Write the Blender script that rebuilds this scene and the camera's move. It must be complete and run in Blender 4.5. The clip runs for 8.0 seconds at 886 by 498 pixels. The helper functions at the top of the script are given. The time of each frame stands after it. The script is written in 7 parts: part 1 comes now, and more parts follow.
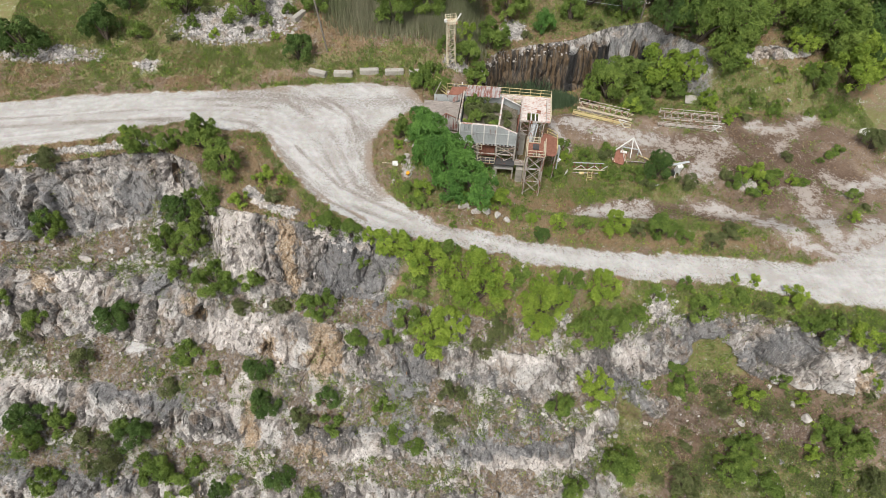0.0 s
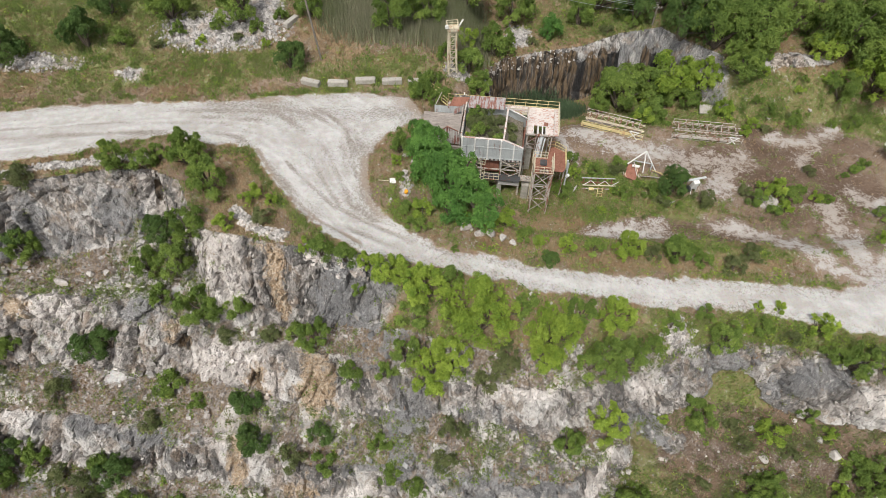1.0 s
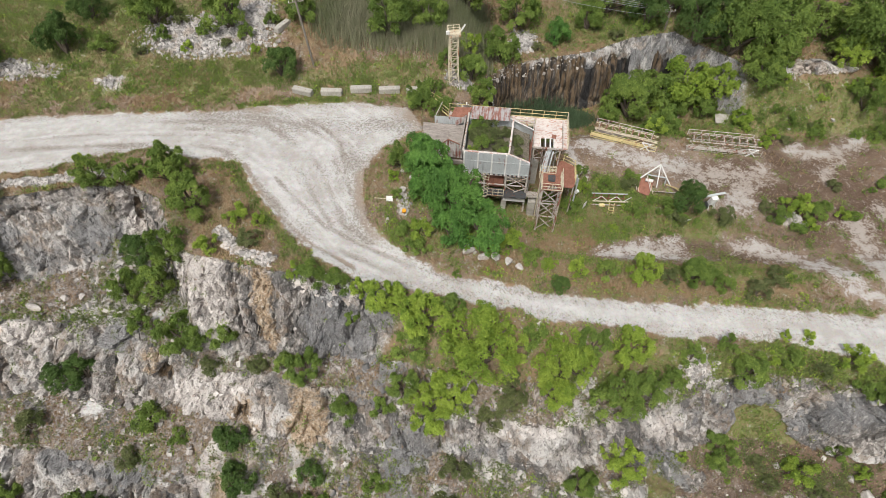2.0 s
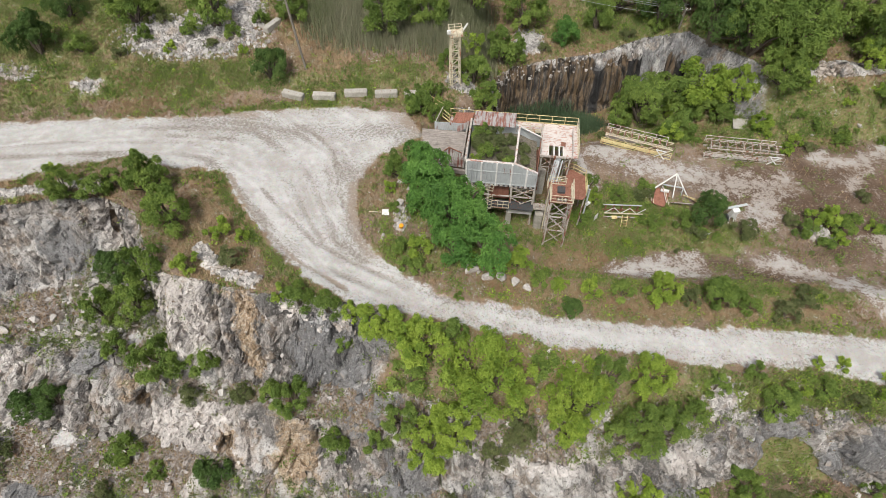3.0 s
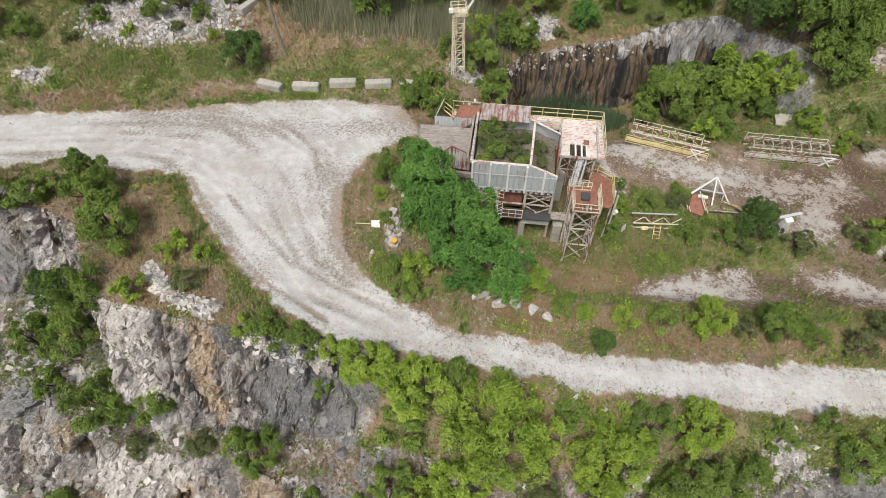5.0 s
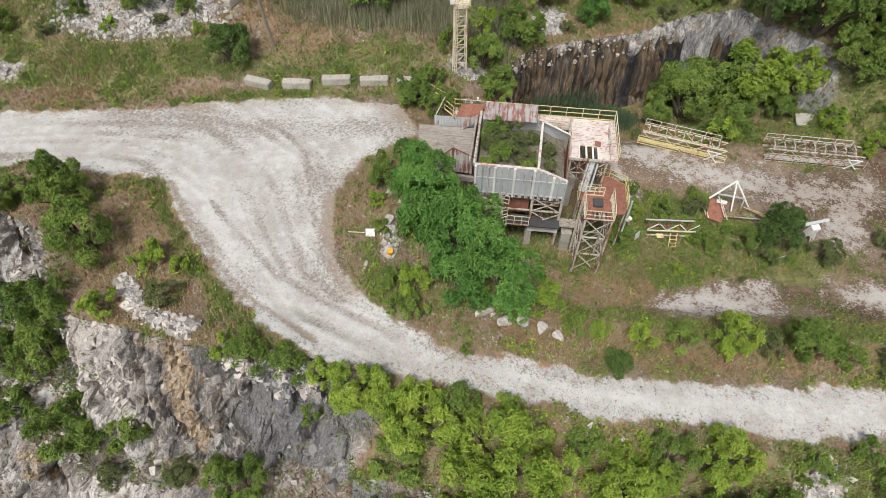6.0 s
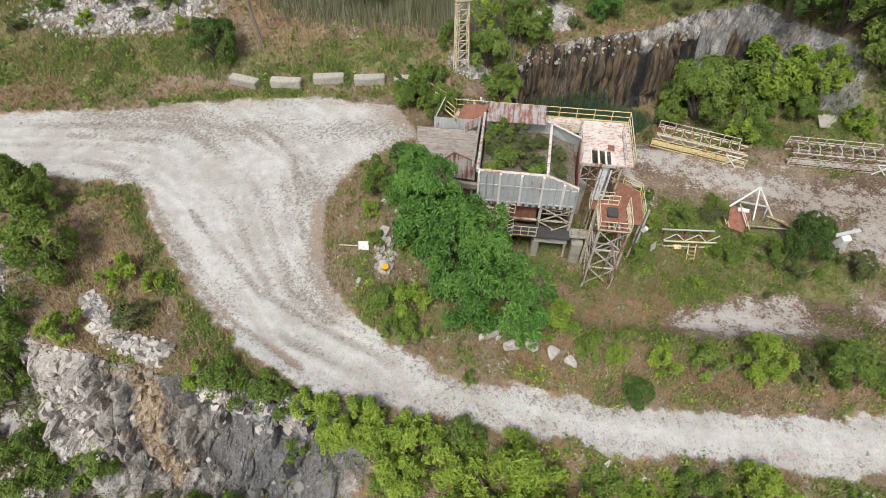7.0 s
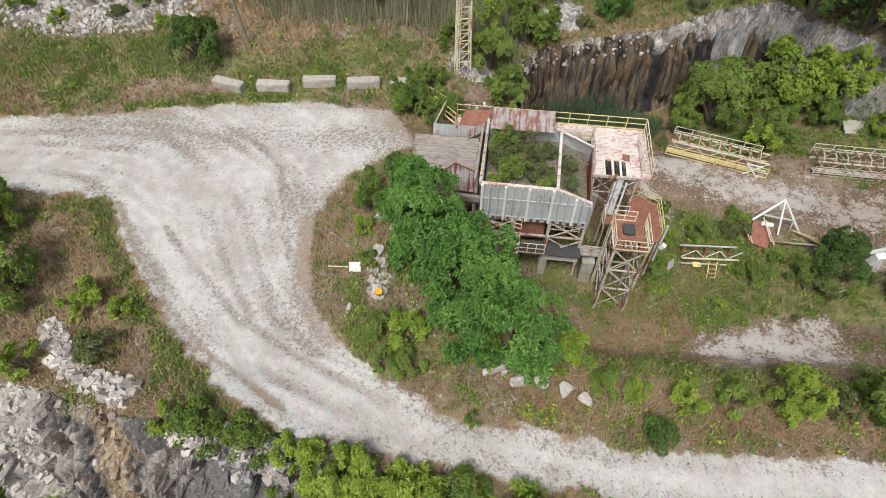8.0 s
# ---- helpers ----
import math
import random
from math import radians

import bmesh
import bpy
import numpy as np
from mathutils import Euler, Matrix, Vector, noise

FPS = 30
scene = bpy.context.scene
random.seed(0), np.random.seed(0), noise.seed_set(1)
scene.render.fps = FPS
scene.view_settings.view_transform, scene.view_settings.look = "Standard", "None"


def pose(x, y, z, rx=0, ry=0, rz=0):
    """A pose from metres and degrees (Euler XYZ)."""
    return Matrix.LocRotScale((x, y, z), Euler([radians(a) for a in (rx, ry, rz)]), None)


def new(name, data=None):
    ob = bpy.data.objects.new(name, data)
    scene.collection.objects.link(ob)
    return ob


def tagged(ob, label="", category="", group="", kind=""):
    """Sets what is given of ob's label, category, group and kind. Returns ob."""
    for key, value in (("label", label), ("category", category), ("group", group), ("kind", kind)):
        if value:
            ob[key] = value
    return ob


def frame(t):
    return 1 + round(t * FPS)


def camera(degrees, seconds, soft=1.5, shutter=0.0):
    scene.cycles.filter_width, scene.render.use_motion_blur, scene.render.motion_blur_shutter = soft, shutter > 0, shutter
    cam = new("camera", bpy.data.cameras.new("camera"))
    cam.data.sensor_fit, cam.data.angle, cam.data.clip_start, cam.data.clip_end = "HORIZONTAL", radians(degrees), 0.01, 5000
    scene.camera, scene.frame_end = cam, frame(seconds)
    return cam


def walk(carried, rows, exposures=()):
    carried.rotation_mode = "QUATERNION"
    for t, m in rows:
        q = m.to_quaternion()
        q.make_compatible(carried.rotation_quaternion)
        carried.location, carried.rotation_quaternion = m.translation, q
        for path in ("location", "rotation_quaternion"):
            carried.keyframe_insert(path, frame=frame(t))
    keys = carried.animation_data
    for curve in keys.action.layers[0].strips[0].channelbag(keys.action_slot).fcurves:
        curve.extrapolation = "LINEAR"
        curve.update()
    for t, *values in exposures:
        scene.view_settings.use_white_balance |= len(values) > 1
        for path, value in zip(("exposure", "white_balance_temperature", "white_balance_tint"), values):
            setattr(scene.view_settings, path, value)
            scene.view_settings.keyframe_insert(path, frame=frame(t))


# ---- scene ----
cam = camera(74.02, 8.0, 0.75)
METRES, EYE, TILT, LEAN, TURN = 36.0, 50.0, -52.0, 0.0, 0.0
ROWS = [
    (0.0, 0.0000, 0.0000, 0.0000, 0.000, 0.000, 0.000),
    (0.5, -0.0012, 0.0670, 0.0364, 0.019, 0.010, 0.000),
    (1.0, -0.0021, 0.1344, 0.0725, 0.029, 0.048, -0.000),
    (1.5, -0.0027, 0.2011, 0.1072, 0.048, 0.076, 0.000),
    (3.0, -0.0043, 0.4027, 0.1856, 0.095, 0.153, 0.000),
    (3.5, -0.0056, 0.4734, 0.1993, 0.086, 0.191, 0.010),
    (4.0, -0.0066, 0.5437, 0.2093, 0.105, 0.220, 0.020),
    (4.5, -0.0072, 0.6098, 0.2173, 0.124, 0.258, 0.020),
    (6.0, -0.0085, 0.7742, 0.2506, 0.143, 0.210, -0.030),
    (6.5, -0.0093, 0.8280, 0.2634, 0.143, 0.229, -0.050),
    (7.0, -0.0095, 0.8808, 0.2784, 0.143, 0.220, -0.080),
    (7.5, -0.0098, 0.9329, 0.2964, 0.134, 0.239, -0.100),
    (8.0, -0.0094, 0.9845, 0.3153, 0.143, 0.239, -0.150),
]
walk(cam, [(t, pose(0, 0, EYE, TILT, LEAN, TURN) @ pose(METRES * x, METRES * y, METRES * z, 90 + pitch, roll, yaw)) for t, x, y, z, yaw, pitch, roll in ROWS])

# ---- world, sun ----
SUN_AZ, SUN_EL = 200.0, 58.0
world = bpy.data.worlds.new("world")
scene.world = world
world.use_nodes = True
wn = world.node_tree.nodes
sky = wn.new("ShaderNodeTexSky")
sky.sky_type = "NISHITA"
sky.sun_disc = False
sky.sun_elevation, sky.sun_rotation = radians(SUN_EL), radians(SUN_AZ)
sky.air_density, sky.dust_density, sky.ozone_density = 1.0, 4.0, 1.0
soften = wn.new("ShaderNodeHueSaturation")
soften.inputs["Saturation"].default_value = 0.35
world.node_tree.links.new(sky.outputs[0], soften.inputs["Color"])
world.node_tree.links.new(soften.outputs[0], wn["Background"].inputs[0])
wn["Background"].inputs[1].default_value = 0.125
sun_data = bpy.data.lights.new("sun", "SUN")
sun_data.energy, sun_data.angle, sun_data.color = 2.4, radians(14), (1.0, 0.975, 0.9)
sun = new("sun", sun_data)
az, el = radians(SUN_AZ), radians(SUN_EL)
sun_dir = Vector((math.sin(az) * math.cos(el), math.cos(az) * math.cos(el), math.sin(el)))
sun.matrix_world = Matrix.Translation((0, 40, 90)) @ sun_dir.to_track_quat("Z", "Y").to_matrix().to_4x4()
scene.view_settings.exposure = 0.27

# ---- numpy noise and plan helpers ----
def hashed(ix, iy, iz, seed):
    h = (ix.astype(np.int64) * 374761393 + iy.astype(np.int64) * 668265263 + iz.astype(np.int64) * 2147483647 + seed * 974711) & 0xFFFFFFFF
    h = ((h ^ (h >> 13)) * 1274126177) & 0xFFFFFFFF
    h = ((h ^ (h >> 16)) * 2246822519) & 0xFFFFFFFF
    return ((h ^ (h >> 15)) & 0xFFFFFF) / float(0x1000000)


def vnoise(x, y, z=None, seed=0):
    """Smooth value noise in -1..1."""
    z = np.zeros_like(x) if z is None else z
    ix, iy, iz = np.floor(x), np.floor(y), np.floor(z)
    fx, fy, fz = x - ix, y - iy, z - iz
    fx, fy, fz = (f * f * (3 - 2 * f) for f in (fx, fy, fz))
    out = 0
    for a in (0, 1):
        for b in (0, 1):
            for c in (0, 1):
                w = (fx if a else 1 - fx) * (fy if b else 1 - fy) * (fz if c else 1 - fz)
                out = out + w * hashed(ix + a, iy + b, iz + c, seed)
    return out * 2 - 1


def fbm(x, y, z=None, scale=1.0, octaves=4, seed=0, gain=0.5):
    z = np.zeros_like(x) if z is None else z
    out, amp, total = 0, 1.0, 0.0
    for k in range(octaves):
        f = 2.03 ** k / scale
        out = out + amp * vnoise(x * f + 7.1 * k, y * f - 3.3 * k, z * f + 1.7 * k, seed + k)
        total += amp
        amp *= gain
    return out / total


def facets(x, y, z, scale, seed, tilt=1.0):
    """Broken-rock noise: every cell is a tilted plate. Gives the offset, the distance to the cell's edge and a tone of its own."""
    px, py, pz = x / scale, y / scale, z / scale
    ix, iy, iz = np.floor(px), np.floor(py), np.floor(pz)
    best = np.full(x.shape, 9.0)
    second = np.full(x.shape, 9.0)
    off, tone = np.zeros(x.shape), np.zeros(x.shape)
    for a in (-1, 0, 1):
        for b in (-1, 0, 1):
            for c in (-1, 0, 1):
                cx, cy, cz = ix + a, iy + b, iz + c
                dx = px - cx - hashed(cx, cy, cz, seed)
                dy = py - cy - hashed(cx, cy, cz, seed + 1)
                dz = pz - cz - hashed(cx, cy, cz, seed + 2)
                d = dx * dx + dy * dy + dz * dz
                plate = 1.25 * (hashed(cx, cy, cz, seed + 3) * 2 - 1) + tilt * (
                    dx * (hashed(cx, cy, cz, seed + 4) * 2 - 1) + dy * (hashed(cx, cy, cz, seed + 5) * 2 - 1) + dz * (hashed(cx, cy, cz, seed + 6) * 2 - 1))
                near = d < best
                second = np.where(near, best, np.minimum(second, d))
                off = np.where(near, plate, off)
                tone = np.where(near, hashed(cx, cy, cz, seed + 7), tone)
                best = np.where(near, d, best)
    return off, np.sqrt(second) - np.sqrt(best), tone


def sstep(a, b, v):
    u = np.clip((v - a) / (b - a), 0, 1)
    return u * u * (3 - 2 * u)


def inside(pts, x, y):
    """Signed distance to a closed plan outline, positive inside."""
    best = np.full(x.shape, 1e9)
    wind = np.zeros(x.shape, bool)
    for (ax, ay), (bx, by) in zip(pts, pts[1:] + pts[:1]):
        dx, dy = bx - ax, by - ay
        u = np.clip(((x - ax) * dx + (y - ay) * dy) / (dx * dx + dy * dy), 0, 1)
        best = np.minimum(best, (x - ax - u * dx) ** 2 + (y - ay - u * dy) ** 2)
        cross = (ay > y) != (by > y)
        wind ^= cross & (x < ax + (y - ay) / (dy if dy else 1e-9) * dx)
    return np.where(wind, 1, -1) * np.sqrt(best)


def along(pts, x, y):
    """Distance to an open line in plan."""
    best = np.full(x.shape, 1e9)
    for (ax, ay), (bx, by) in zip(pts, pts[1:]):
        dx, dy = bx - ax, by - ay
        u = np.clip(((x - ax) * dx + (y - ay) * dy) / (dx * dx + dy * dy), 0, 1)
        best = np.minimum(best, (x - ax - u * dx) ** 2 + (y - ay - u * dy) ** 2)
    return np.sqrt(best)

# ---- materials ----
def material(name, rough=0.8, metal=0.0):
    m = bpy.data.materials.new(name)
    m.use_nodes = True
    b = m.node_tree.nodes["Principled BSDF"]
    b.inputs["Roughness"].default_value, b.inputs["Metallic"].default_value = rough, metal
    b.inputs["Specular IOR Level"].default_value = 0.3
    return m, m.node_tree, b


def put(tree, socket, value):
    if isinstance(value, bpy.types.NodeSocket):
        tree.links.new(value, socket)
    else:
        socket.default_value = (*value, 1.0) if isinstance(value, tuple) and len(value) == 3 and socket.type == "RGBA" else value


def place(tree, scale=(1, 1, 1)):
    co = tree.nodes.new("ShaderNodeTexCoord")
    mp = tree.nodes.new("ShaderNodeMapping")
    mp.inputs["Scale"].default_value = scale
    tree.links.new(co.outputs["Object"], mp.inputs["Vector"])
    return mp.outputs[0]


def grain(tree, scale, detail=4.0, rough=0.6, vec=None, warp=0.0):
    n = tree.nodes.new("ShaderNodeTexNoise")
    put(tree, n.inputs["Vector"], vec if vec else place(tree))
    n.inputs["Scale"].default_value, n.inputs["Detail"].default_value = scale, detail
    n.inputs["Roughness"].default_value, n.inputs["Distortion"].default_value = rough, warp
    return n.outputs["Fac"]


def cells(tree, scale, vec=None, feature="F1", out="Color"):
    n = tree.nodes.new("ShaderNodeTexVoronoi")
    n.feature = feature
    put(tree, n.inputs["Vector"], vec if vec else place(tree))
    n.inputs["Scale"].default_value = scale
    return n.outputs[out]


def ramp(tree, value, lo, hi, a=0.0, b=1.0):
    n = tree.nodes.new("ShaderNodeMapRange")
    n.interpolation_type = "SMOOTHSTEP"
    put(tree, n.inputs["Value"], value)
    for k, v in zip(("From Min", "From Max", "To Min", "To Max"), (lo, hi, a, b)):
        n.inputs[k].default_value = v
    return n.outputs["Result"]


def calc(tree, op, a, b=0.0):
    n = tree.nodes.new("ShaderNodeMath")
    n.operation = op
    put(tree, n.inputs[0], a)
    put(tree, n.inputs[1], b)
    return n.outputs[0]


def blend(tree, fac, a, b, kind="MIX"):
    n = tree.nodes.new("ShaderNodeMix")
    n.data_type, n.blend_type = "RGBA", kind
    put(tree, n.inputs[0], fac)
    put(tree, n.inputs[6], a)
    put(tree, n.inputs[7], b)
    return n.outputs[2]


def mask(tree, name):
    n = tree.nodes.new("ShaderNodeAttribute")
    n.attribute_name = name
    return n.outputs["Fac"]


def relief(tree, bsdf, height, strength=0.4, distance=0.05):
    n = tree.nodes.new("ShaderNodeBump")
    n.inputs["Strength"].default_value, n.inputs["Distance"].default_value = strength, distance
    put(tree, n.inputs["Height"], height)
    tree.links.new(n.outputs[0], bsdf.inputs["Normal"])


def earth_material():
    m, t, b = material("quarry_ground", 0.95)
    b.inputs["Specular IOR Level"].default_value = 0.15
    big, mid, fine, tiny = grain(t, 0.22, 5), grain(t, 1.1, 6, 0.65), grain(t, 5, 5, 0.7), grain(t, 18, 3, 0.7)
    # bare earth
    dirt = blend(t, ramp(t, big, 0.38, 0.62), (0.165, 0.115, 0.084), (0.265, 0.198, 0.150))
    dirt = blend(t, ramp(t, fine, 0.40, 0.75), dirt, (0.32, 0.25, 0.195))
    dirt = blend(t, ramp(t, tiny, 0.55, 0.7, 0, 0.6), dirt, (0.14, 0.105, 0.075))
    dirt = blend(t, ramp(t, grain(t, 11, 4, 0.7), 0.60, 0.70, 0, 0.8), dirt, (0.42, 0.38, 0.34))
    wetdirt = ramp(t, calc(t, "ADD", mask(t, "mud"), calc(t, "MULTIPLY", calc(t, "SUBTRACT", mid, 0.5), 0.9)), 0.3, 0.7, 0, 0.95)
    dirt = blend(t, wetdirt, dirt, (0.58, 0.53, 0.50), "MULTIPLY")
    dirt = blend(t, ramp(t, grain(t, 6.5, 4, 0.8), 0.56, 0.66, 0, 0.6), dirt, (0.095, 0.078, 0.05))
    straw = blend(t, ramp(t, mid, 0.38, 0.62), (0.285, 0.195, 0.120), (0.195, 0.165, 0.085))
    green = blend(t, ramp(t, mid, 0.38, 0.62), (0.105, 0.150, 0.038), (0.20, 0.240, 0.075))
    sward = blend(t, ramp(t, fine, 0.3, 0.7), green, straw)
    col = blend(t, ramp(t, calc(t, "ADD", mask(t, "straw"), calc(t, "MULTIPLY", calc(t, "SUBTRACT", fine, 0.5), 0.9)), 0.35, 0.65), dirt, straw)
    col = blend(t, ramp(t, calc(t, "ADD", mask(t, "grass"), calc(t, "MULTIPLY", calc(t, "SUBTRACT", mid, 0.5), 0.9)), 0.35, 0.65), col, sward)
    # stony ground of the benches
    chips = cells(t, 5.5)
    bwc = t.nodes.new("ShaderNodeRGBToBW")
    put(t, bwc.inputs[0], chips)
    talus = blend(t, ramp(t, bwc.outputs[0], 0.25, 0.8), (0.13, 0.112, 0.10), (0.37, 0.335, 0.31))
    talus = blend(t, ramp(t, mid, 0.35, 0.62, 0.75, 0.0), talus, (0.19, 0.145, 0.108))
    col = blend(t, ramp(t, calc(t, "ADD", mask(t, "talus"), calc(t, "MULTIPLY", calc(t, "SUBTRACT", fine, 0.5), 0.8)), 0.35, 0.6), col, talus)
    # gravel of road and yard
    stones = cells(t, 9.0)
    broad = grain(t, 0.33, 5, 0.6)
    grav = blend(t, ramp(t, mid, 0.3, 0.7), (0.41, 0.395, 0.378), (0.485, 0.475, 0.462))
    grav = blend(t, ramp(t, broad, 0.44, 0.60, 0.0, 0.55), grav, (0.335, 0.310, 0.285))
    grav = blend(t, 0.10, grav, stones, "OVERLAY")
    grav = blend(t, ramp(t, tiny, 0.56, 0.76, 0, 0.3), grav, (0.27, 0.25, 0.225))
    lane = calc(t, "ADD", mask(t, "streak"), calc(t, "MULTIPLY", calc(t, "SUBTRACT", mid, 0.5), 0.5))
    grav = blend(t, ramp(t, lane, 0.30, 0.48, 0.30, 0.0), grav, (0.33, 0.305, 0.28))
    grav = blend(t, ramp(t, lane, 0.50, 0.72, 0.0, 0.5), grav, (0.545, 0.535, 0.525))
    grav = blend(t, ramp(t, calc(t, "ADD", mask(t, "track"), calc(t, "MULTIPLY", calc(t, "SUBTRACT", fine, 0.5), 0.9)), 0.25, 0.95, 0, 0.5), grav, (0.25, 0.22, 0.19))
    speck = calc(t, "ADD", grain(t, 3.6, 4, 0.75), calc(t, "MULTIPLY", mask(t, "grit"), 0.16))
    grav = blend(t, ramp(t, speck, 0.64, 0.71, 0, 0.72), grav, (0.175, 0.148, 0.122))
    crumb = calc(t, "ADD", grain(t, 9.0, 3, 0.8), calc(t, "MULTIPLY", mask(t, "grit"), 0.13))
    grav = blend(t, ramp(t, crumb, 0.63, 0.70, 0, 0.65), grav, (0.20, 0.175, 0.15))
    grav = blend(t, ramp(t, calc(t, "ADD", mask(t, "mud"), calc(t, "MULTIPLY", calc(t, "SUBTRACT", fine, 0.5), 1.4)), 0.35, 0.8, 0, 0.85), grav, (0.27, 0.215, 0.17))
    spot = ramp(t, grain(t, 3.3, 3, 0.8), 0.62, 0.70)
    grav = blend(t, calc(t, "MULTIPLY", spot, mask(t, "weed")), grav, (0.20, 0.19, 0.13))
    edge = calc(t, "ADD", mask(t, "road"), calc(t, "MULTIPLY", calc(t, "ADD", calc(t, "SUBTRACT", fine, 0.5), calc(t, "SUBTRACT", mid, 0.5)), 1.1))
    col = blend(t, ramp(t, calc(t, "ADD", mask(t, "sand"), calc(t, "MULTIPLY", calc(t, "ADD", calc(t, "SUBTRACT", fine, 0.5), calc(t, "SUBTRACT", mid, 0.5)), 3.0)), 0.2, 0.95, 0, 0.92), col, blend(t, 0.45, grav, (0.50, 0.455, 0.42)))
    col = blend(t, ramp(t, edge, 0.3, 0.7), col, grav)
    # rock
    upright = place(t, (1, 1, 0.4))
    strata = grain(t, 0.9, 8, 0.7, upright, 0.7)
    chip = grain(t, 4.2, 9, 0.8, upright, 0.5)
    vein = grain(t, 1.7, 7, 0.72, place(t, (2.0, 2.0, 0.3)), 1.2)
    rock = blend(t, ramp(t, strata, 0.42, 0.58), (0.235, 0.212, 0.195), (0.53, 0.487, 0.455))
    rock = blend(t, ramp(t, mask(t, "tone"), 0.22, 0.52, 0.85, 0.0), rock, (0.115, 0.11, 0.108))
    rock = blend(t, ramp(t, mask(t, "tone"), 0.52, 0.76, 0.0, 0.8), rock, (0.66, 0.635, 0.61))
    rock = blend(t, ramp(t, grain(t, 0.45, 5, 0.65), 0.52, 0.63, 0, 0.6), rock, (0.31, 0.235, 0.175))
    darker = blend(t, ramp(t, chip, 0.42, 0.58), (0.30, 0.30, 0.305), (0.13, 0.13, 0.136))
    rock = blend(t, ramp(t, calc(t, "ADD", mask(t, "dark"), calc(t, "MULTIPLY", calc(t, "SUBTRACT", strata, 0.5), 2.0)), 0.35, 0.65, 0, 0.85), rock, darker)
    rock = blend(t, ramp(t, mask(t, "pale"), 0.35, 0.75, 0, 0.85), rock, blend(t, ramp(t, mask(t, "tone"), 0.2, 0.8), (0.58, 0.53, 0.495), (0.82, 0.765, 0.73)))
    rusty = blend(t, ramp(t, chip, 0.42, 0.58), (0.37, 0.245, 0.14), (0.57, 0.455, 0.325))
    rock = blend(t, ramp(t, calc(t, "ADD", mask(t, "rust"), calc(t, "MULTIPLY", calc(t, "SUBTRACT", strata, 0.5), 2.0)), 0.4, 0.75, 0, 0.85), rock, rusty)
    rock = blend(t, ramp(t, chip, 0.53, 0.62, 0, 0.5), rock, (0.66, 0.63, 0.60))
    rock = blend(t, ramp(t, chip, 0.45, 0.37, 0, 0.5), rock, (0.13, 0.12, 0.11))
    rock = blend(t, ramp(t, vein, 0.56, 0.61, 0, 0.8), rock, (0.085, 0.078, 0.072))
    rock = blend(t, ramp(t, vein, 0.42, 0.37, 0, 0.45), rock, (0.64, 0.61, 0.58))
    joint = cells(t, 1.3, upright, "DISTANCE_TO_EDGE", "Distance")
    rock = blend(t, ramp(t, joint, 0.022, 0.0, 0, 0.4), rock, (0.08, 0.075, 0.07))
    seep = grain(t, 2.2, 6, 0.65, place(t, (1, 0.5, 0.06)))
    # seep colours of the wet cliff, reused as painted shade in the face's hollows
    damp_shade = blend(t, ramp(t, seep, 0.42, 0.58), (0.022, 0.018, 0.015), (0.17, 0.115, 0.065))
    damp_shade = blend(t, ramp(t, grain(t, 3.4, 4, 0.6, place(t, (1, 0.5, 0.05))), 0.57, 0.64, 0, 0.7), damp_shade, (0.21, 0.19, 0.165))
    damp_shade = blend(t, ramp(t, mask(t, "dark"), 0.4, 0.8), damp_shade, (0.016, 0.015, 0.015))
    rock = blend(t, calc(t, "MULTIPLY", ramp(t, calc(t, "ADD", mask(t, "wet"), calc(t, "MULTIPLY", calc(t, "SUBTRACT", seep, 0.5), 1.2)), 0.35, 0.6), 0.9), rock, damp_shade)
    col = blend(t, ramp(t, calc(t, "ADD", mask(t, "rock"), calc(t, "MULTIPLY", calc(t, "SUBTRACT", chip, 0.5), 0.6)), 0.35, 0.6), col, rock)
    t.links.new(col, b.inputs["Base Color"])
    put(t, b.inputs["Roughness"], ramp(t, mask(t, "wet"), 0.3, 0.9, 0.95, 0.45))
    soil = calc(t, "MULTIPLY", calc(t, "ADD", calc(t, "MULTIPLY", fine, 0.8), calc(t, "MULTIPLY", tiny, 0.4)), ramp(t, mask(t, "road"), 0.3, 0.7, 1.0, 0.35))
    h = calc(t, "ADD", calc(t, "MULTIPLY", chip, ramp(t, mask(t, "rock"), 0.2, 0.6, 0.15, 2.0)), soil)
    relief(t, b, h, 0.9, 0.16)
    return m


EARTH = earth_material()


def paint_material(name, coat, rust=0.35, rust_col=(0.16, 0.062, 0.035), rough=0.6, streak=True, flow=(1.6, 1.6, 0.22)):
    """Weathered paint: rust blooms and runs, dirt grain."""
    m, t, b = material(name, rough)
    big = grain(t, 0.9, 5, 0.65)
    run = grain(t, 2.2, 6, 0.65, place(t, flow)) if streak else grain(t, 3, 6, 0.65)
    fine = grain(t, 14, 4, 0.7)
    col = blend(t, ramp(t, fine, 0.3, 0.7), tuple(c * 0.82 for c in coat), coat)
    col = blend(t, ramp(t, big, 0.35, 0.7, 0, 0.45), col, tuple(c * 0.62 for c in coat))
    cover = calc(t, "ADD", calc(t, "MULTIPLY", run, 0.7), calc(t, "MULTIPLY", big, 0.3))
    corroded = blend(t, ramp(t, fine, 0.35, 0.65), rust_col, tuple(min(1, c * 1.7) for c in rust_col))
    col = blend(t, ramp(t, cover, 0.62 - 0.28 * rust, 0.70 - 0.22 * rust), col, corroded)
    t.links.new(col, b.inputs["Base Color"])
    put(t, b.inputs["Roughness"], ramp(t, cover, 0.4, 0.7, rough, 0.9))
    relief(t, b, fine, 0.25, 0.01)
    return m


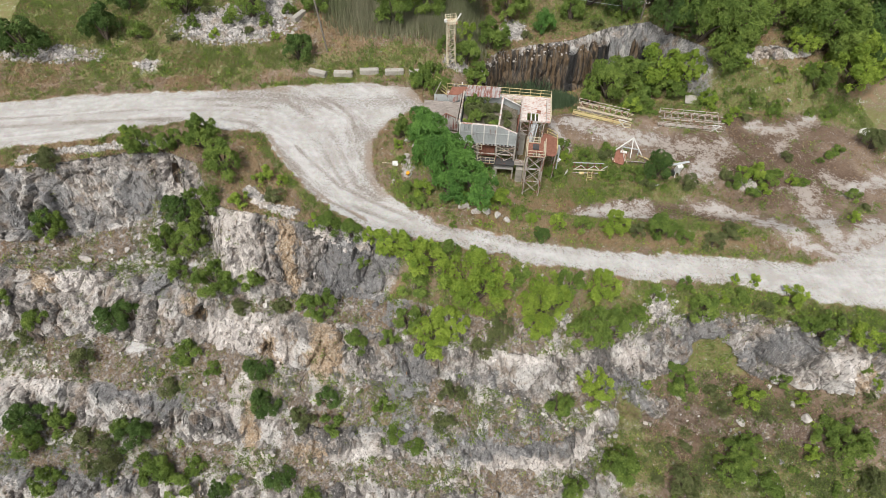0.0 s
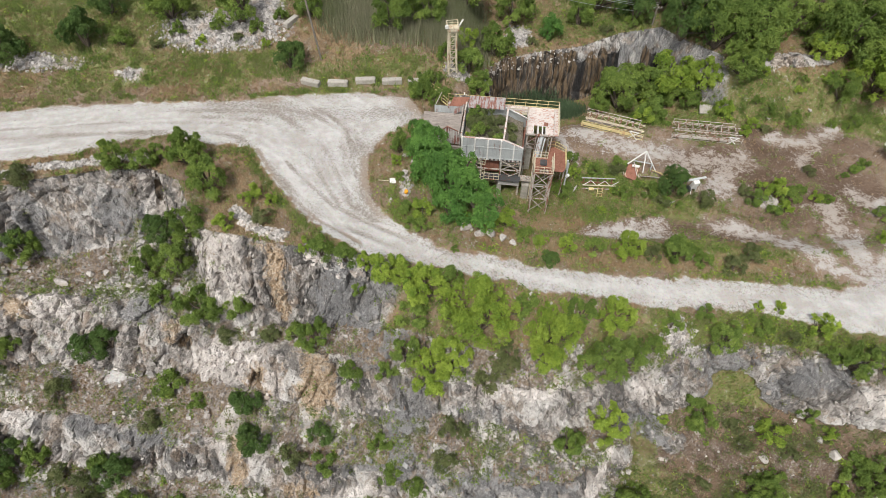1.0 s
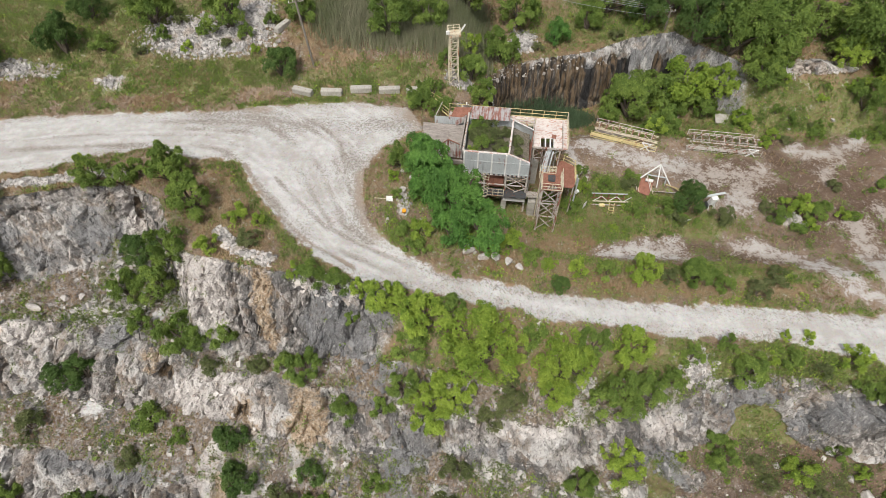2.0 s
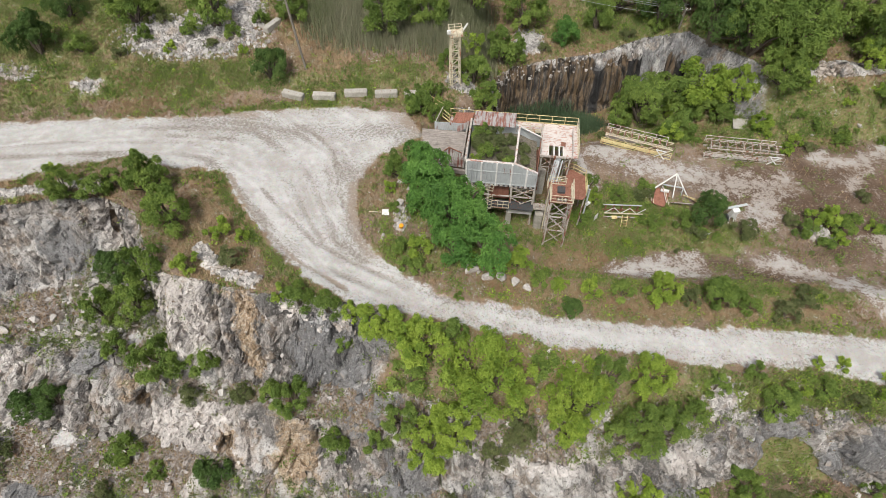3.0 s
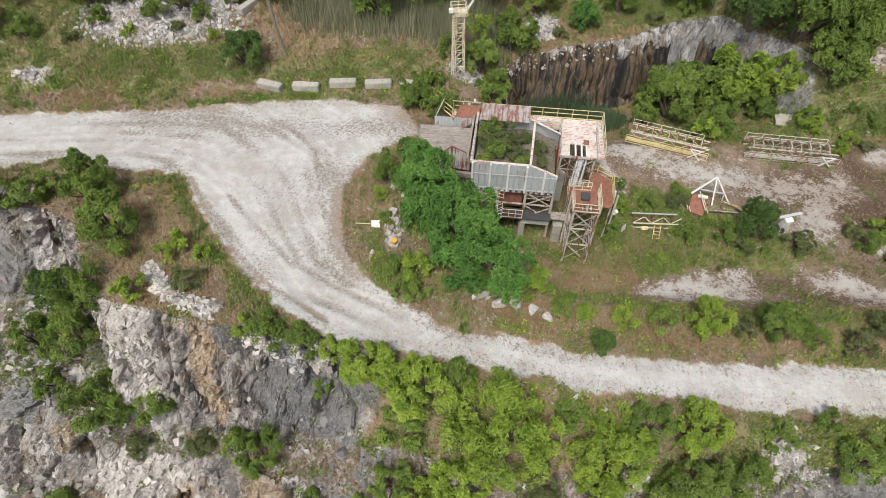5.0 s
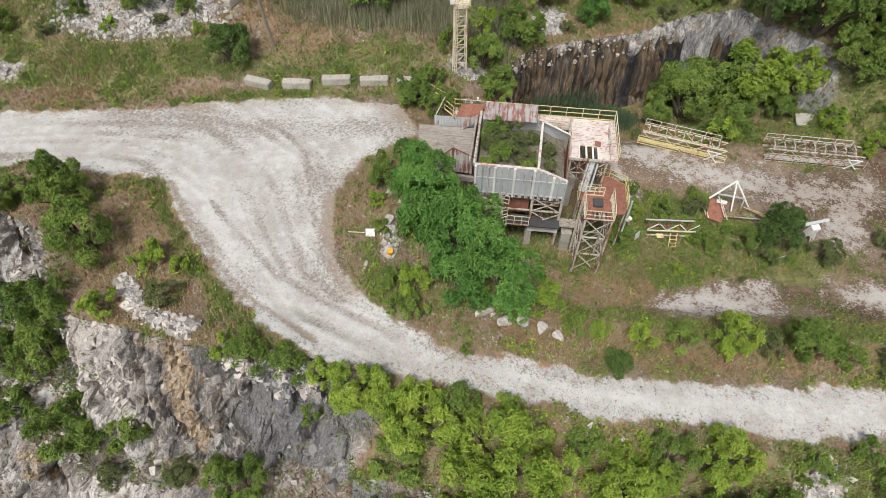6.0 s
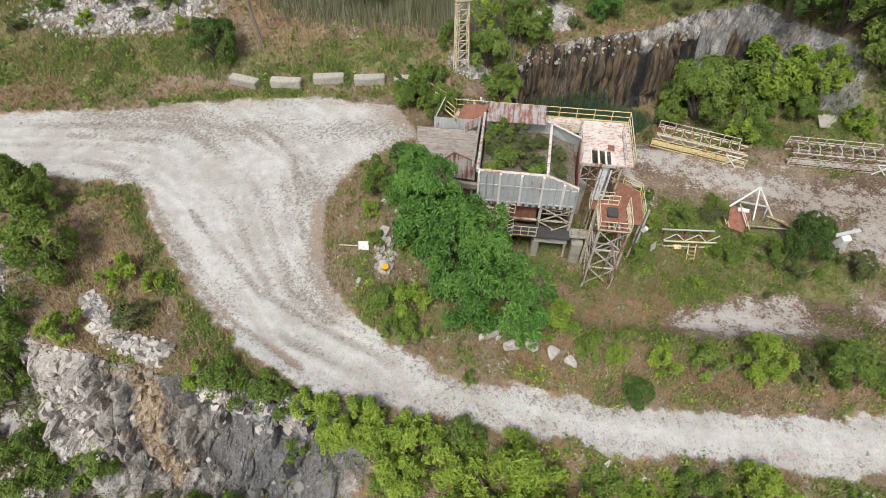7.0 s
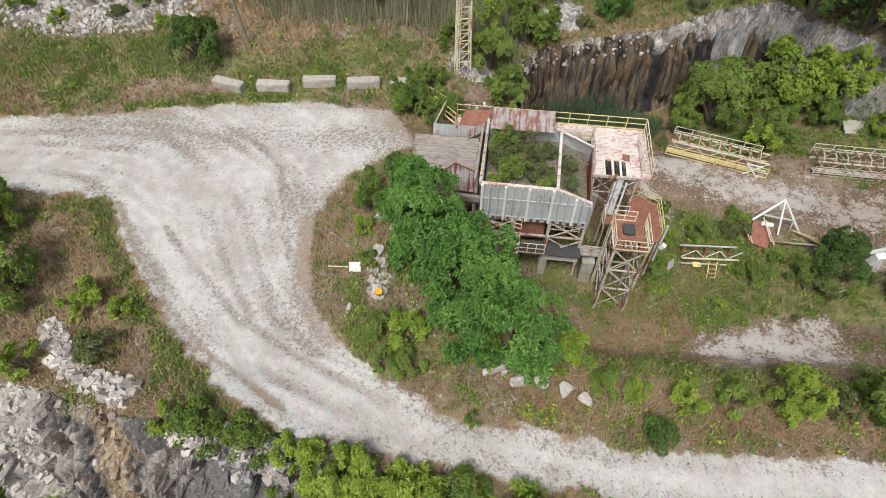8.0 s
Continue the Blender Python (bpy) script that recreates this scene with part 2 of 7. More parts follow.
def plain_material(name, low, high, scale=4.0, rough=0.85, stretch=(1, 1, 1), bump=0.4, stain=None):
    """Stone, timber, concrete: two scales of variation and a relief."""
    m, t, b = material(name, rough)
    vec = place(t, stretch)
    fine, big = grain(t, scale, 7, 0.7, vec), grain(t, scale * 0.16, 4, 0.6)
    col = blend(t, ramp(t, fine, 0.32, 0.68), low, high)
    col = blend(t, ramp(t, big, 0.45, 0.72, 0, 0.6), col, stain if stain else tuple(c * 0.6 for c in low))
    info = t.nodes.new("ShaderNodeObjectInfo")
    col = blend(t, ramp(t, info.outputs["Random"], 0, 1, 0, 0.25), col, tuple(c * 0.7 for c in low))
    t.links.new(col, b.inputs["Base Color"])
    relief(t, b, fine, bump, 0.03)
    return m


def leaf_material(name, low, high, tip, glow=0.35):
    m, t, b = material(name, 0.55)
    geo = t.nodes.new("ShaderNodeNewGeometry")
    info = t.nodes.new("ShaderNodeObjectInfo")
    col = blend(t, mask(t, "tone"), low, high)
    col = blend(t, ramp(t, geo.outputs["Random Per Island"], 0, 1, 0, 0.45), col, low)
    col = blend(t, ramp(t, grain(t, 0.9, 3), 0.45, 0.65, 0, 0.6), col, tip)
    col = blend(t, ramp(t, info.outputs["Random"], 0, 1, 0, 0.3), col, low)
    t.links.new(col, b.inputs["Base Color"])
    b.inputs["Specular IOR Level"].default_value = 0.2
    tr = t.nodes.new("ShaderNodeBsdfTranslucent")
    t.links.new(col, tr.inputs[0])
    mx = t.nodes.new("ShaderNodeMixShader")
    mx.inputs[0].default_value = glow
    t.links.new(b.outputs[0], mx.inputs[1])
    t.links.new(tr.outputs[0], mx.inputs[2])
    t.links.new(mx.outputs[0], t.nodes["Material Output"].inputs[0])
    return m


def rubble_material(name):
    """Broken stone: every piece a tone of its own, stained like the face it lies on."""
    m, t, b = material(name, 0.9)
    geo = t.nodes.new("ShaderNodeNewGeometry")
    island = geo.outputs["Random Per Island"]
    col = blend(t, island, (0.19, 0.178, 0.168), (0.52, 0.49, 0.46))
    chip = grain(t, 4.5, 8, 0.75)
    col = blend(t, ramp(t, chip, 0.53, 0.61, 0, 0.6), col, (0.64, 0.61, 0.58))
    col = blend(t, ramp(t, chip, 0.46, 0.38, 0, 0.65), col, (0.14, 0.13, 0.12))
    col = blend(t, ramp(t, mask(t, "pale"), 0.35, 0.8, 0, 0.7), col, (0.56, 0.51, 0.475))
    col = blend(t, calc(t, "MULTIPLY", ramp(t, mask(t, "dark"), 0.3, 0.7), 0.8), col, blend(t, island, (0.10, 0.10, 0.105), (0.27, 0.27, 0.275)))
    col = blend(t, calc(t, "MULTIPLY", ramp(t, mask(t, "rust"), 0.35, 0.75), 0.8), col, blend(t, island, (0.30, 0.20, 0.115), (0.52, 0.42, 0.30)))
    col = blend(t, ramp(t, grain(t, 0.45, 5, 0.65), 0.50, 0.62, 0, 0.45), col, (0.34, 0.265, 0.20))
    t.links.new(col, b.inputs["Base Color"])
    relief(t, b, chip, 0.7, 0.08)
    return m


GREY_STEEL = paint_material("grey_painted_steel", (0.46, 0.485, 0.49), 0.22)
PALE_STEEL = paint_material("pale_weathered_steel", (0.50, 0.46, 0.41), 0.45)
YELLOW_STEEL = paint_material("yellow_safety_paint", (0.68, 0.57, 0.29), 0.35, (0.30, 0.15, 0.08))
CREAM_STEEL = paint_material("faded_cream_paint", (0.66, 0.59, 0.44), 0.35, (0.30, 0.15, 0.09))
PINK_STEEL = paint_material("faded_red_lead_paint", (0.67, 0.61, 0.57), 0.46, (0.31, 0.155, 0.115), flow=(1.1, 2.2, 0.5))
RUST = paint_material("rusted_plate", (0.30, 0.135, 0.095), 0.6, (0.15, 0.068, 0.045), 0.85)
ROOF_SHEET = paint_material("rusty_galvanised_sheet", (0.46, 0.43, 0.42), 0.6, (0.19, 0.085, 0.065), 0.55, flow=(1.5, 0.16, 0.16))
SHEET_WALL = paint_material("streaked_wall_sheet", (0.56, 0.54, 0.52), 0.5, (0.16, 0.065, 0.05), 0.6, flow=(2.4, 2.4, 0.12))
WHITE_PAINT = paint_material("white_painted_metal", (0.74, 0.73, 0.70), 0.12)
DARK_STEEL = paint_material("dark_steel", (0.07, 0.072, 0.075), 0.2)
TIMBER = plain_material("weathered_timber", (0.22, 0.19, 0.17), (0.42, 0.375, 0.34), 7, 0.9, (0.25, 2.5, 2.5))
CONCRETE = plain_material("aged_concrete", (0.33, 0.31, 0.275), (0.47, 0.44, 0.39), 6, 0.9, stain=(0.20, 0.185, 0.15))
STONE = plain_material("pale_limestone", (0.30, 0.275, 0.255), (0.56, 0.525, 0.49), 2.8, 0.9, bump=0.8, stain=(0.40, 0.30, 0.22))
BARK = plain_material("bark", (0.07, 0.055, 0.042), (0.16, 0.13, 0.10), 9, 0.95, (3, 3, 0.5))
POLE_WOOD = plain_material("pole_wood", (0.15, 0.13, 0.11), (0.28, 0.25, 0.21), 8, 0.9, (3, 3, 0.3))
ORANGE = plain_material("orange_plastic", (0.75, 0.33, 0.02), (0.85, 0.42, 0.03), 4, 0.5)
LEAF_DARK = leaf_material("dark_leaf", (0.042, 0.115, 0.024), (0.220, 0.405, 0.088), (0.235, 0.410, 0.092), 0.24)
LEAF_DEEP = leaf_material("deep_green_leaf", (0.040, 0.082, 0.020), (0.150, 0.225, 0.058), (0.155, 0.215, 0.060), 0.22)
LEAF_MID = leaf_material("green_leaf", (0.074, 0.128, 0.026), (0.285, 0.375, 0.085), (0.29, 0.375, 0.083), 0.28)
LEAF_LIGHT = leaf_material("yellow_green_leaf", (0.105, 0.180, 0.024), (0.42, 0.52, 0.085), (0.40, 0.49, 0.09), 0.25)
LEAF_DULL = leaf_material("olive_leaf", (0.090, 0.118, 0.042), (0.230, 0.250, 0.105), (0.25, 0.245, 0.125))
GRASS = leaf_material("grass_blade", (0.125, 0.195, 0.045), (0.340, 0.320, 0.155), (0.22, 0.29, 0.08), 0.25)
STRAW = leaf_material("dry_grass_blade", (0.25, 0.155, 0.092), (0.42, 0.345, 0.225), (0.30, 0.205, 0.125), 0.2)
REED = leaf_material("reed_blade", (0.18, 0.20, 0.105), (0.36, 0.335, 0.24), (0.25, 0.265, 0.16), 0.2)
RUSH = leaf_material("rush_blade", (0.060, 0.105, 0.055), (0.150, 0.205, 0.115), (0.12, 0.18, 0.10), 0.2)
RUBBLE = rubble_material("broken_limestone")
BLOCK_STONE = plain_material("pale_blocky_limestone", (0.42, 0.385, 0.36), (0.70, 0.65, 0.615), 3.5, 0.9, bump=0.7, stain=(0.40, 0.31, 0.24))

# ---- the lie of the land ----
# crests and toes of the quarry's benches: x, y, z
EDGE = [
    [(-95, 51, -0.6), (-52, 51.8, -0.6), (-46, 52.6, 0), (-40, 53.4, 0.2), (-34, 53.8, 0.2), (-30.5, 52, 0.4), (-27.5, 47, 0.6), (-24.8, 44.8, 0.2),
     (-20, 43.3, 0.6), (-16, 42.7, 0.8), (-10, 42.2, 0.6), (-6, 41, 0), (0, 39.6, -0.5), (6, 38.9, -1.4), (12, 38.3, -3.0), (18, 38.2, -4.6), (24, 37.7, -5.4),
     (30, 37.8, -5.8), (38, 36.4, -6.1), (46, 35, -6.2), (95, 31, -7)],
    [(-95, 47, -8.5), (-52, 47, -8.5), (-40, 48.6, -8), (-34, 50, -6.6), (-30.5, 47.5, -7.6), (-27.5, 41.8, -9), (-25, 38.9, -9.4), (-20, 38.6, -9),
     (-14, 38.2, -8.2), (-9, 37.2, -7.2), (-4, 35.5, -5), (2, 34.5, -6), (8, 34.5, -7), (14, 34.1, -7.6), (20, 34.8, -7.6), (26, 34.9, -6.9), (32, 35.4, -7),
     (40, 34.2, -6.8), (46, 33, -6.8), (95, 29, -8)],
    [(-95, 42, -9.5), (-52, 43, -9.4), (-42, 43, -9.4), (-34, 42.4, -9.6), (-29, 39.6, -9.8), (-26, 37.4, -9.9), (-22, 36.9, -9.7), (-16, 36.4, -9.2),
     (-10, 34.6, -8.4), (-4, 32.2, -8), (2, 31.4, -8.8), (8, 31.6, -9), (14, 31.1, -9.2), (20, 32.6, -8.8), (26, 33.8, -7.6), (32, 34.5, -7.8), (40, 33.1, -8),
     (46, 31.3, -8.6), (95, 28, -9)],
    [(-95, 38, -17.5), (-52, 37.6, -17.2), (-42, 37.3, -16), (-36, 36, -16), (-30, 35.8, -14.6), (-26, 34.2, -13.6), (-20, 32.4, -14.8), (-14, 31.2, -14),
     (-8, 30.3, -13), (-3, 29.4, -12.6), (2, 29.4, -13), (8, 28.9, -14.8), (14, 28.7, -15.4), (18, 29.2, -15), (22, 30, -15.5), (26, 31.4, -14.4),
     (32, 31.9, -14.8), (40, 30.5, -15), (46, 29.1, -14.7), (95, 26, -15)],
    [(-95, 33, -18.3), (-52, 32.4, -18.3), (-42, 31.9, -17.6), (-36, 30.3, -17.2), (-30, 28.5, -16.6), (-26, 28.6, -17), (-20, 27.4, -17), (-14, 25.6, -17),
     (-8, 25.6, -15.9), (-3, 25.5, -15.2), (2, 24.4, -16.2), (8, 24, -16.8), (14, 24.8, -16.4), (18, 27, -15.6), (21, 29, -16.8), (26, 29.8, -17.2),
     (32, 28.6, -18.4), (40, 27.5, -18), (46, 26.5, -17.6), (95, 22, -18)],
    [(-95, 28, -23), (-52, 28.4, -22.6), (-42, 28, -22), (-36, 27, -21.8), (-30, 26, -21.4), (-26, 25.5, -21.3), (-20, 24.2, -20.6), (-14, 22.8, -20.4),
     (-8, 23, -19.4), (2, 22.7, -20.4), (8, 22.3, -21), (14, 22.7, -21.6), (18, 25, -22), (21, 27, -22.2), (26, 28, -21), (32, 26.5, -21.6), (40, 25, -20.4), (95, 18, -21)],
    [(-95, 22.5, -24.6), (-42, 23, -24.3), (-30, 22.6, -23.8), (-20, 21.4, -22.6), (-8, 20.6, -21.4), (8, 20, -22.4), (20, 22.5, -24.4), (40, 20, -22.6), (95, 14, -23)],
    [(-95, 16, -33), (-20, 17, -32), (20, 16, -32), (95, 8, -32)],
    [(-95, -80, -36), (95, -80, -36)],
]
ROAD = [(-620, 58), (-95, 61.5), (-59.4, 64), (-48.7, 65.7), (-37.7, 66.3), (-31.6, 66.6), (-25.9, 66.9), (-21, 67.7), (-11, 68.3), (-4.2, 67.6), (-2.6, 63.6),
        (-7.4, 59.6), (-8.9, 55.7), (-8.4, 51.7), (-6.8, 47.6), (-4, 44.9), (0.3, 42.8), (8.9, 41.7), (18.3, 42.2), (27.8, 42.3), (43.8, 41.4), (47, 42.2),
        (58, 47), (95, 50), (95, 32), (60, 34.3), (49.7, 35.3), (39.4, 36.9), (33.4, 38.6), (26.9, 38.6), (17.4, 38.9), (8.5, 38.9), (4.4, 39.6), (0.3, 40.2),
        (-8, 41.4), (-12.6, 44.4), (-16.4, 48.2), (-19.7, 52.4), (-21.3, 55), (-22.9, 58.2), (-27.9, 58.5), (-33.8, 60), (-40.8, 58.3), (-45.2, 56.3),
        (-55.3, 55), (-95, 52.5), (-620, 50)]
LOW = [(4, 47.5), (0, 51), (-1.5, 57), (-3, 60.5), (-2.8, 65.5), (0.5, 68), (4.6, 69.5), (5, 72), (6, 77), (9, 79.5), (14, 80.8), (20, 82), (27, 85), (33, 86), (38, 82), (44, 76), (52, 75),
       (62, 77), (95, 80), (620, 80), (620, 46), (60, 47.5), (45, 46), (30, 46.2), (18, 46), (10, 46)]


def road_level(x):
    return np.interp(x, [-5, 0, 6, 12, 18, 24, 30, 40, 60], [0, -0.3, -1, -2.6, -4.2, -5, -5.3, -5.8, -6.5])


def land(x, y):
    """Height of the ground, and masks: rock face, bench, low ground, road."""
    wx = x + 1.1 * fbm(x, y, scale=7, octaves=3, seed=11)
    wy = y + 0.9 * fbm(x, y, scale=5, octaves=3, seed=12)
    # upper ground
    low = inside(LOW, wx, y)
    left = 0.22 * np.clip(y - 69, 0, 14) + 0.5 * np.clip(y - 90, 0, 400) * 0.3
    right = -2 + 0.14 * np.clip(y - 82, -4, 200)
    side = sstep(1, 7, x)
    back = left * (1 - side) + right * side
    upper = road_level(x) * (1 - sstep(56, 66, y)) + back * sstep(56, 66, y)
    pool = 3.0 * sstep(69, 76, y) * sstep(42, 33, x)
    floor = -7.3 - pool + 0.25 * fbm(x, y, scale=6, octaves=3, seed=21)
    width = np.interp(y, [55, 66, 72], [4.6, 3.4, 2.1]) + 2.5 * sstep(36, 42, x) * sstep(60, 70, y)
    s = sstep(0, 1, low / width)
    top = upper * (1 - s) + floor * s
    wet = np.where((low > 0) & (low < width) & (y > 66), 1.0, 0.0)
    wet = wet * sstep(66, 70, y)
    # benches
    lines = [(np.interp(wx, [p[0] for p in e], [p[1] for p in e]), np.interp(wx, [p[0] for p in e], [p[2] for p in e])) for e in EDGE]
    z = top.copy()
    band = np.full(x.shape, -1.0)
    frac = np.zeros(x.shape)
    verge = sstep(0, 4.0, y - lines[0][0])
    z = np.where(wy > lines[0][0], lines[0][1] * (1 - verge) + top * verge, z)
    for k, ((y0, z0), (y1, z1)) in enumerate(zip(lines, lines[1:])):
        m = (wy <= y0) & (wy > y1)
        u = np.clip((y0 - wy) / np.maximum(y0 - y1, 0.2), 0, 1)
        steep = np.where(k % 2 == 0, 0.5 * u + 0.5 * sstep(0.12, 0.88, u), u)
        z = np.where(m, z0 + (z1 - z0) * steep, z)
        band = np.where(m, k, band)
        frac = np.where(m, u, frac)
    face = np.where((band == 0) | (band == 2) | (band == 4) | (band == 6), 1.0, 0.0)
    # the overgrown slope below the road, and the grassy floor of the far bay, are no bare faces
    bush = np.where(band == 0, sstep(-8, -3, x + fbm(x, y, scale=3, seed=31) * 2), 0.0)
    bay = np.where(band >= 3, sstep(19, 23, x), 0.0)
    face = face * (1 - 0.85 * bush) * (1 - 0.6 * bay)
    # grassy alcove under the arched lip
    arch = np.where(band == 2, sstep(0, 0.12, frac - 0.40 - 0.6 * ((x - 31.8) / 5.0) ** 2 + 0.3 * fbm(x, y, scale=2.5, seed=32)), 0.0)
    face = face * (1 - arch)
    bench = np.where((band == 1) | (band == 3) | (band == 5), 1.0, 0.0)
    lip = np.where((band == 1) & (frac > 0.55), sstep(19, 24, x), 0.0)
    face = np.maximum(face, lip)
    knoll = np.exp(-(((x - 24.3) / 3.6) ** 2 + ((y - 29.2 + 0.15 * (x - 24.3)) / 1.1) ** 2)) * (0.8 + 0.5 * fbm(x, y, scale=2.0, seed=33))
    crag = np.exp(-(((x - 50.5) / 4.5) ** 2 + ((y - 77.8) / 1.7) ** 2)) * (0.85 + 0.5 * fbm(x, y, scale=2.0, seed=34))
    z = z + 1.5 * knoll + 2.2 * crag
    face = np.maximum(face, sstep(0.3, 0.5, np.maximum(knoll, crag)))
    road = inside(ROAD, x + 0.35 * fbm(x, y, scale=1.5, seed=41), y + 0.35 * fbm(x, y, scale=1.5, seed=42))
    return dict(z=z, face=face, bench=bench, low=s, wet=wet, road=road, band=band, frac=frac, bush=bush, bay=bay, arch=arch, crest=y - lines[0][0])


def axis(fine, far, step):
    """Grid lines: fine within, growing coarser outside."""
    out = list(fine)
    for end, sign in ((fine[0], -1), (fine[-1], 1)):
        d, p = step, end
        while abs(p) < far:
            d *= 1.35
            p += sign * d
            out.append(p)
    return np.array(sorted(out))

# ---- ground sheet: road, quarry faces and ground share one surface ----
GX = axis(np.arange(-62, 62.01, 0.17), 600, 0.17)
GY = axis(np.concatenate([np.arange(17, 57, 0.115), np.arange(57, 77, 0.22), np.arange(77, 88, 0.13), np.arange(88, 93, 0.25)]), 600, 0.25)
gx, gy = np.meshgrid(GX, GY)
shape = gx.shape
gx, gy = gx.ravel(), gy.ravel()
L = land(gx, gy)
gz = L["z"]
rockiness = np.maximum(np.maximum(L["face"], 0.45 * L["wet"] * sstep(42, 37, gx)), 0.5 * L["bench"] * (1 - L["bay"]))
rockiness = rockiness * (1 - 0.5 * np.exp(-(((gx + 42) / 7) ** 2 + ((gy - 50.5) / 3.5) ** 2)))
near = (np.abs(gx) < 64) & (gy > 15) & (gy < 96)
f1, e1, tone1 = (np.zeros(gx.shape) for _ in "abc")
f2, f3, e2, tone2 = (np.zeros(gx.shape) for _ in "abcd")
sel = near & (rockiness > 0.02)
rx, ry, rz = gx[sel] + 0.3 * gy[sel], gy[sel], gz[sel] * 0.55 + 0.12 * gx[sel]
f0, e0, tone0 = (np.zeros(gx.shape) for _ in "abc")
f0[sel], e0[sel], tone0[sel] = facets(rx, ry, gz[sel] * 0.35, 4.4, 404, 1.0)
f1[sel], e1[sel], tone1[sel] = facets(rx, ry, rz, 2.1, 101, 0.9)
f2[sel], e2[sel], tone2[sel] = facets(rx, ry, gz[sel] * 0.75, 0.95, 202, 0.8)
f3[sel], _, _ = facets(gx[sel], gy[sel], gz[sel], 0.42, 303, 0.8)
lump = fbm(gx, gy, gz, scale=4.5, octaves=4, seed=51)
proud = lambda f, e, w: (f * 0.5 + 0.55) * sstep(0.0, w, e)
push = 0.95 * proud(f0, e0, 0.16) + 1.0 * proud(f1, e1, 0.20) + 0.5 * proud(f2, e2, 0.26) + f3 * 0.08 + lump * 0.7 - 0.9
crack = sstep(0.07, 0.0, e0) * 0.35 + sstep(0.08, 0.0, e1) * 0.3
TRACKS = [[(-60, 60.5), (-40, 62.4), (-27.5, 62.2), (-23.8, 60.9), (-19.8, 57), (-17.4, 54.1), (-15, 51.5), (-12.3, 48.7), (-8.7, 46.2), (-4.7, 44.1), (0, 42.4), (8, 41), (20, 41.3), (45, 40.2)],
          [(-60, 58.8), (-40, 60.6), (-29, 60.8), (-25, 59.7), (-21.2, 55.8), (-18.8, 52.9), (-16.3, 50.2), (-13.4, 47.3), (-9.4, 44.8), (-4, 42.6), (2, 41), (10, 39.9), (22, 39.9), (46, 38)],
          [(-36, 64.6), (-27, 64.8), (-20.8, 64.3), (-18.5, 62.2), (-15.5, 59.6), (-13.2, 56), (-11.7, 52.3), (-10.4, 48.9), (-7.4, 46.4)],
          [(-24, 66.4), (-17.8, 66), (-14.4, 63.8), (-11.8, 60.8), (-10.9, 57), (-10.2, 53.7), (-8.8, 50.3)], [(-30, 63.4), (-22, 63), (-18.6, 60), (-15.6, 56), (-13.6, 52.2), (-11.6, 48.6)],
          [(-30, 66), (-22, 65.4), (-16.6, 64.2), (-13.4, 61.2), (-12, 57.4), (-11, 53.6)]]
track = np.zeros(gx.shape)
for k, line in enumerate(TRACKS):
    d = along(line, gx + 0.25 * fbm(gx, gy, scale=6, seed=60 + k), gy + 0.25 * fbm(gx, gy, scale=6, seed=70 + k))
    track = np.maximum(track, np.exp(-(d / (0.3 + 0.12 * (k % 3))) ** 2) * np.clip(0.55 + 0.75 * fbm(gx, gy, scale=3.0, octaves=3, seed=80 + k), 0, 1) + 0.35 * np.exp(-(d / 0.9) ** 2) * np.clip(0.3 + fbm(gx, gy, scale=4.0, octaves=3, seed=90 + k), 0, 1))
# wheel streaks run along the road: distance from its middle, and way along it
MIDDLE = [(-95, 57), (-55, 59.5), (-40, 62.3), (-30, 63), (-22, 62), (-16, 57.5), (-13, 51), (-9, 45.6), (-3, 42.4), (6, 40.5), (18, 40.5), (34, 40.3), (46, 38.5), (95, 40)]
offs, way, best = np.zeros(gx.shape), np.zeros(gx.shape), np.full(gx.shape, 1e9)
run = 0.0
for (ax, ay), (bx, by) in zip(MIDDLE, MIDDLE[1:]):
    dx, dy = bx - ax, by - ay
    n = math.hypot(dx, dy)
    u = np.clip(((gx - ax) * dx + (gy - ay) * dy) / n ** 2, 0, 1)
    d = np.hypot(gx - ax - u * dx, gy - ay - u * dy)
    sign = np.sign((gy - ay) * dx - (gx - ax) * dy)
    closer = d < best
    offs, way, best = np.where(closer, d * sign, offs), np.where(closer, run + u * n, way), np.where(closer, d, best)
    run += n
sway = 0.35 * fbm(gx, gy, scale=9, octaves=2, seed=64)
calm = 1 - 0.6 * sstep(-8, 2, gx)
edge_rut = np.exp(-(along([(-22.2, 57.6), (-20.2, 54), (-17.0, 49.8), (-13.4, 46.2), (-8.8, 43)], gx + 0.3 * fbm(gx, gy, scale=5, seed=68), gy) / 0.3) ** 2)
track = np.maximum(track * calm, 0.9 * edge_rut)
streak = calm * 0.85 * fbm((offs + sway) * 2.4, way * 0.045, scale=1.0, octaves=3, seed=65) + 0.4 * fbm((offs + sway) * 0.7, way * 0.05, scale=1.0, octaves=2, seed=66) + 0.12 * fbm(gx, gy, scale=2.0, octaves=4, seed=67)
ease = np.where(near, 1.0, 0.0)
onroad = sstep(-0.3, 0.5, L["road"])
gy2 = gy - ease * rockiness * (push * 0.75 - crack)
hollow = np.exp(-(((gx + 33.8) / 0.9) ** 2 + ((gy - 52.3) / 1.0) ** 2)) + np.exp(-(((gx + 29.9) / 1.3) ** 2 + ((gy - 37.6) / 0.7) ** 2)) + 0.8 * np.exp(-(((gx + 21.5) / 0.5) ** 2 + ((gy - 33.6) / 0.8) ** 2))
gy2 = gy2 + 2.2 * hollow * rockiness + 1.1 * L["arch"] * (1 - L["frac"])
gx2 = gx + ease * rockiness * (f1 * 0.25 + f2 * 0.12)
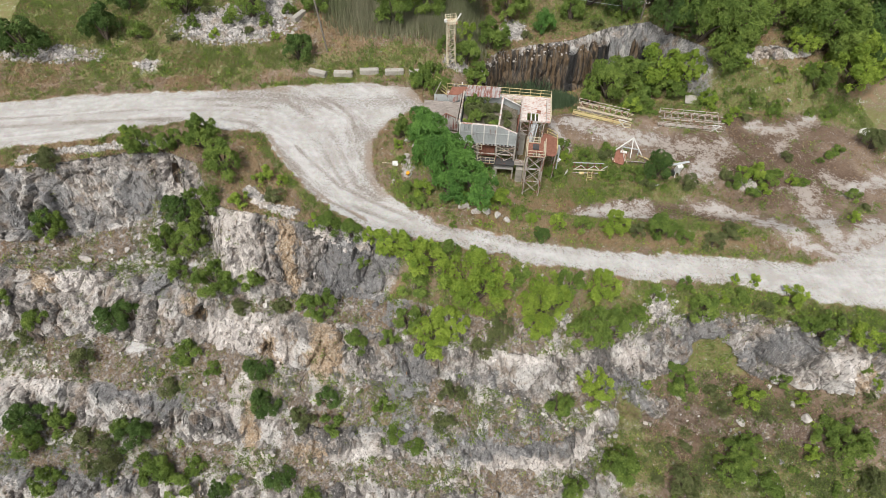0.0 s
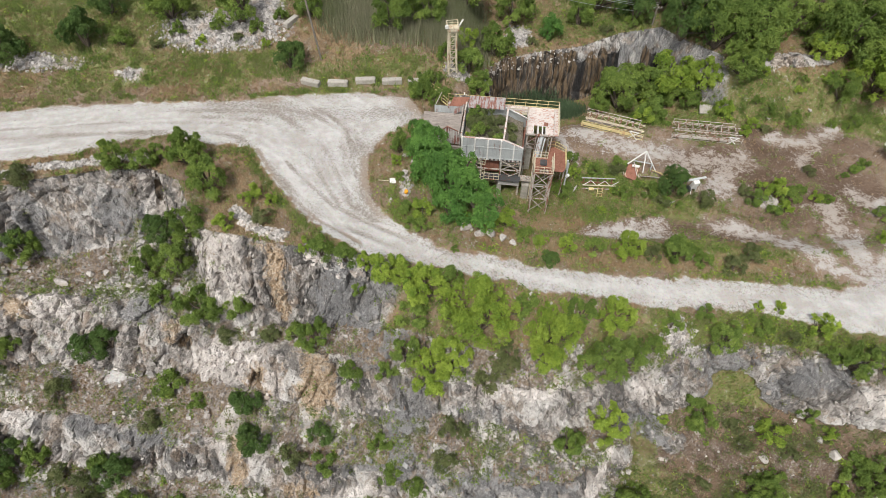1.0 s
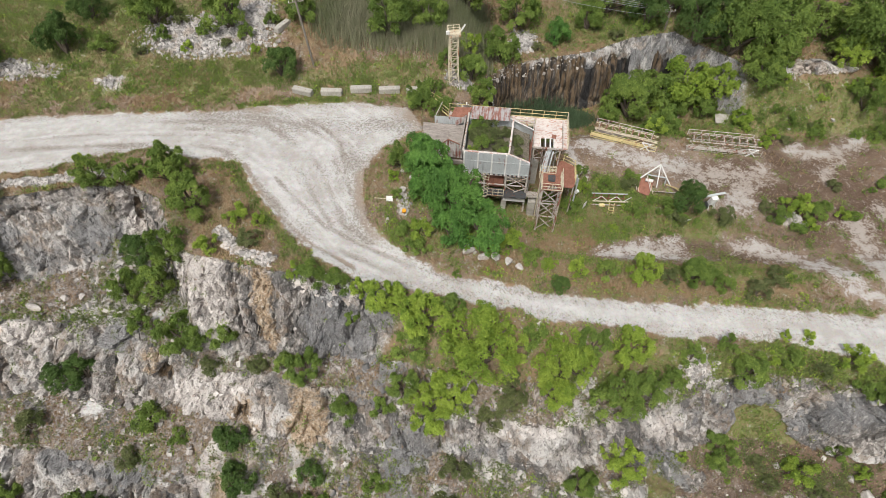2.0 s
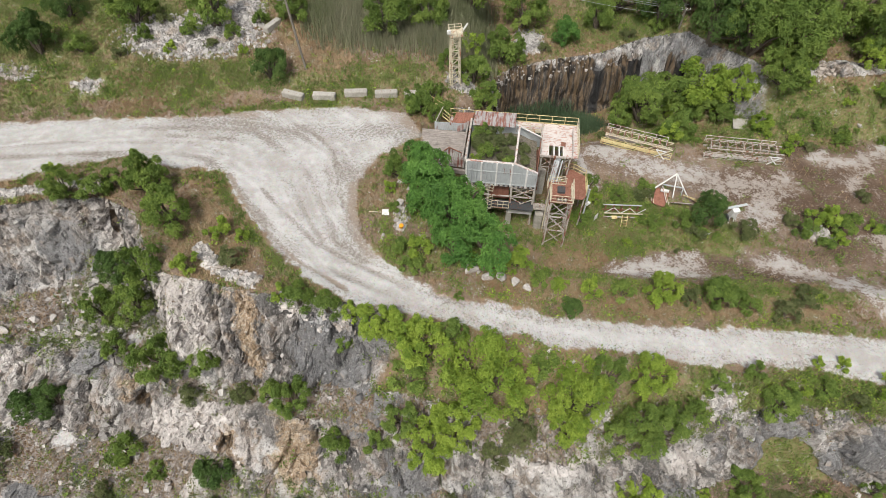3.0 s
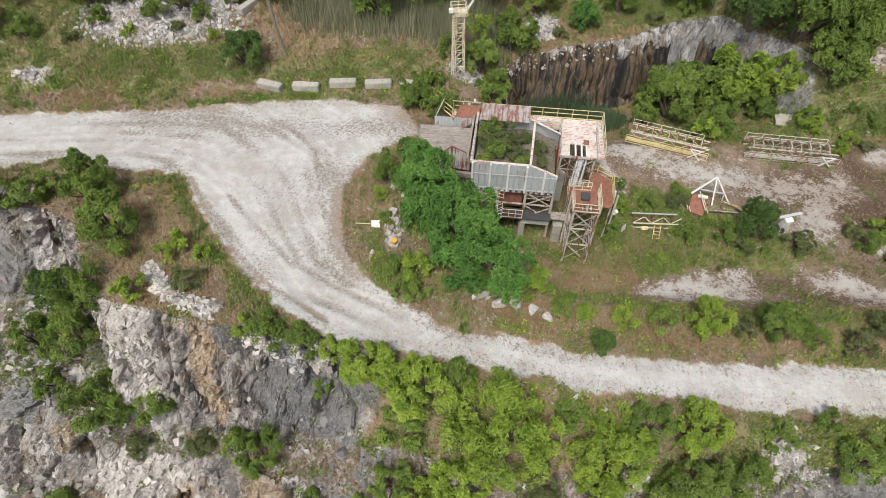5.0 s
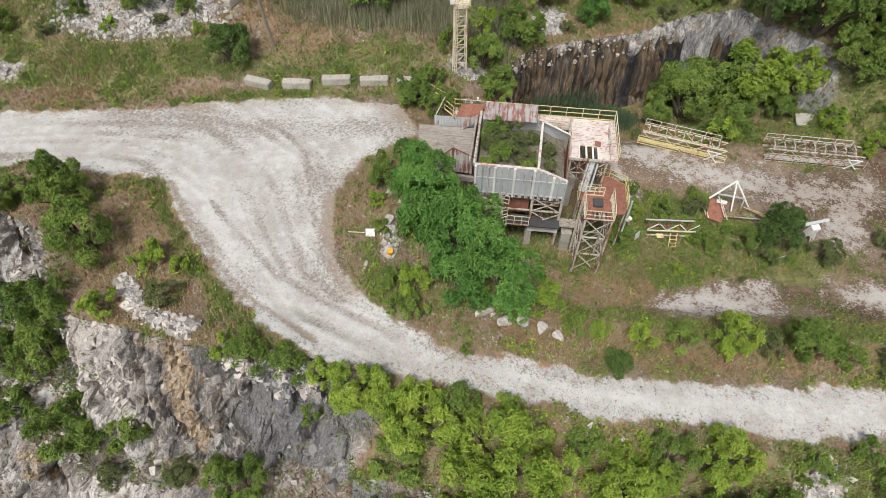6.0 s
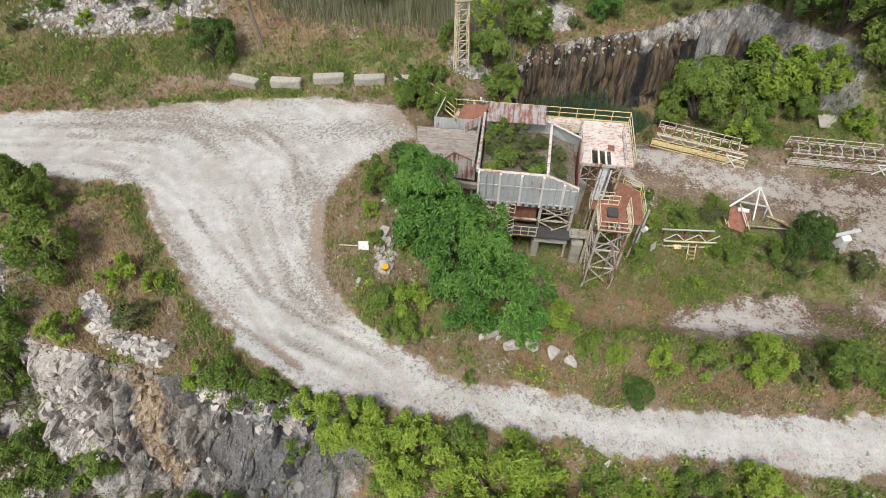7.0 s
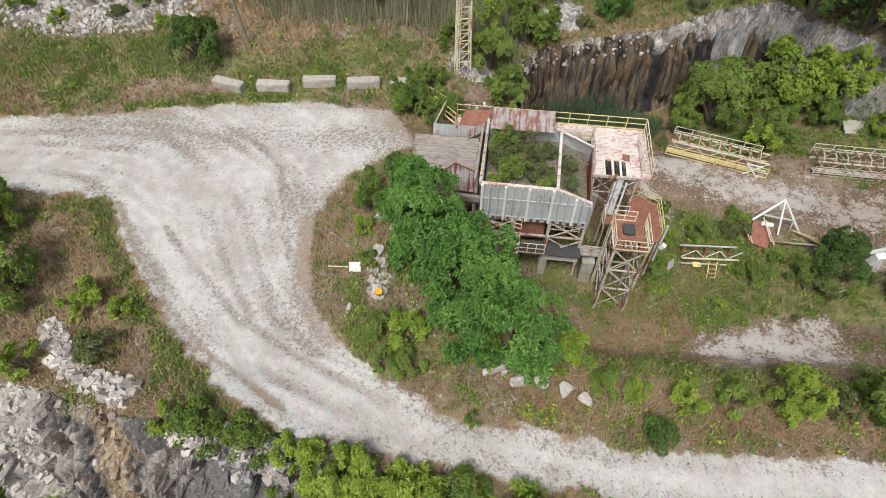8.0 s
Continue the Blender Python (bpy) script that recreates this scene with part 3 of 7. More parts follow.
gz2 = gz + ease * (rockiness * push * 0.55 + (1 - onroad) * 0.16 * fbm(gx, gy, scale=2.2, octaves=4, seed=91) - (0.05 * track - 0.05 * streak) * onroad + 0.03 * onroad * fbm(gx, gy, scale=1.2, seed=92))

# masks
big = fbm(gx, gy, scale=7, octaves=4, seed=110)
mid = fbm(gx, gy, scale=2.4, octaves=4, seed=111)
blob = lambda cx, cy, rx, ry: np.exp(-(((gx - cx) / rx) ** 2 + ((gy - cy) / ry) ** 2))
SAND = [([(19, 69.5), (26, 66), (32, 63.8)], 1.7), ([(32.5, 63), (37, 63.6), (39.5, 63)], 1.7), ([(38, 62), (36.8, 59.5), (35.7, 57.6)], 1.5), ([(33.4, 51.9), (36.8, 50.1), (42, 48.4), (44, 46)], 1.2),
        ([(19.5, 50.8), (22, 50.9), (26.0, 50.7)], 1.6), ([(46, 67.4), (50.7, 66.1), (47.5, 63.4)], 1.2), ([(50, 67), (55.2, 68.9)], 1.0), ([(48.4, 54.5), (48.5, 50), (48.7, 44.8), (48.6, 42)], 1.6),
        ([(52.8, 56.6), (54.5, 55), (60, 56.6), (68, 56)], 1.2), ([(50.5, 45), (56, 47.5)], 1.3), ([(18, 63), (16, 70)], 0.6), ([(43.5, 44.5), (48, 42.6)], 0.7)]
sand = np.zeros(gx.shape)
for line, w in SAND:
    sand = np.maximum(sand, sstep(2.0, -0.3, along(line, gx + 1.2 * big, gy + 0.8 * mid) / (w * 1.15) + 0.75 * mid + 0.5 * fbm(gx, gy, scale=0.9, octaves=4, seed=120, gain=0.7)))
sand = np.maximum(sand, 0.8 * blob(-41.5, 71.6, 2.0, 1.2))
berm_line = np.minimum(along([(-22.8, 47.7), (-21.1, 46.1), (-19.3, 44.6), (-17, 43.5)], gx + 0.3 * mid, gy + 0.4 * mid), np.minimum(along([(-13.5, 41.6), (-8, 40.6)], gx, gy + 0.5 * mid), along([(-52, 53.2), (-44, 54.8), (-38, 55.8), (-34.5, 55.6)], gx, gy + 0.6 * mid)))
scree = np.maximum.reduce([1.0 * np.exp(-(berm_line / 0.6) ** 2), blob(24.6, 36, 1.6, 1.5), 0.8 * blob(1, 34, 1.5, 1), 0.8 * blob(13.5, 34.6, 1.2, 1), blob(-31, 79, 8, 3.2), blob(-26, 83, 3, 4), 0.62 * blob(-56, 73.5, 9, 1.6), 0.45 * blob(-42, 71.5, 2, 1.2), 0.7 * blob(46, 78, 3, 2), 0.36 * blob(-4.2, 51.5, 1.1, 2.6), blob(41, 55.4, 1.5, 1.0), blob(2, 72.5, 1.6, 1.6), blob(11, 84, 2, 2)])
rockmask = np.maximum(np.maximum(L["face"] * (1 - 0.55 * sstep(0.15, 0.45, mid) * sstep(0.1, 0.3, big)), L["wet"] * sstep(44, 38, gx)), L["bench"] * (1 - L["bay"]) * 0.8 * sstep(-0.18, 0.22, mid + 0.4 * big))
rockmask = np.maximum(rockmask, sstep(0.4, 0.6, scree + 0.3 * mid))
dark = np.maximum.reduce([1.3 * blob(-9.3, 39.2, 5.0, 2.8), 0.9 * blob(-7, 35.5, 3, 2.5), 1.1 * blob(-3.6, 28, 3.0, 4.2), blob(7, 23.8, 8, 1.3), 0.7 * blob(-50, 49.5, 9, 2.6), 0.6 * blob(-39, 51, 4, 2.2), blob(-34.5, 41.2, 3.2, 1.8),
                          0.9 * blob(30, 33.6, 5, 1.5), 0.9 * blob(39, 32.6, 6, 1.0), 0.9 * blob(23, 29.6, 4, 1.4), 0.9 * blob(-32, 29.4, 5, 1.6), blob(-48, 23.5, 9, 3), blob(-9.5, 27, 3.4, 2.4), 0.7 * blob(4, 30.2, 5, 0.8), 0.7 * blob(-41, 31, 5, 1.5)])
pale = np.maximum.reduce([1.5 * blob(-24.2, 43.0, 3.0, 3.6), 1.3 * blob(-24.5, 35.8, 5.5, 1.9), 0.8 * blob(-20, 33.5, 3, 2), blob(-25, 30, 2.5, 3), 0.9 * blob(9, 31.2, 6, 1.0), 0.5 * blob(37, 33.8, 7, 0.6), 1.1 * np.exp(-(along([(18, 28.5), (17.6, 25.6), (14.7, 22.7), (4.4, 22)], gx, gy) / 0.8) ** 2),
                          1.1 * blob(-52, 33, 5, 2.2), 0.9 * blob(-47, 41.8, 7, 1.5), 0.8 * blob(-10, 23, 6, 1.2), 0.7 * blob(-34.4, 52, 1.6, 3), 0.8 * blob(21.5, 31.8, 3, 1.0), 0.8 * blob(45.5, 30.6, 4, 0.9), 0.6 * blob(-29, 29, 3, 1)])
pale = np.clip(pale + 0.22 * fbm(gx, gy, gz, scale=2.5, octaves=4, seed=119), 0, 1)
ragged = 0.75 * fbm(gx, gy, gz * 0.6, scale=3.0, octaves=4, seed=117, gain=0.65)
dark = np.clip(dark * 0.95 + ragged + 0.02, 0, 1)
rust = np.maximum.reduce([1.3 * blob(-14.6, 33.0, 3.0, 2.8), 0.95 * blob(-17.6, 40.8, 1.6, 3.0), 1.1 * blob(-23.2, 27, 1.3, 3.6), 0.9 * blob(-31, 39.0, 1.6, 1.6), blob(-16, 24.2, 3.4, 2.0),
                          1.0 * blob(-50.3, 42.2, 2, 1.3), 1.0 * blob(-20.8, 33.6, 1.8, 1.8), 0.6 * blob(26, 82, 3, 3), 0.8 * blob(48, 30, 2, 1.4), 0.6 * blob(7, 31, 1.5, 1.2), 0.7 * blob(-44, 50.5, 1.0, 2)])
rust = np.clip(rust * 0.85 + 0.5 * fbm(gx, gy, gz * 0.3, scale=1.8, octaves=4, seed=118), 0, 1)
grass = 0.34 + 0.42 * big + 0.25 * mid
grass = np.maximum(grass, (0.5 + 0.5 * mid) * sstep(-2, 3, -L["crest"]) * L["bush"])
lawn = np.maximum.reduce([1.4 * blob(-57, 82, 18, 6), 0.9 * blob(-30, 73, 12, 2.5), 1.0 * np.exp(-((L["road"] + 0.7) / 0.5) ** 2) * sstep(-26, -23, gx) * sstep(-10, -14, gx), 1.3 * blob(20, 57.5, 8, 4.5), 0.7 * blob(30, 54.5, 7, 2.5), 0.8 * blob(33, 75, 8, 2), 0.7 * blob(14, 47.5, 9, 1.5), 0.6 * blob(33, 46.5, 8, 1.4), 1.0 * blob(46, 34, 12, 2), 0.9 * blob(30, 36.3, 10, 1.2),
                          0.9 * blob(22, 87, 9, 3), 0.85 * blob(45, 72.5, 14, 3.2), 0.6 * blob(58, 70, 8, 4), 0.5 * blob(-36, 71, 14, 2), 0.6 * blob(-10, 73, 10, 2), 0.6 * blob(24, 24, 5, 4), 0.3 * blob(36, 24, 14, 6)])
bare = np.maximum.reduce([0.9 * blob(44, 60, 12, 7), 0.8 * blob(24, 66, 14, 4), 0.7 * blob(30, 44.4, 18, 1.0), 0.6 * blob(-14, 78, 6, 5), 0.6 * blob(36, 30, 9, 2.6), 0.15 * blob(52, 70, 12, 4), 0.5 * blob(14, 51.5, 8, 2), 0.9 * blob(-22, 69.3, 3.5, 1.4), 0.6 * blob(-38, 68.5, 4, 0.9), 0.5 * blob(34, 26, 14, 5), 0.5 * blob(-19, 46, 6, 2.5), 0.6 * blob(-22.5, 51.5, 4, 7)])
ledges = L["bench"] * (1 - L["bay"]) * sstep(-0.1, 0.5, mid + 0.6 * big)
grass = np.clip(grass + lawn - bare + 0.12 * ledges + 0.4 * L["arch"] + 0.1 * L["bay"], 0, 1)
straw = (1 - 0.55 * L["bay"]) * np.clip(0.5 - 0.5 * big + 0.3 * mid + 0.2 * lawn + 0.7 * blob(-22, 51, 4, 6) + 0.5 * blob(22, 44.2, 20, 1), 0, 1)
mud = np.clip(0.45 * np.exp(-((L["road"] - 0.4) / 0.8) ** 2) * sstep(-16, -9, gx) * sstep(1, -3, gx) * sstep(44, 47, gy) + 0.45 * blob(-9, 52.5, 1.6, 6) + 0.5 * blob(-22.5, 67.2, 3.5, 0.6) + 0.5 * blob(-5, 66, 4, 1.6) + 0.4 * blob(-24, 66.3, 4, 1.0) + 0.7 * blob(34, 63, 10, 4) + 1.0 * blob(48, 57, 11, 8) + 0.6 * blob(27, 51.5, 9, 1.6) + 0.35 * blob(42, 69.5, 10, 3) + 0.45 * blob(56, 67, 10, 4) + 1.1 * blob(36, 25, 18, 8) + 0.6 * blob(36, 49.5, 5, 1.2) + 0.35 * mid + 0.6 * edge_rut, 0, 1)
yardmud = mud * sstep(16, 26, gx) * (gy > 43)
grass, straw = np.clip(grass - 0.75 * yardmud - 0.8 * sand, 0, 1), np.clip(straw - 0.7 * yardmud - 0.8 * sand, 0, 1)
talus = np.maximum(np.clip((L["bench"] + L["face"]) * (1 - L["bay"]) * (1 - 0.7 * L["bush"]), 0, 1) * (1 - 0.8 * sstep(0.05, 0.4, big + 0.5 * mid)), 0.9 * sstep(0.35, 0.6, scree + 0.2 * mid))
talus = talus * np.where((gy < 57) | (scree > 0.3), 1, 0)
grit = np.clip(1.0 * blob(-6.5, 64.2, 4.5, 1.8) + 0.9 * blob(-8.6, 52.5, 1.6, 5.5) + 0.8 * blob(-10.5, 58, 2.0, 3) + 0.55 * blob(-16, 64, 8, 2.2) + 0.5 * blob(-24, 64.5, 9, 2) + 0.45 * blob(-14.5, 48.4, 1.6, 3)
               + 0.7 * track + 0.5 * np.exp(-((L["road"] - 0.4) / 0.7) ** 2) + 0.45 * fbm(gx, gy, scale=3.5, octaves=4, seed=122) + 0.1, 0, 1)
weed = np.clip(blob(-7, 65, 7, 3.5) + blob(-9, 54, 1.6, 6) + blob(30, 41.4, 25, 0.9) + 0.35, 0, 1)
ragged_edge = L["road"] + 0.5 * mid + 0.35 * fbm(gx, gy, scale=0.7, octaves=3, seed=121)
roadmask = sstep(-0.7, 0.9, ragged_edge)
roadmask = np.maximum(roadmask, np.maximum(0.8 * blob(-30.8, 43.2, 1.4, 0.8), 0.75 * blob(-38.5, 35.9, 2.6, 1.3))) * np.where(L["face"] > 0.4, 0, 1)
wet_shade_mask = L["wet"] * (sstep(27.5, 26, gx + 1.5 * mid) + 0.75 * sstep(37, 33, gx) * sstep(25.5, 28, gx) * np.clip(0.4 + 1.5 * fbm(gx, 0 * gy, scale=1.5, octaves=3, seed=124), 0, 1)) * sstep(2, 5, gx) * sstep(-1.7, -3.1, gz + 1.6 * fbm(gx, gy, scale=1.0, seed=115) + 1.5 * sstep(19, 21, gx) + 2.6 * np.clip(fbm(gx, 0 * gy, scale=1.6, octaves=2, seed=116), 0, 1) * sstep(19, 20, gx))
cliff = sstep(67, 69, gy)
pale, rust = pale * (1 - 0.7 * cliff), rust * (1 - 0.6 * cliff)
dark = dark * (1 - cliff) + cliff * (sstep(18.6, 20.2, gx + 0.8 * mid) * 0.8 * np.clip(0.35 + 1.6 * fbm(gx, 0 * gy, scale=1.1, octaves=3, seed=123), 0, 1) * sstep(0.1, 0.3, wet_shade_mask) + 0.42 * sstep(0.25, 0.4, scree) + 0.28 * L["wet"] + 0.25 * L["wet"] * sstep(25, 28, gx))
# shade painted near-black into the face's cave hollows, carried by the wet mask
wet_shade_mask = np.maximum(wet_shade_mask, 0.9 * sstep(0.35, 0.7, hollow) * L["face"])
MASKS = dict(road=roadmask, grass=grass, straw=straw, rock=rockmask, dark=dark, rust=rust, track=track, weed=weed, wet=wet_shade_mask, streak=streak * 0.5 + 0.5, tone=np.clip(0.5 + 1.25 * (0.4 * tone2 + 0.35 * tone1 + 0.25 * tone0 - 0.5), 0, 1), mud=mud, talus=talus, sand=sand, pale=pale, grit=grit)


def sheet(name, pick, label, category, smooth):
    """The grid faces that pick names, as one object of the setting."""
    rows, cols = shape
    i = np.arange(rows * cols).reshape(rows, cols)
    quads = np.stack([i[:-1, :-1], i[:-1, 1:], i[1:, 1:], i[1:, :-1]], -1).reshape(-1, 4)[pick]
    used, flat = np.unique(quads, return_inverse=True)
    me = bpy.data.meshes.new(name)
    me.vertices.add(len(used))
    me.vertices.foreach_set("co", np.stack([gx2, gy2, gz2], -1)[used].astype(np.float32).ravel())
    me.loops.add(flat.size)
    me.loops.foreach_set("vertex_index", flat.ravel().astype(np.int32))
    me.polygons.add(len(quads))
    me.polygons.foreach_set("loop_start", np.arange(0, flat.size, 4, dtype=np.int32))
    me.polygons.foreach_set("use_smooth", np.full(len(quads), smooth))
    for key, values in MASKS.items():
        me.attributes.new(key, "FLOAT", "POINT").data.foreach_set("value", values[used].astype(np.float32))
    me.update(calc_edges=True)
    me.materials.append(EARTH)
    return tagged(new(name, me), label, category, kind="structure")


def middle(v):
    v = v.reshape(shape)
    return ((v[:-1, :-1] + v[:-1, 1:] + v[1:, 1:] + v[1:, :-1]) / 4).ravel()


is_road = middle(L["road"]) > 0
is_face = (middle(L["face"]) > 0.5) & ~is_road
is_wet = (middle(L["wet"]) > 0.5) & ~is_face & ~is_road
sheet("ground", ~(is_road | is_face | is_wet), "dry quarry ground with patchy grass and pale sand", "ground", True)
sheet("road", is_road, "pale crushed-stone haul road with tyre ruts", "road", True)
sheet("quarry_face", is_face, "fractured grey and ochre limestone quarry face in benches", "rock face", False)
sheet("wet_cliff", is_wet, "rock cliff streaked brown and black by seeping water", "cliff", False)


def ground_z(x, y):
    """Height of the ground at plan points."""
    x, y = np.atleast_1d(np.asarray(x, float)), np.atleast_1d(np.asarray(y, float))
    ix = np.clip(np.searchsorted(GX, x) - 1, 0, len(GX) - 2)
    iy = np.clip(np.searchsorted(GY, y) - 1, 0, len(GY) - 2)
    fx, fy = (x - GX[ix]) / (GX[ix + 1] - GX[ix]), (y - GY[iy]) / (GY[iy + 1] - GY[iy])
    g = gz2.reshape(shape)
    return (g[iy, ix] * (1 - fx) + g[iy, ix + 1] * fx) * (1 - fy) + (g[iy + 1, ix] * (1 - fx) + g[iy + 1, ix + 1] * fx) * fy

# ---- kit for things ----
def part(name, bm, mat, parent, label="", smooth=False):
    """Links a bmesh as one mesh object under a thing or a part."""
    me = bpy.data.meshes.new(name)
    if smooth:
        for f in bm.faces:
            f.smooth = True
    bm.to_mesh(me)
    bm.free()
    me.materials.append(mat)
    ob = new(name, me)
    ob.parent = parent
    if label:
        tagged(ob, label)
    return ob


def thing(name, m, label, category, group=""):
    ob = new(name)
    ob.empty_display_size = 0.2
    ob.matrix_world = m
    return tagged(ob, label, category, group)


def beam(bm, a, b, w=0.12, h=None, tube=0):
    """A bar from a to b: rectangular, or round with that many sides."""
    a, b = Vector(a), Vector(b)
    h = h or w
    d = b - a
    q = d.to_track_quat("Z", "X" if abs(d.normalized().x) < 0.9 else "Y").to_matrix()
    if tube:
        ring = [(math.cos(2 * math.pi * k / tube) * w / 2, math.sin(2 * math.pi * k / tube) * w / 2) for k in range(tube)]
    else:
        c = min(w, h) * 0.12
        ring = [(-w / 2 + c, -h / 2), (w / 2 - c, -h / 2), (w / 2, -h / 2 + c), (w / 2, h / 2 - c), (w / 2 - c, h / 2), (-w / 2 + c, h / 2), (-w / 2, h / 2 - c), (-w / 2, -h / 2 + c)]
    lo = [bm.verts.new(a + q @ Vector((x, y, 0))) for x, y in ring]
    hi = [bm.verts.new(b + q @ Vector((x, y, 0))) for x, y in ring]
    n = len(ring)
    for k in range(n):
        bm.faces.new((lo[k], lo[(k + 1) % n], hi[(k + 1) % n], hi[k]))
    bm.faces.new(lo[::-1])
    bm.faces.new(hi)
    return bm


def slab(bm, pts, thick):
    """A flat plate over the corners, thickness downwards or along its back."""
    pts = [Vector(p) for p in pts]
    n = (pts[1] - pts[0]).cross(pts[2] - pts[0]).normalized() * -thick
    top = [bm.verts.new(p) for p in pts]
    low = [bm.verts.new(p + n) for p in pts]
    k = len(pts)
    bm.faces.new(top)
    bm.faces.new(low[::-1])
    for i in range(k):
        bm.faces.new((top[i], low[i], low[(i + 1) % k], top[(i + 1) % k]))
    return bm


def corrugated(bm, a, b, up, pitch=0.25, depth=0.05, drop=None):
    """Ribbed sheet from a to b, rising by up (one vector, or two for each end)."""
    a, b = Vector(a), Vector(b)
    ups = [Vector(u) for u in up] if isinstance(up, list) else [Vector(up)] * 2
    n = max(2, int((b - a).length / pitch) * 2)
    out = (b - a).cross(ups[0]).normalized() * depth
    rows = []
    for k in range(n + 1):
        u = k / n
        p = a.lerp(b, u) + (out if k % 2 else -out) * 0.5
        v = ups[0].lerp(ups[1], u)
        rows.append((bm.verts.new(p), bm.verts.new(p + v), bm.verts.new(p + v + out * 0.4), bm.verts.new(p + out * 0.4)))
    for r, s in zip(rows, rows[1:]):
        for i in range(4):
            bm.faces.new((r[i], s[i], s[(i + 1) % 4], r[(i + 1) % 4]))
    bm.faces.new(rows[0])
    bm.faces.new(rows[-1][::-1])
    return bm


def railing(parent, line, mat, height=1.05, gap=1.4, label="", bar=0.055, toe=True):
    """Handrail along points on the floor: the top rail, and under it the middle rail, toe board and each post."""
    def run_of(h, w, d=None):
        bm = bmesh.new()
        for a, b in zip(line, line[1:]):
            beam(bm, Vector(a) + Vector((0, 0, h)), Vector(b) + Vector((0, 0, h)), w, d)
        return bm
    rail = part("railing", run_of(height, bar), mat, parent, label)
    part("mid_rail", run_of(height * 0.52, bar), mat, rail)
    if toe:
        part("toe_board", run_of(0.06, 0.02, 0.12), mat, rail)
    spots = []
    for a, b in zip(line, line[1:]):
        a, b = Vector(a), Vector(b)
        n = max(1, round((b - a).length / gap))
        spots += [a.lerp(b, k / n) for k in range(n)]
    spots.append(Vector(line[-1]))
    shared = None
    for p in spots:
        if shared is None:
            post = part("post", beam(bmesh.new(), (0, 0, 0), (0, 0, height), bar * 1.15), mat, rail)
            shared = post.data
        else:
            post = new("post", shared)
            post.parent = rail
        post.location = p
    return rail


def pieces(name, data_bm, mat, parent, spots):
    """Alike pieces, objects of their own on one mesh."""
    first = part(name, data_bm, mat, parent)
    first.matrix_basis = spots[0]
    for m in spots[1:]:
        ob = new(name, first.data)
        ob.parent = parent
        ob.matrix_basis = m


def at(x, y, z=0.0):
    return Matrix.Translation((x, y, z))

# ---- the derelict crushing plant; u along its front, v to the back, from the hopper's front right foot ----
PLANT = pose(9.3, 57.0, 0, 0, 0, -7)
GROUND = -7.1


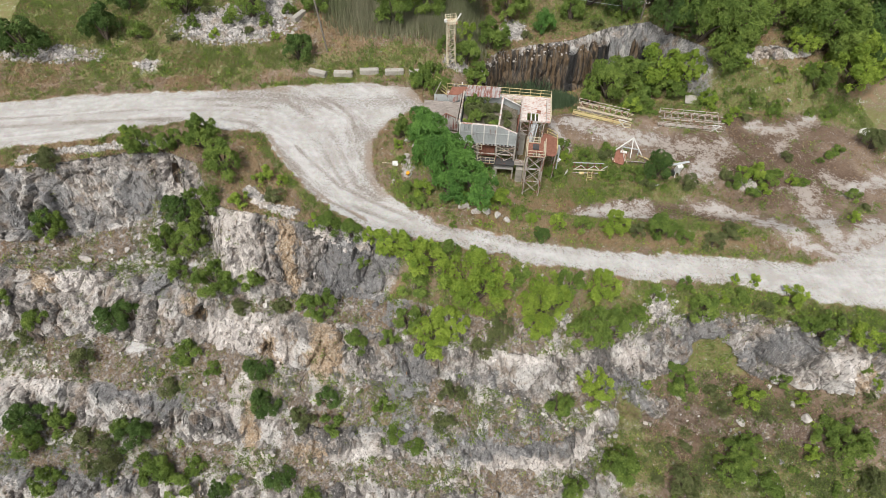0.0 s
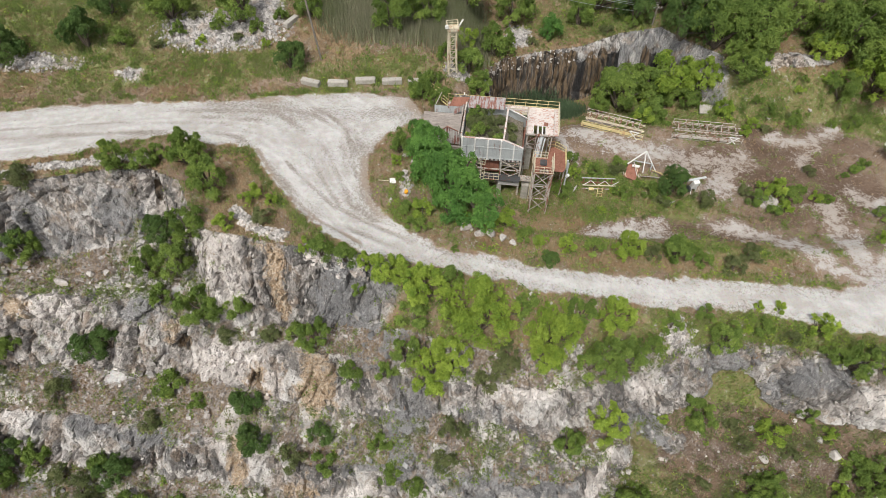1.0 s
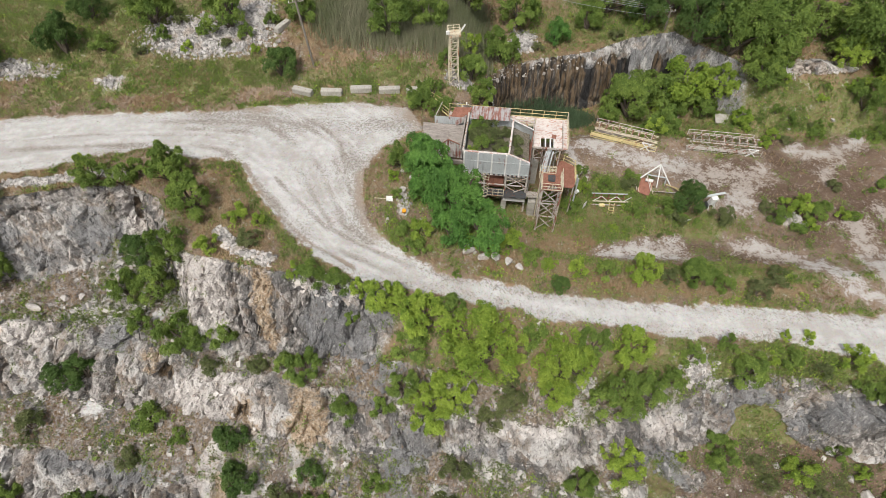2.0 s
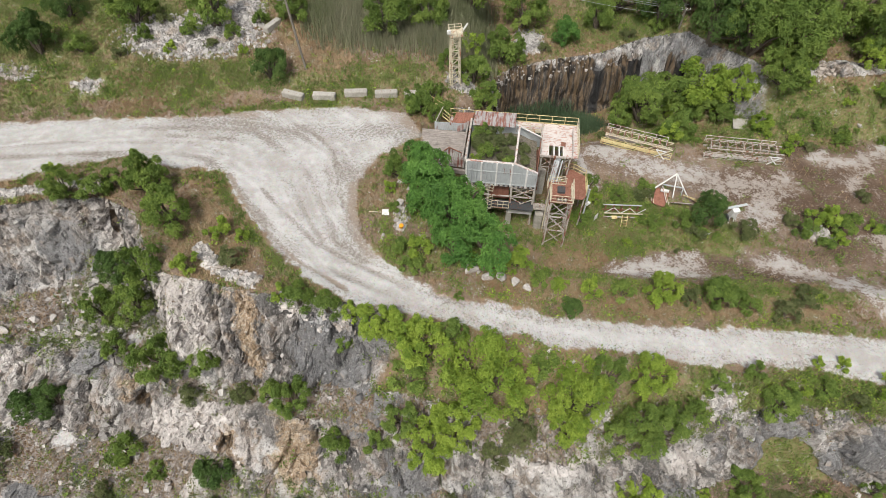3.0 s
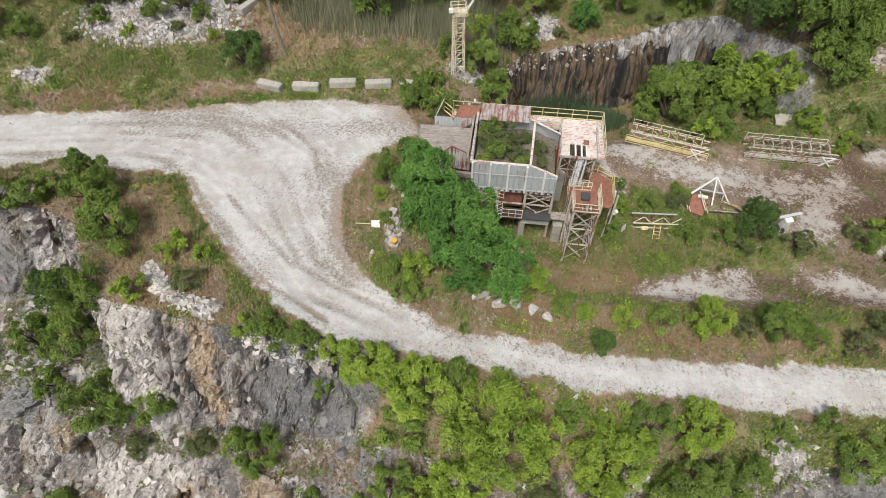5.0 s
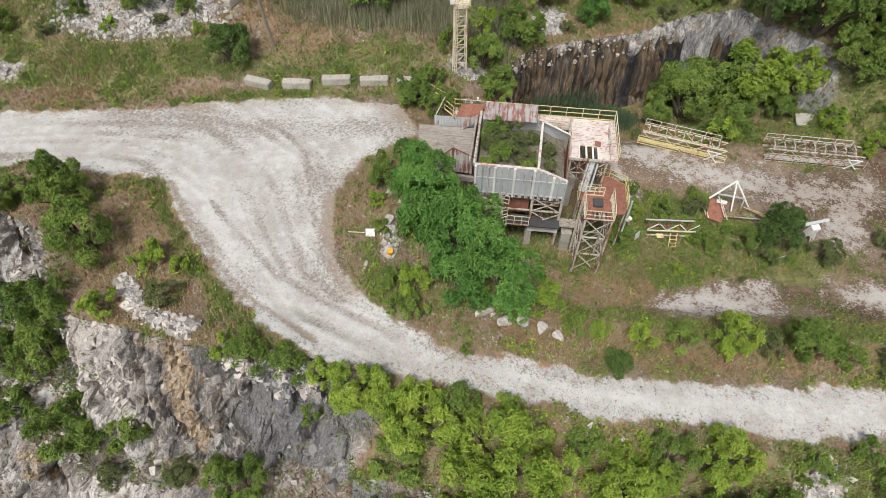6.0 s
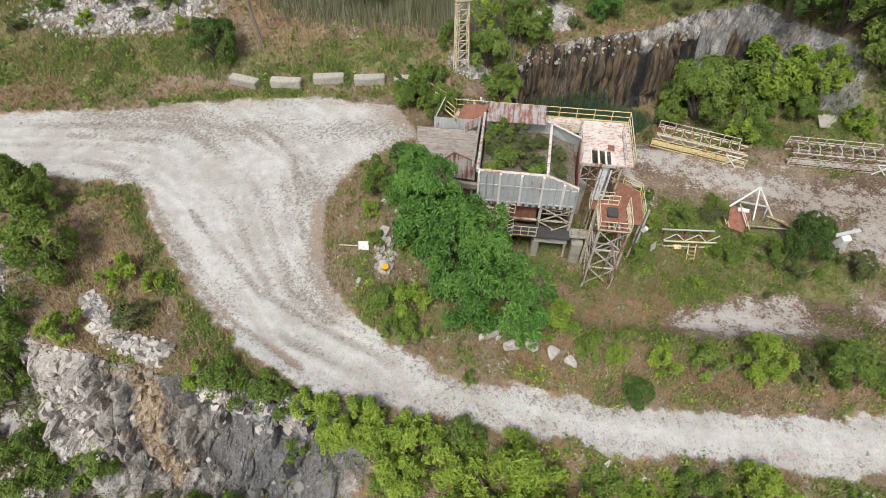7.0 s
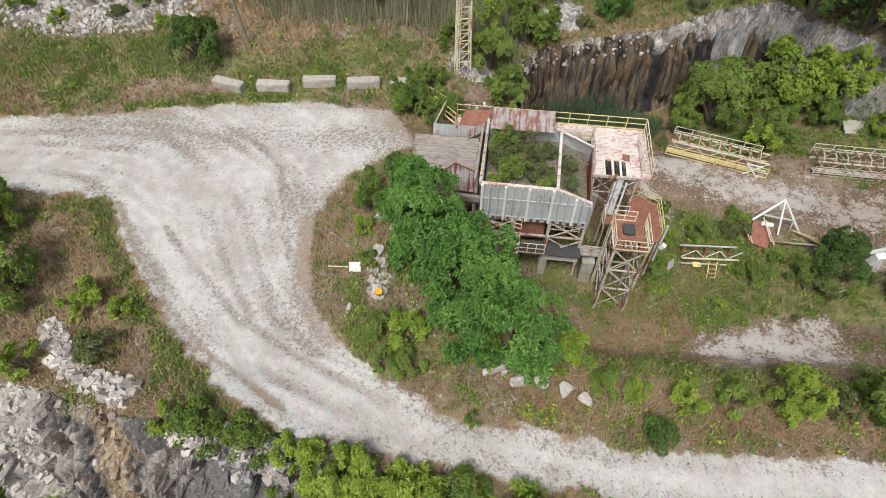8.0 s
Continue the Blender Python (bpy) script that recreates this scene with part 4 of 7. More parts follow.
def feed_hopper():
    t = thing("feed_hopper", PLANT, "derelict steel feed hopper on braced legs, overgrown inside", "hopper", "crushing plant")
    top = lambda u: 1.65 if u <= -2.3 else 1.65 - (u + 2.3) * 0.46
    # front wall with ribs
    bm = bmesh.new()
    slab(bm, [(-7.2, 0, -1.25), (0, 0, -1.15), (0, 0, 0.62), (-2.3, 0, 1.62), (-7.2, 0, 1.65)], -0.08)
    wall = part("front_wall", bm, GREY_STEEL, t, "pale grey ribbed steel side plate")
    n = 15
    for k in range(n):
        u = -7.2 + k * 7.2 / (n - 1)
        part("rib", beam(bmesh.new(), (u, -0.17, -1.42), (u, -0.17, top(u) + 0.02), 0.09 if k % 3 else 0.17, 0.30), WHITE_PAINT if k % 3 == 0 else GREY_STEEL, wall)
    for k in range(2):
        z = 0.35 if k else -1.28
        part("stiffener", beam(bmesh.new(), (-7.25, -0.1, z), (0.05, -0.1, z + 0.04), 0.1, 0.14), GREY_STEEL, wall)
    bm = beam(bmesh.new(), (-7.25, -0.02, 1.68), (-2.3, -0.02, 1.66), 0.24, 0.07)
    beam(bm, (-2.3, -0.02, 1.66), (0.05, -0.02, 0.64), 0.24, 0.07)
    part("rim", bm, PINK_STEEL, t, "rust-brown top flange")
    # shadow gap band of bolted flange under the wall
    pieces("bracket", beam(bmesh.new(), (-0.13, 0, 0), (0.13, 0, 0), 0.2, 0.12), DARK_STEEL, t, [at(-6.82 + k * 0.514, -0.05, -1.5) for k in range(14)])
    # sides, back, soil
    part("left_wall", slab(bmesh.new(), [(-7.2, 0, -1.3), (-7.2, 6.1, -1.3), (-7.2, 6.1, 1.55), (-7.2, 0, 1.6)], 0.08), GREY_STEEL, t)
    part("left_beam", beam(bmesh.new(), (-7.35, -0.1, 1.68), (-7.3, 6.4, 1.6), 0.3, 0.2), PALE_STEEL, t, "rust-stained pale beam")
    part("left_beam", beam(bmesh.new(), (-7.75, 0.6, 1.2), (-7.65, 6.4, 1.2), 0.18, 0.18), TIMBER, t)
    part("back_wall", slab(bmesh.new(), [(-7.2, 6.1, -1.3), (0.4, 6.1, -1.3), (0.4, 5.6, 0.5), (-2.4, 6.1, 1.55), (-7.2, 6.1, 1.6)], 0.08), GREY_STEEL, t, "pale grey plate")
    part("back_rim", beam(bmesh.new(), (-2.4, 6.0, 1.6), (0.45, 5.55, 0.56), 0.14, 0.1), WHITE_PAINT, t)
    part("right_wall", slab(bmesh.new(), [(0, 0, -1.3), (0.35, 5.6, -1.3), (0.35, 5.6, 0.45), (0, 0, 0.55)], 0.08), RUST, t)
    part("divider_beam", beam(bmesh.new(), (-2.35, -0.1, 1.72), (-2.1, 6.0, 1.78), 0.16, 0.2), PINK_STEEL, t, "pale rust-streaked cross beam")
    bm = bmesh.new()
    grid = {}
    for i in range(25):
        for j in range(21):
            u, v = -7.1 + i * 7.05 / 24, 0.08 + j * 5.9 / 20
            z = 0.45 + 0.35 * noise.noise((u * 0.8, v * 0.8, 3)) - 0.9 * max(0, u + 2.3) / 2.3
            grid[i, j] = bm.verts.new((u, v, z))
    for i in range(24):
        for j in range(20):
            bm.faces.new((grid[i, j], grid[i + 1, j], grid[i + 1, j + 1], grid[i, j + 1]))
    part("soil_fill", bm, SOIL, t, "dark soil and stones filling the bin", True)
    # bin bottom
    part("bin_bottom", slab(slab(bmesh.new(), [(-7.2, 0.1, -1.3), (0, 0.1, -1.3), (-2, 2.2, -3.9), (-5.2, 2.2, -3.9)], 0.06), [(-7.2, 6, -1.3), (-7.2, 0.1, -1.3), (-5.2, 2.2, -3.9), (-5.2, 4, -3.9)], 0.06), RUST, t)
    part("bin_bottom", slab(bmesh.new(), [(0, 0.1, -1.3), (0.3, 6, -1.3), (-2, 4, -3.9), (-2, 2.2, -3.9)], 0.06), RUST, t)
    part("feeder_box", slab(slab(bmesh.new(), [(-4.6, 0.7, -4.1), (-2.6, 0.7, -4.1), (-2.6, 0.7, -1.5), (-4.6, 0.7, -1.5)], -0.1), [(-4.6, 0.7, -4.1), (-4.6, 3, -4.1), (-2.6, 3, -4.1), (-2.6, 0.7, -4.1)], 0.1), RUST, t, "brown rusted plate")
    # legs
    for u, v in ((0, 0), (-2.4, 0), (-4.8, 0.1), (-7.1, 0.1), (0.3, 5.8), (-2.3, 5.9), (-4.8, 5.9), (-7.1, 5.9)):
        part("leg", beam(bmesh.new(), (u, v, -7.3 if v < 1 else -7.4), (u, v, -1.3), 0.22, 0.24), PALE_STEEL, t)
    def brace(a, b, w=0.09):
        part("brace", beam(bmesh.new(), a, b, w), PALE_STEEL, t)
    for (u0, u1) in ((-2.4, 0), (-7.1, -4.8)):
        brace((u0, -0.13, -1.5), (u1, -0.13, -3.0))
        brace((u0, -0.19, -3.0), (u1, -0.19, -1.5))
    brace((-2.4, -0.13, -3.1), (0, -0.13, -4.7))
    brace((-2.4, -0.19, -4.7), (0, -0.19, -3.1))
    for z, w in ((-1.55, 0.2), (-3.1, 0.14), (-4.75, 0.28)):
        part("girder", beam(bmesh.new(), (-7.2, 0, z), (0.1, 0, z), w, w), PALE_STEEL, t)
    part("girder", beam(bmesh.new(), (-2.5, -0.1, -5.2), (0.1, -0.1, -5.2), 0.35, 0.5), WHITE_PAINT, t, "off-white painted sill beam")
    # lower gallery with stairs
    # dark steel here puts the shade under the hopper into the floor's colour
    part("gallery", slab(bmesh.new(), [(-5.2, -1.0, -3.95), (0.1, -1.0, -3.95), (0.1, 0.2, -3.95), (-5.2, 0.2, -3.95)], 0.1), DARK_STEEL, t)
    railing(t, [(-4.3, -1.0, -3.95), (-2.5, -1.0, -3.95)], CREAM_STEEL, 1.05, 0.6)
    railing(t, [(-2.4, 0.3, -2.7), (-0.2, 0.3, -2.7)], CREAM_STEEL, 0.9, 0.55)
    railing(t, [(-7.0, 0.4, -2.4), (-4.3, -0.2, -2.4)], CREAM_STEEL, 0.95, 0.7)
    railing(t, [(-4.3, -1.0, -3.95), (-6.9, -1.2, -5.5)], CREAM_STEEL, 1.0, 0.55)
    railing(t, [(-4.3, -0.3, -3.95), (-6.9, -0.45, -5.5)], CREAM_STEEL, 1.0, 0.55)
    stairs = part("stair", beam(beam(bmesh.new(), (-4.3, -1.0, -4.0), (-6.9, -1.2, -5.6), 0.06, 0.2), (-4.3, -0.3, -4.0), (-6.9, -0.45, -5.6), 0.06, 0.2), PALE_STEEL, t)
    for k in range(9):
        u = -4.4 - k * 0.29
        part("tread", beam(bmesh.new(), (u, -1.02 - k * 0.02, -4.05 - k * 0.178), (u, -0.3 - k * 0.02, -4.05 - k * 0.178), 0.24, 0.03), PALE_STEEL, stairs)
    part("gallery", slab(bmesh.new(), [(0.1, -0.4, -4.3), (2.0, -0.4, -4.3), (2.0, 0.5, -4.3), (0.1, 0.5, -4.3)], 0.1), PALE_STEEL, t)
    railing(t, [(0.2, -0.4, -4.3), (1.6, -0.4, -4.3)], PALE_STEEL, 0.9, 0.7)
    # footings and the wall behind
    for u, v, w, h in ((-2.35, 0, 0.6, 1.9), (0.9, -0.1, 0.9, 2.2)):
        part("footing", beam(bmesh.new(), (u, v, -7.5), (u, v, -7.3 + h), w, w), CONCRETE, t, "weathered concrete pier")
    part("retaining_wall", slab(bmesh.new(), [(-8.0, 5.2, -7.6), (1.4, 5.2, -7.6), (1.4, 5.2, -3.6), (-8.0, 5.2, -2.2)], -0.4), CONCRETE, t)


def dump_deck():
    t = thing("dump_deck", PLANT, "grey timber truck dump deck with broken sheet walls", "deck", "crushing plant")
    part("deck_frame", slab(bmesh.new(), [(-13.0, 3.6, -0.42), (-7.9, 3.1, -0.42), (-7.9, 6.5, -0.42), (-12.8, 6.6, -0.42)], 0.3), TIMBER, t)
    for k in range(11):
        v = 3.25 + k * 0.31
        u0 = -13.0 + 0.3 * noise.noise((k * 1.7, 0, 0)) + (0.5 if k == 0 else 0)
        part("plank", beam(bmesh.new(), (u0, v + 0.03 * (k % 2), -0.36 + 0.012 * (k % 3)), (-7.9 + 0.05 * (k % 2), v, -0.36 + 0.012 * ((k + 1) % 3)), 0.29, 0.09), TIMBER, t)
    part("edge_plate", beam(bmesh.new(), (-12.6, 3.05, -0.3), (-10.1, 3.0, -0.3), 0.08, 0.16), WHITE_PAINT, t, "white-painted edge strip")
    # gabled sheet wall with rail and sill
    bm = corrugated(bmesh.new(), (-10.3, 1.9, -1.2), (-9.2, 1.9, -1.2), [(0, 0, 1.4), (0, 0, 2.6)], 0.2, 0.05)
    corrugated(bm, (-9.2, 1.9, -1.2), (-7.6, 1.9, -1.3), [(0, 0, 2.6), (0, 0, 1.85)], 0.2, 0.05)
    part("sheet_wall", bm, SHEET_WALL, t, "rusty corrugated gable sheet")
    bm = beam(bmesh.new(), (-10.5, 1.85, 0.15), (-9.2, 1.85, 1.45), 0.08, 0.1)
    beam(bm, (-9.2, 1.85, 1.45), (-7.5, 1.85, 0.6), 0.08, 0.1)
    part("barge_board", bm, RUST, t)
    part("sill_beam", beam(bmesh.new(), (-11.3, 1.75, -1.55), (-7.4, 1.7, -1.75), 0.3, 0.55), TIMBER, t)
    railing(t, [(-11.4, 1.8, -1.3), (-10.3, 1.8, -1.3)], PALE_STEEL, 0.95, 0.5)
    for u in (-11.2, -9.6, -7.8):
        part("leg", beam(bmesh.new(), (u, 1.9, -7.2), (u, 1.9, -1.6), 0.22), TIMBER, t)
        part("leg", beam(bmesh.new(), (u, 4.5, -6.5), (u, 4.5, -0.6), 0.24), TIMBER, t)
    # sheet fence behind the deck and the fallen rust sheet
    part("sheet_fence", corrugated(bmesh.new(), (-11.4, 6.75, -0.5), (-7.9, 6.8, -0.5), (0, 0.05, 1.05), 0.22, 0.04), GREY_STEEL, t, "pale blue-grey sheet fence")
    part("sheet_fence", corrugated(bmesh.new(), (-8.9, 6.2, -0.3), (-7.4, 6.6, 0.5), (0, 0.1, 0.75), 0.22, 0.04), ROOF_SHEET, t)
    part("loose_sheet", corrugated(bmesh.new(), (-9.6, 7.0, 0.25), (-7.5, 7.1, 0.35), (0.45, 1.3, 0.55), 0.24, 0.05), RUST, t, "dark rusted roof sheet lying loose")
    part("stay", beam(bmesh.new(), (-11.3, 6.8, 0.5), (-10.6, 8.2, 1.6), 0.07), PALE_STEEL, t)


def rear_walkway():
    t = thing("rear_walkway", PLANT, "steel walkway with yellow handrail behind the hopper", "walkway", "crushing plant")
    part("walk_floor", slab(bmesh.new(), [(-9.8, 7.4, -0.05), (4.2, 7.4, -0.05), (4.2, 8.6, -0.05), (-9.8, 8.6, -0.05)], 0.08), PINK_STEEL, t)
    part("walk_beam", beam(bmesh.new(), (-9.8, 7.4, -0.25), (0.4, 7.4, -0.25), 0.12, 0.3), CREAM_STEEL, t)
    part("walk_beam", beam(bmesh.new(), (-9.8, 8.6, -0.25), (4.2, 8.6, -0.25), 0.12, 0.3), CREAM_STEEL, t)
    for k in range(10):
        u = -2.6 + k * 0.34
        part("lattice", beam(bmesh.new(), (u, 7.36, -0.35), (u + (0.3 if k % 2 else -0.3), 7.36, -1.2), 0.05), PALE_STEEL, t)
    part("walk_beam", beam(bmesh.new(), (-3.0, 7.36, -1.25), (0.6, 7.36, -1.25), 0.1), PALE_STEEL, t)
    railing(t, [(-9.8, 8.6, 0), (4.25, 8.6, 0)], YELLOW_STEEL, 1.05, 1.45, "faded yellow handrail")
    railing(t, [(-9.8, 8.6, 0), (-12.3, 10.4, 0.1)], YELLOW_STEEL, 1.05, 1.2)
    railing(t, [(-9.8, 7.5, 0), (-11.6, 9.2, 0.1)], YELLOW_STEEL, 1.05, 1.2)
    railing(t, [(-2.3, 7.4, 0), (0.5, 7.4, 0)], CREAM_STEEL, 0.95, 1.4)
    part("roof_sheet", corrugated(bmesh.new(), (-7.1, 5.25, 1.78), (-2.6, 5.3, 1.82), (0.1, 2.9, -0.45), 0.3, 0.05), ROOF_SHEET, t, "sheet roofing striped with red rust")
    part("light_box", beam(bmesh.new(), (-7.8, 8.65, 1.05), (-7.8, 8.65, 1.35), 0.16), WHITE_PAINT, t)
    for u in (-9.5, -6.0, -2.6, 0.6):
        part("leg", beam(bmesh.new(), (u, 8.0, -8.6), (u, 8.0, -0.1), 0.2), PALE_STEEL, t)


def upper_platform():
    t = thing("drive_platform", PLANT, "faded pink steel platform on braced legs with chute", "platform", "crushing plant")
    deck = bmesh.new()
    slab(deck, [(0.3, 5.05, 0), (3.65, 5.05, 0), (3.65, 7.38, 0), (0.3, 7.38, 0)], 0.1)
    slab(deck, [(0.3, 3.5, 0), (1.15, 3.5, 0), (1.15, 5.05, 0), (0.3, 5.05, 0)], 0.1)
    slab(deck, [(2.75, 3.5, 0), (3.65, 3.5, 0), (3.65, 5.05, 0), (2.75, 5.05, 0)], 0.1)
    part("floor_plate", deck, PINK_STEEL, t, "faded red-lead floor plate, paint flaking")
    part("side_walk", slab(bmesh.new(), [(3.7, 3.4, -0.02), (4.3, 3.4, -0.02), (4.3, 7.38, -0.02), (3.7, 7.38, -0.02)], 0.06), PINK_STEEL, t)
    part("front_edge", beam(bmesh.new(), (0.2, 3.45, -0.12), (3.7, 3.45, -0.12), 0.1, 0.26), PALE_STEEL, t)
    for u in (1.15, 1.75, 2.3, 2.75):
        part("joist", beam(bmesh.new(), (u, 3.5, -0.08), (u, 5.1, -0.08), 0.16 if u == 1.75 else 0.1, 0.16), WHITE_PAINT, t)
    bm = bmesh.new()
    for k in range(12):
        a = k * math.pi / 6
        beam(bm, (2.5, 4.3 + 0.34 * math.cos(a), -0.45 + 0.34 * math.sin(a)), (2.5, 4.3 + 0.34 * math.cos(a + 0.53), -0.45 + 0.34 * math.sin(a + 0.53)), 0.28, 0.07)
    part("drum", bm, DARK_STEEL, t, "dark drive drum below the opening")
    part("patch_plate", slab(bmesh.new(), [(2.45, 5.1, 0.02), (2.95, 5.0, 0.02), (3.0, 5.7, 0.02), (2.5, 5.75, 0.02)], 0.015), RUST, t)
    railing(t, [(4.25, 8.5, 0), (4.25, 3.4, 0)], CREAM_STEEL, 1.05, 1.3)
    railing(t, [(3.68, 7.3, 0), (3.68, 3.7, 0)], PINK_STEEL, 0.95, 1.2, toe=False)
    railing(t, [(0.35, 3.6, 0), (0.35, 7.3, 0)], PALE_STEEL, 0.95, 1.2)
    for k, u in enumerate((0.5, 1.9, 3.5)):
        part("leg", beam(bmesh.new(), (u, 3.6, -7.5), (u, 3.6, -0.1), 0.16), PALE_STEEL, t)
        part("leg", beam(bmesh.new(), (u, 7.2, -7.8), (u, 7.2, -0.1), 0.16), PALE_STEEL, t)
    for u0, u1, z0, z1 in ((0.5, 1.9, -0.3, -1.6), (1.9, 0.5, -0.3, -1.6), (1.9, 3.5, -0.3, -1.8), (3.5, 1.9, -0.3, -1.8), (0.5, 3.5, -1.7, -1.7), (0.5, 1.9, -1.7, -2.8)):
        part("brace", beam(bmesh.new(), (u0, 3.52, z0), (u1, 3.52, z1), 0.07), PALE_STEEL, t)
    chute = part("chute", beam(bmesh.new(), (2.3, 3.3, -0.3), (2.0, 2.35, -2.6), 0.75, 0.4), GREY_STEEL, t, "grey steel chute")
    for s in (-0.38, 0.38):
        part("flange", beam(bmesh.new(), (2.3 + s, 3.1, -0.2), (2.0 + s, 2.15, -2.5), 0.06, 0.14), GREY_STEEL, chute)
    # lower landing
    part("landing", slab(bmesh.new(), [(1.5, 1.3, -2.8), (3.2, 1.3, -2.8), (3.2, 0.1, -2.8), (5.2, 0.1, -2.8), (5.5, 0.6, -2.8), (5.5, 3.6, -2.8), (4.2, 4.4, -2.8), (3.4, 4.4, -2.8), (3.4, 2.4, -2.8), (1.5, 2.4, -2.8)], 0.1), RUST, t, "rust-red landing plate")
    railing(t, [(3.4, 4.4, -2.8), (4.2, 4.4, -2.8), (5.5, 3.6, -2.8), (5.5, 0.8, -2.8)], YELLOW_STEEL, 1.0, 1.1, "yellow handrail")
    railing(t, [(1.5, 2.4, -2.8), (3.3, 2.4, -2.8)], CREAM_STEEL, 0.95, 0.9)
    railing(t, [(1.5, 1.3, -2.8), (1.5, 2.4, -2.8)], CREAM_STEEL, 0.95, 1.0)
    for u, v in ((5.4, 0.7), (5.4, 3.5), (4.0, 4.2), (1.6, 1.4)):
        part("leg", beam(bmesh.new(), (u, v, -7.6), (u, v, -2.8), 0.14), PALE_STEEL, t)
    lamp = part("lamp_pole", beam(bmesh.new(), (5.85, 1.2, -7.3), (5.85, 1.2, -2.2), 0.16), GREY_STEEL, t)
    part("lamp_head", beam(bmesh.new(), (5.85, 0.9, -4.2), (6.05, 0.8, -3.8), 0.34, 0.3), WHITE_PAINT, lamp)
    part("cable_box", beam(bmesh.new(), (5.8, 2.4, -4.4), (5.8, 2.4, -2.9), 0.3, 0.22), GREY_STEEL, t)


def red_tower():
    t = thing("transfer_tower", PLANT, "lattice steel tower with rust-red railed platform", "tower", "crushing plant")
    u0, u1, v0, v1, z = 1.5, 3.7, -2.9, -0.35, -0.35
    bm = bmesh.new()
    slab(bm, [(u0, -2.1, z), (u1, -2.1, z), (u1, v1, z), (u0, v1, z)], 0.1)
    slab(bm, [(u0, v0, z), (2.1, v0, z), (2.1, -2.1, z), (u0, -2.1, z)], 0.1)
    slab(bm, [(3.2, v0, z), (u1, v0, z), (u1, -2.1, z), (3.2, -2.1, z)], 0.1)
    slab(bm, [(2.1, v0, z), (3.2, v0, z), (3.2, v0 + 0.2, z), (2.1, v0 + 0.2, z)], 0.1)
    part("floor_plate", bm, RUST, t, "rust-red plate floor")
    part("hatch", beam(bmesh.new(), (2.55, -1.2, z), (2.55, -1.2, z + 0.22), 0.78, 0.85), DARK_STEEL, t, "dark square machine cover")
    for u in (2.3, 2.65, 3.0):
        part("joist", beam(bmesh.new(), (u, v0 + 0.1, z - 0.1), (u, -2.0, z - 0.1), 0.1, 0.14), PALE_STEEL, t)
    railing(t, [(u0, v1, z), (u0, v0, z), (u1, v0, z), (u1, v1, z)], CREAM_STEEL, 0.95, 1.25, "orange-stained cream handrail")
    railing(t, [(u0, v1, z), (u1 - 0.7, v1, z)], CREAM_STEEL, 0.95, 0.7)
    railing(t, [(u1 - 0.18, v1 - 0.5, z), (u1 - 0.18, v0 + 0.3, z)], CREAM_STEEL, 0.85, 1.0, toe=False)
    corners = [(u0 + 0.08, v0 + 0.08), (u1 - 0.08, v0 + 0.08), (u1 - 0.08, v1 - 0.08), (u0 + 0.08, v1 - 0.08)]
    for u, v in corners:
        part("leg", beam(bmesh.new(), (u, v, -7.3), (u, v, z - 0.1), 0.19, 0.19), PALE_STEEL, t, "pale grey steel leg")
    levels = [-0.5, -2.6, -4.7, -6.9]
    for (a, b) in zip(corners, corners[1:] + corners[:1]):
        for z0, z1 in zip(levels, levels[1:]):
            part("brace", beam(bmesh.new(), (*a, z0), (*b, z1), 0.085), PALE_STEEL, t)
            part("brace", beam(bmesh.new(), (*b, z0), (*a, z1), 0.07), PALE_STEEL, t)
            if z1 > -6:
                part("strut", beam(bmesh.new(), (*a, z1), (*b, z1), 0.11), PALE_STEEL, t)
    # ladder on the back leg line
    ladder = part("ladder", beam(beam(bmesh.new(), (u0 - 0.1, -0.7, -7.1), (u0 - 0.1, -0.7, 0.4), 0.06), (u0 - 0.1, -1.15, -7.1), (u0 - 0.1, -1.15, 0.4), 0.06), CREAM_STEEL, t)
    rung = beam(bmesh.new(), (0, -0.7, 0), (0, -1.15, 0), 0.035)
    pieces("rung", rung, CREAM_STEEL, ladder, [at(u0 - 0.1, 0, -6.8 + 0.3 * k) for k in range(23)])


SOIL = plain_material("bin_soil", (0.10, 0.085, 0.065), (0.24, 0.21, 0.17), 5, 0.95, bump=0.8, stain=(0.08, 0.09, 0.04))
feed_hopper()
dump_deck()
rear_walkway()
upper_platform()
red_tower()

# ---- things about the yard ----
def level(x, y):
    return float(ground_z(x, y)[0])


def rock_mesh(name, seed, rough=0.22, sub=2):
    bm = bmesh.new()
    bmesh.ops.create_icosphere(bm, subdivisions=sub, radius=0.5)
    rnd = random.Random(seed)
    cuts = [Vector((rnd.gauss(0, 1), rnd.gauss(0, 1), rnd.gauss(0, 1))).normalized() for _ in range(11)]
    for v in bm.verts:
        for c in cuts:
            d = v.co.dot(c) - 0.25
            if d > 0:
                v.co -= c * d
        v.co *= 1 + rough * noise.noise(v.co * 2.3 + Vector((seed, 0, 0)))
    me = bpy.data.meshes.new(name)
    bm.to_mesh(me)
    bm.free()
    me.materials.append(STONE)
    return me


ROCKS = [rock_mesh("boulder", s) for s in range(6)]


def boulder(x, y, size, k, label, flat=0.7, group="", turn=0):
    ob = new("boulder", ROCKS[k % 6])
    ob.matrix_world = pose(x, y, level(x, y) + size * flat * 0.22, 0, 0, turn) @ Matrix.Diagonal((size, size * 0.8, size * flat, 1))
    return tagged(ob, label, "rock", group)


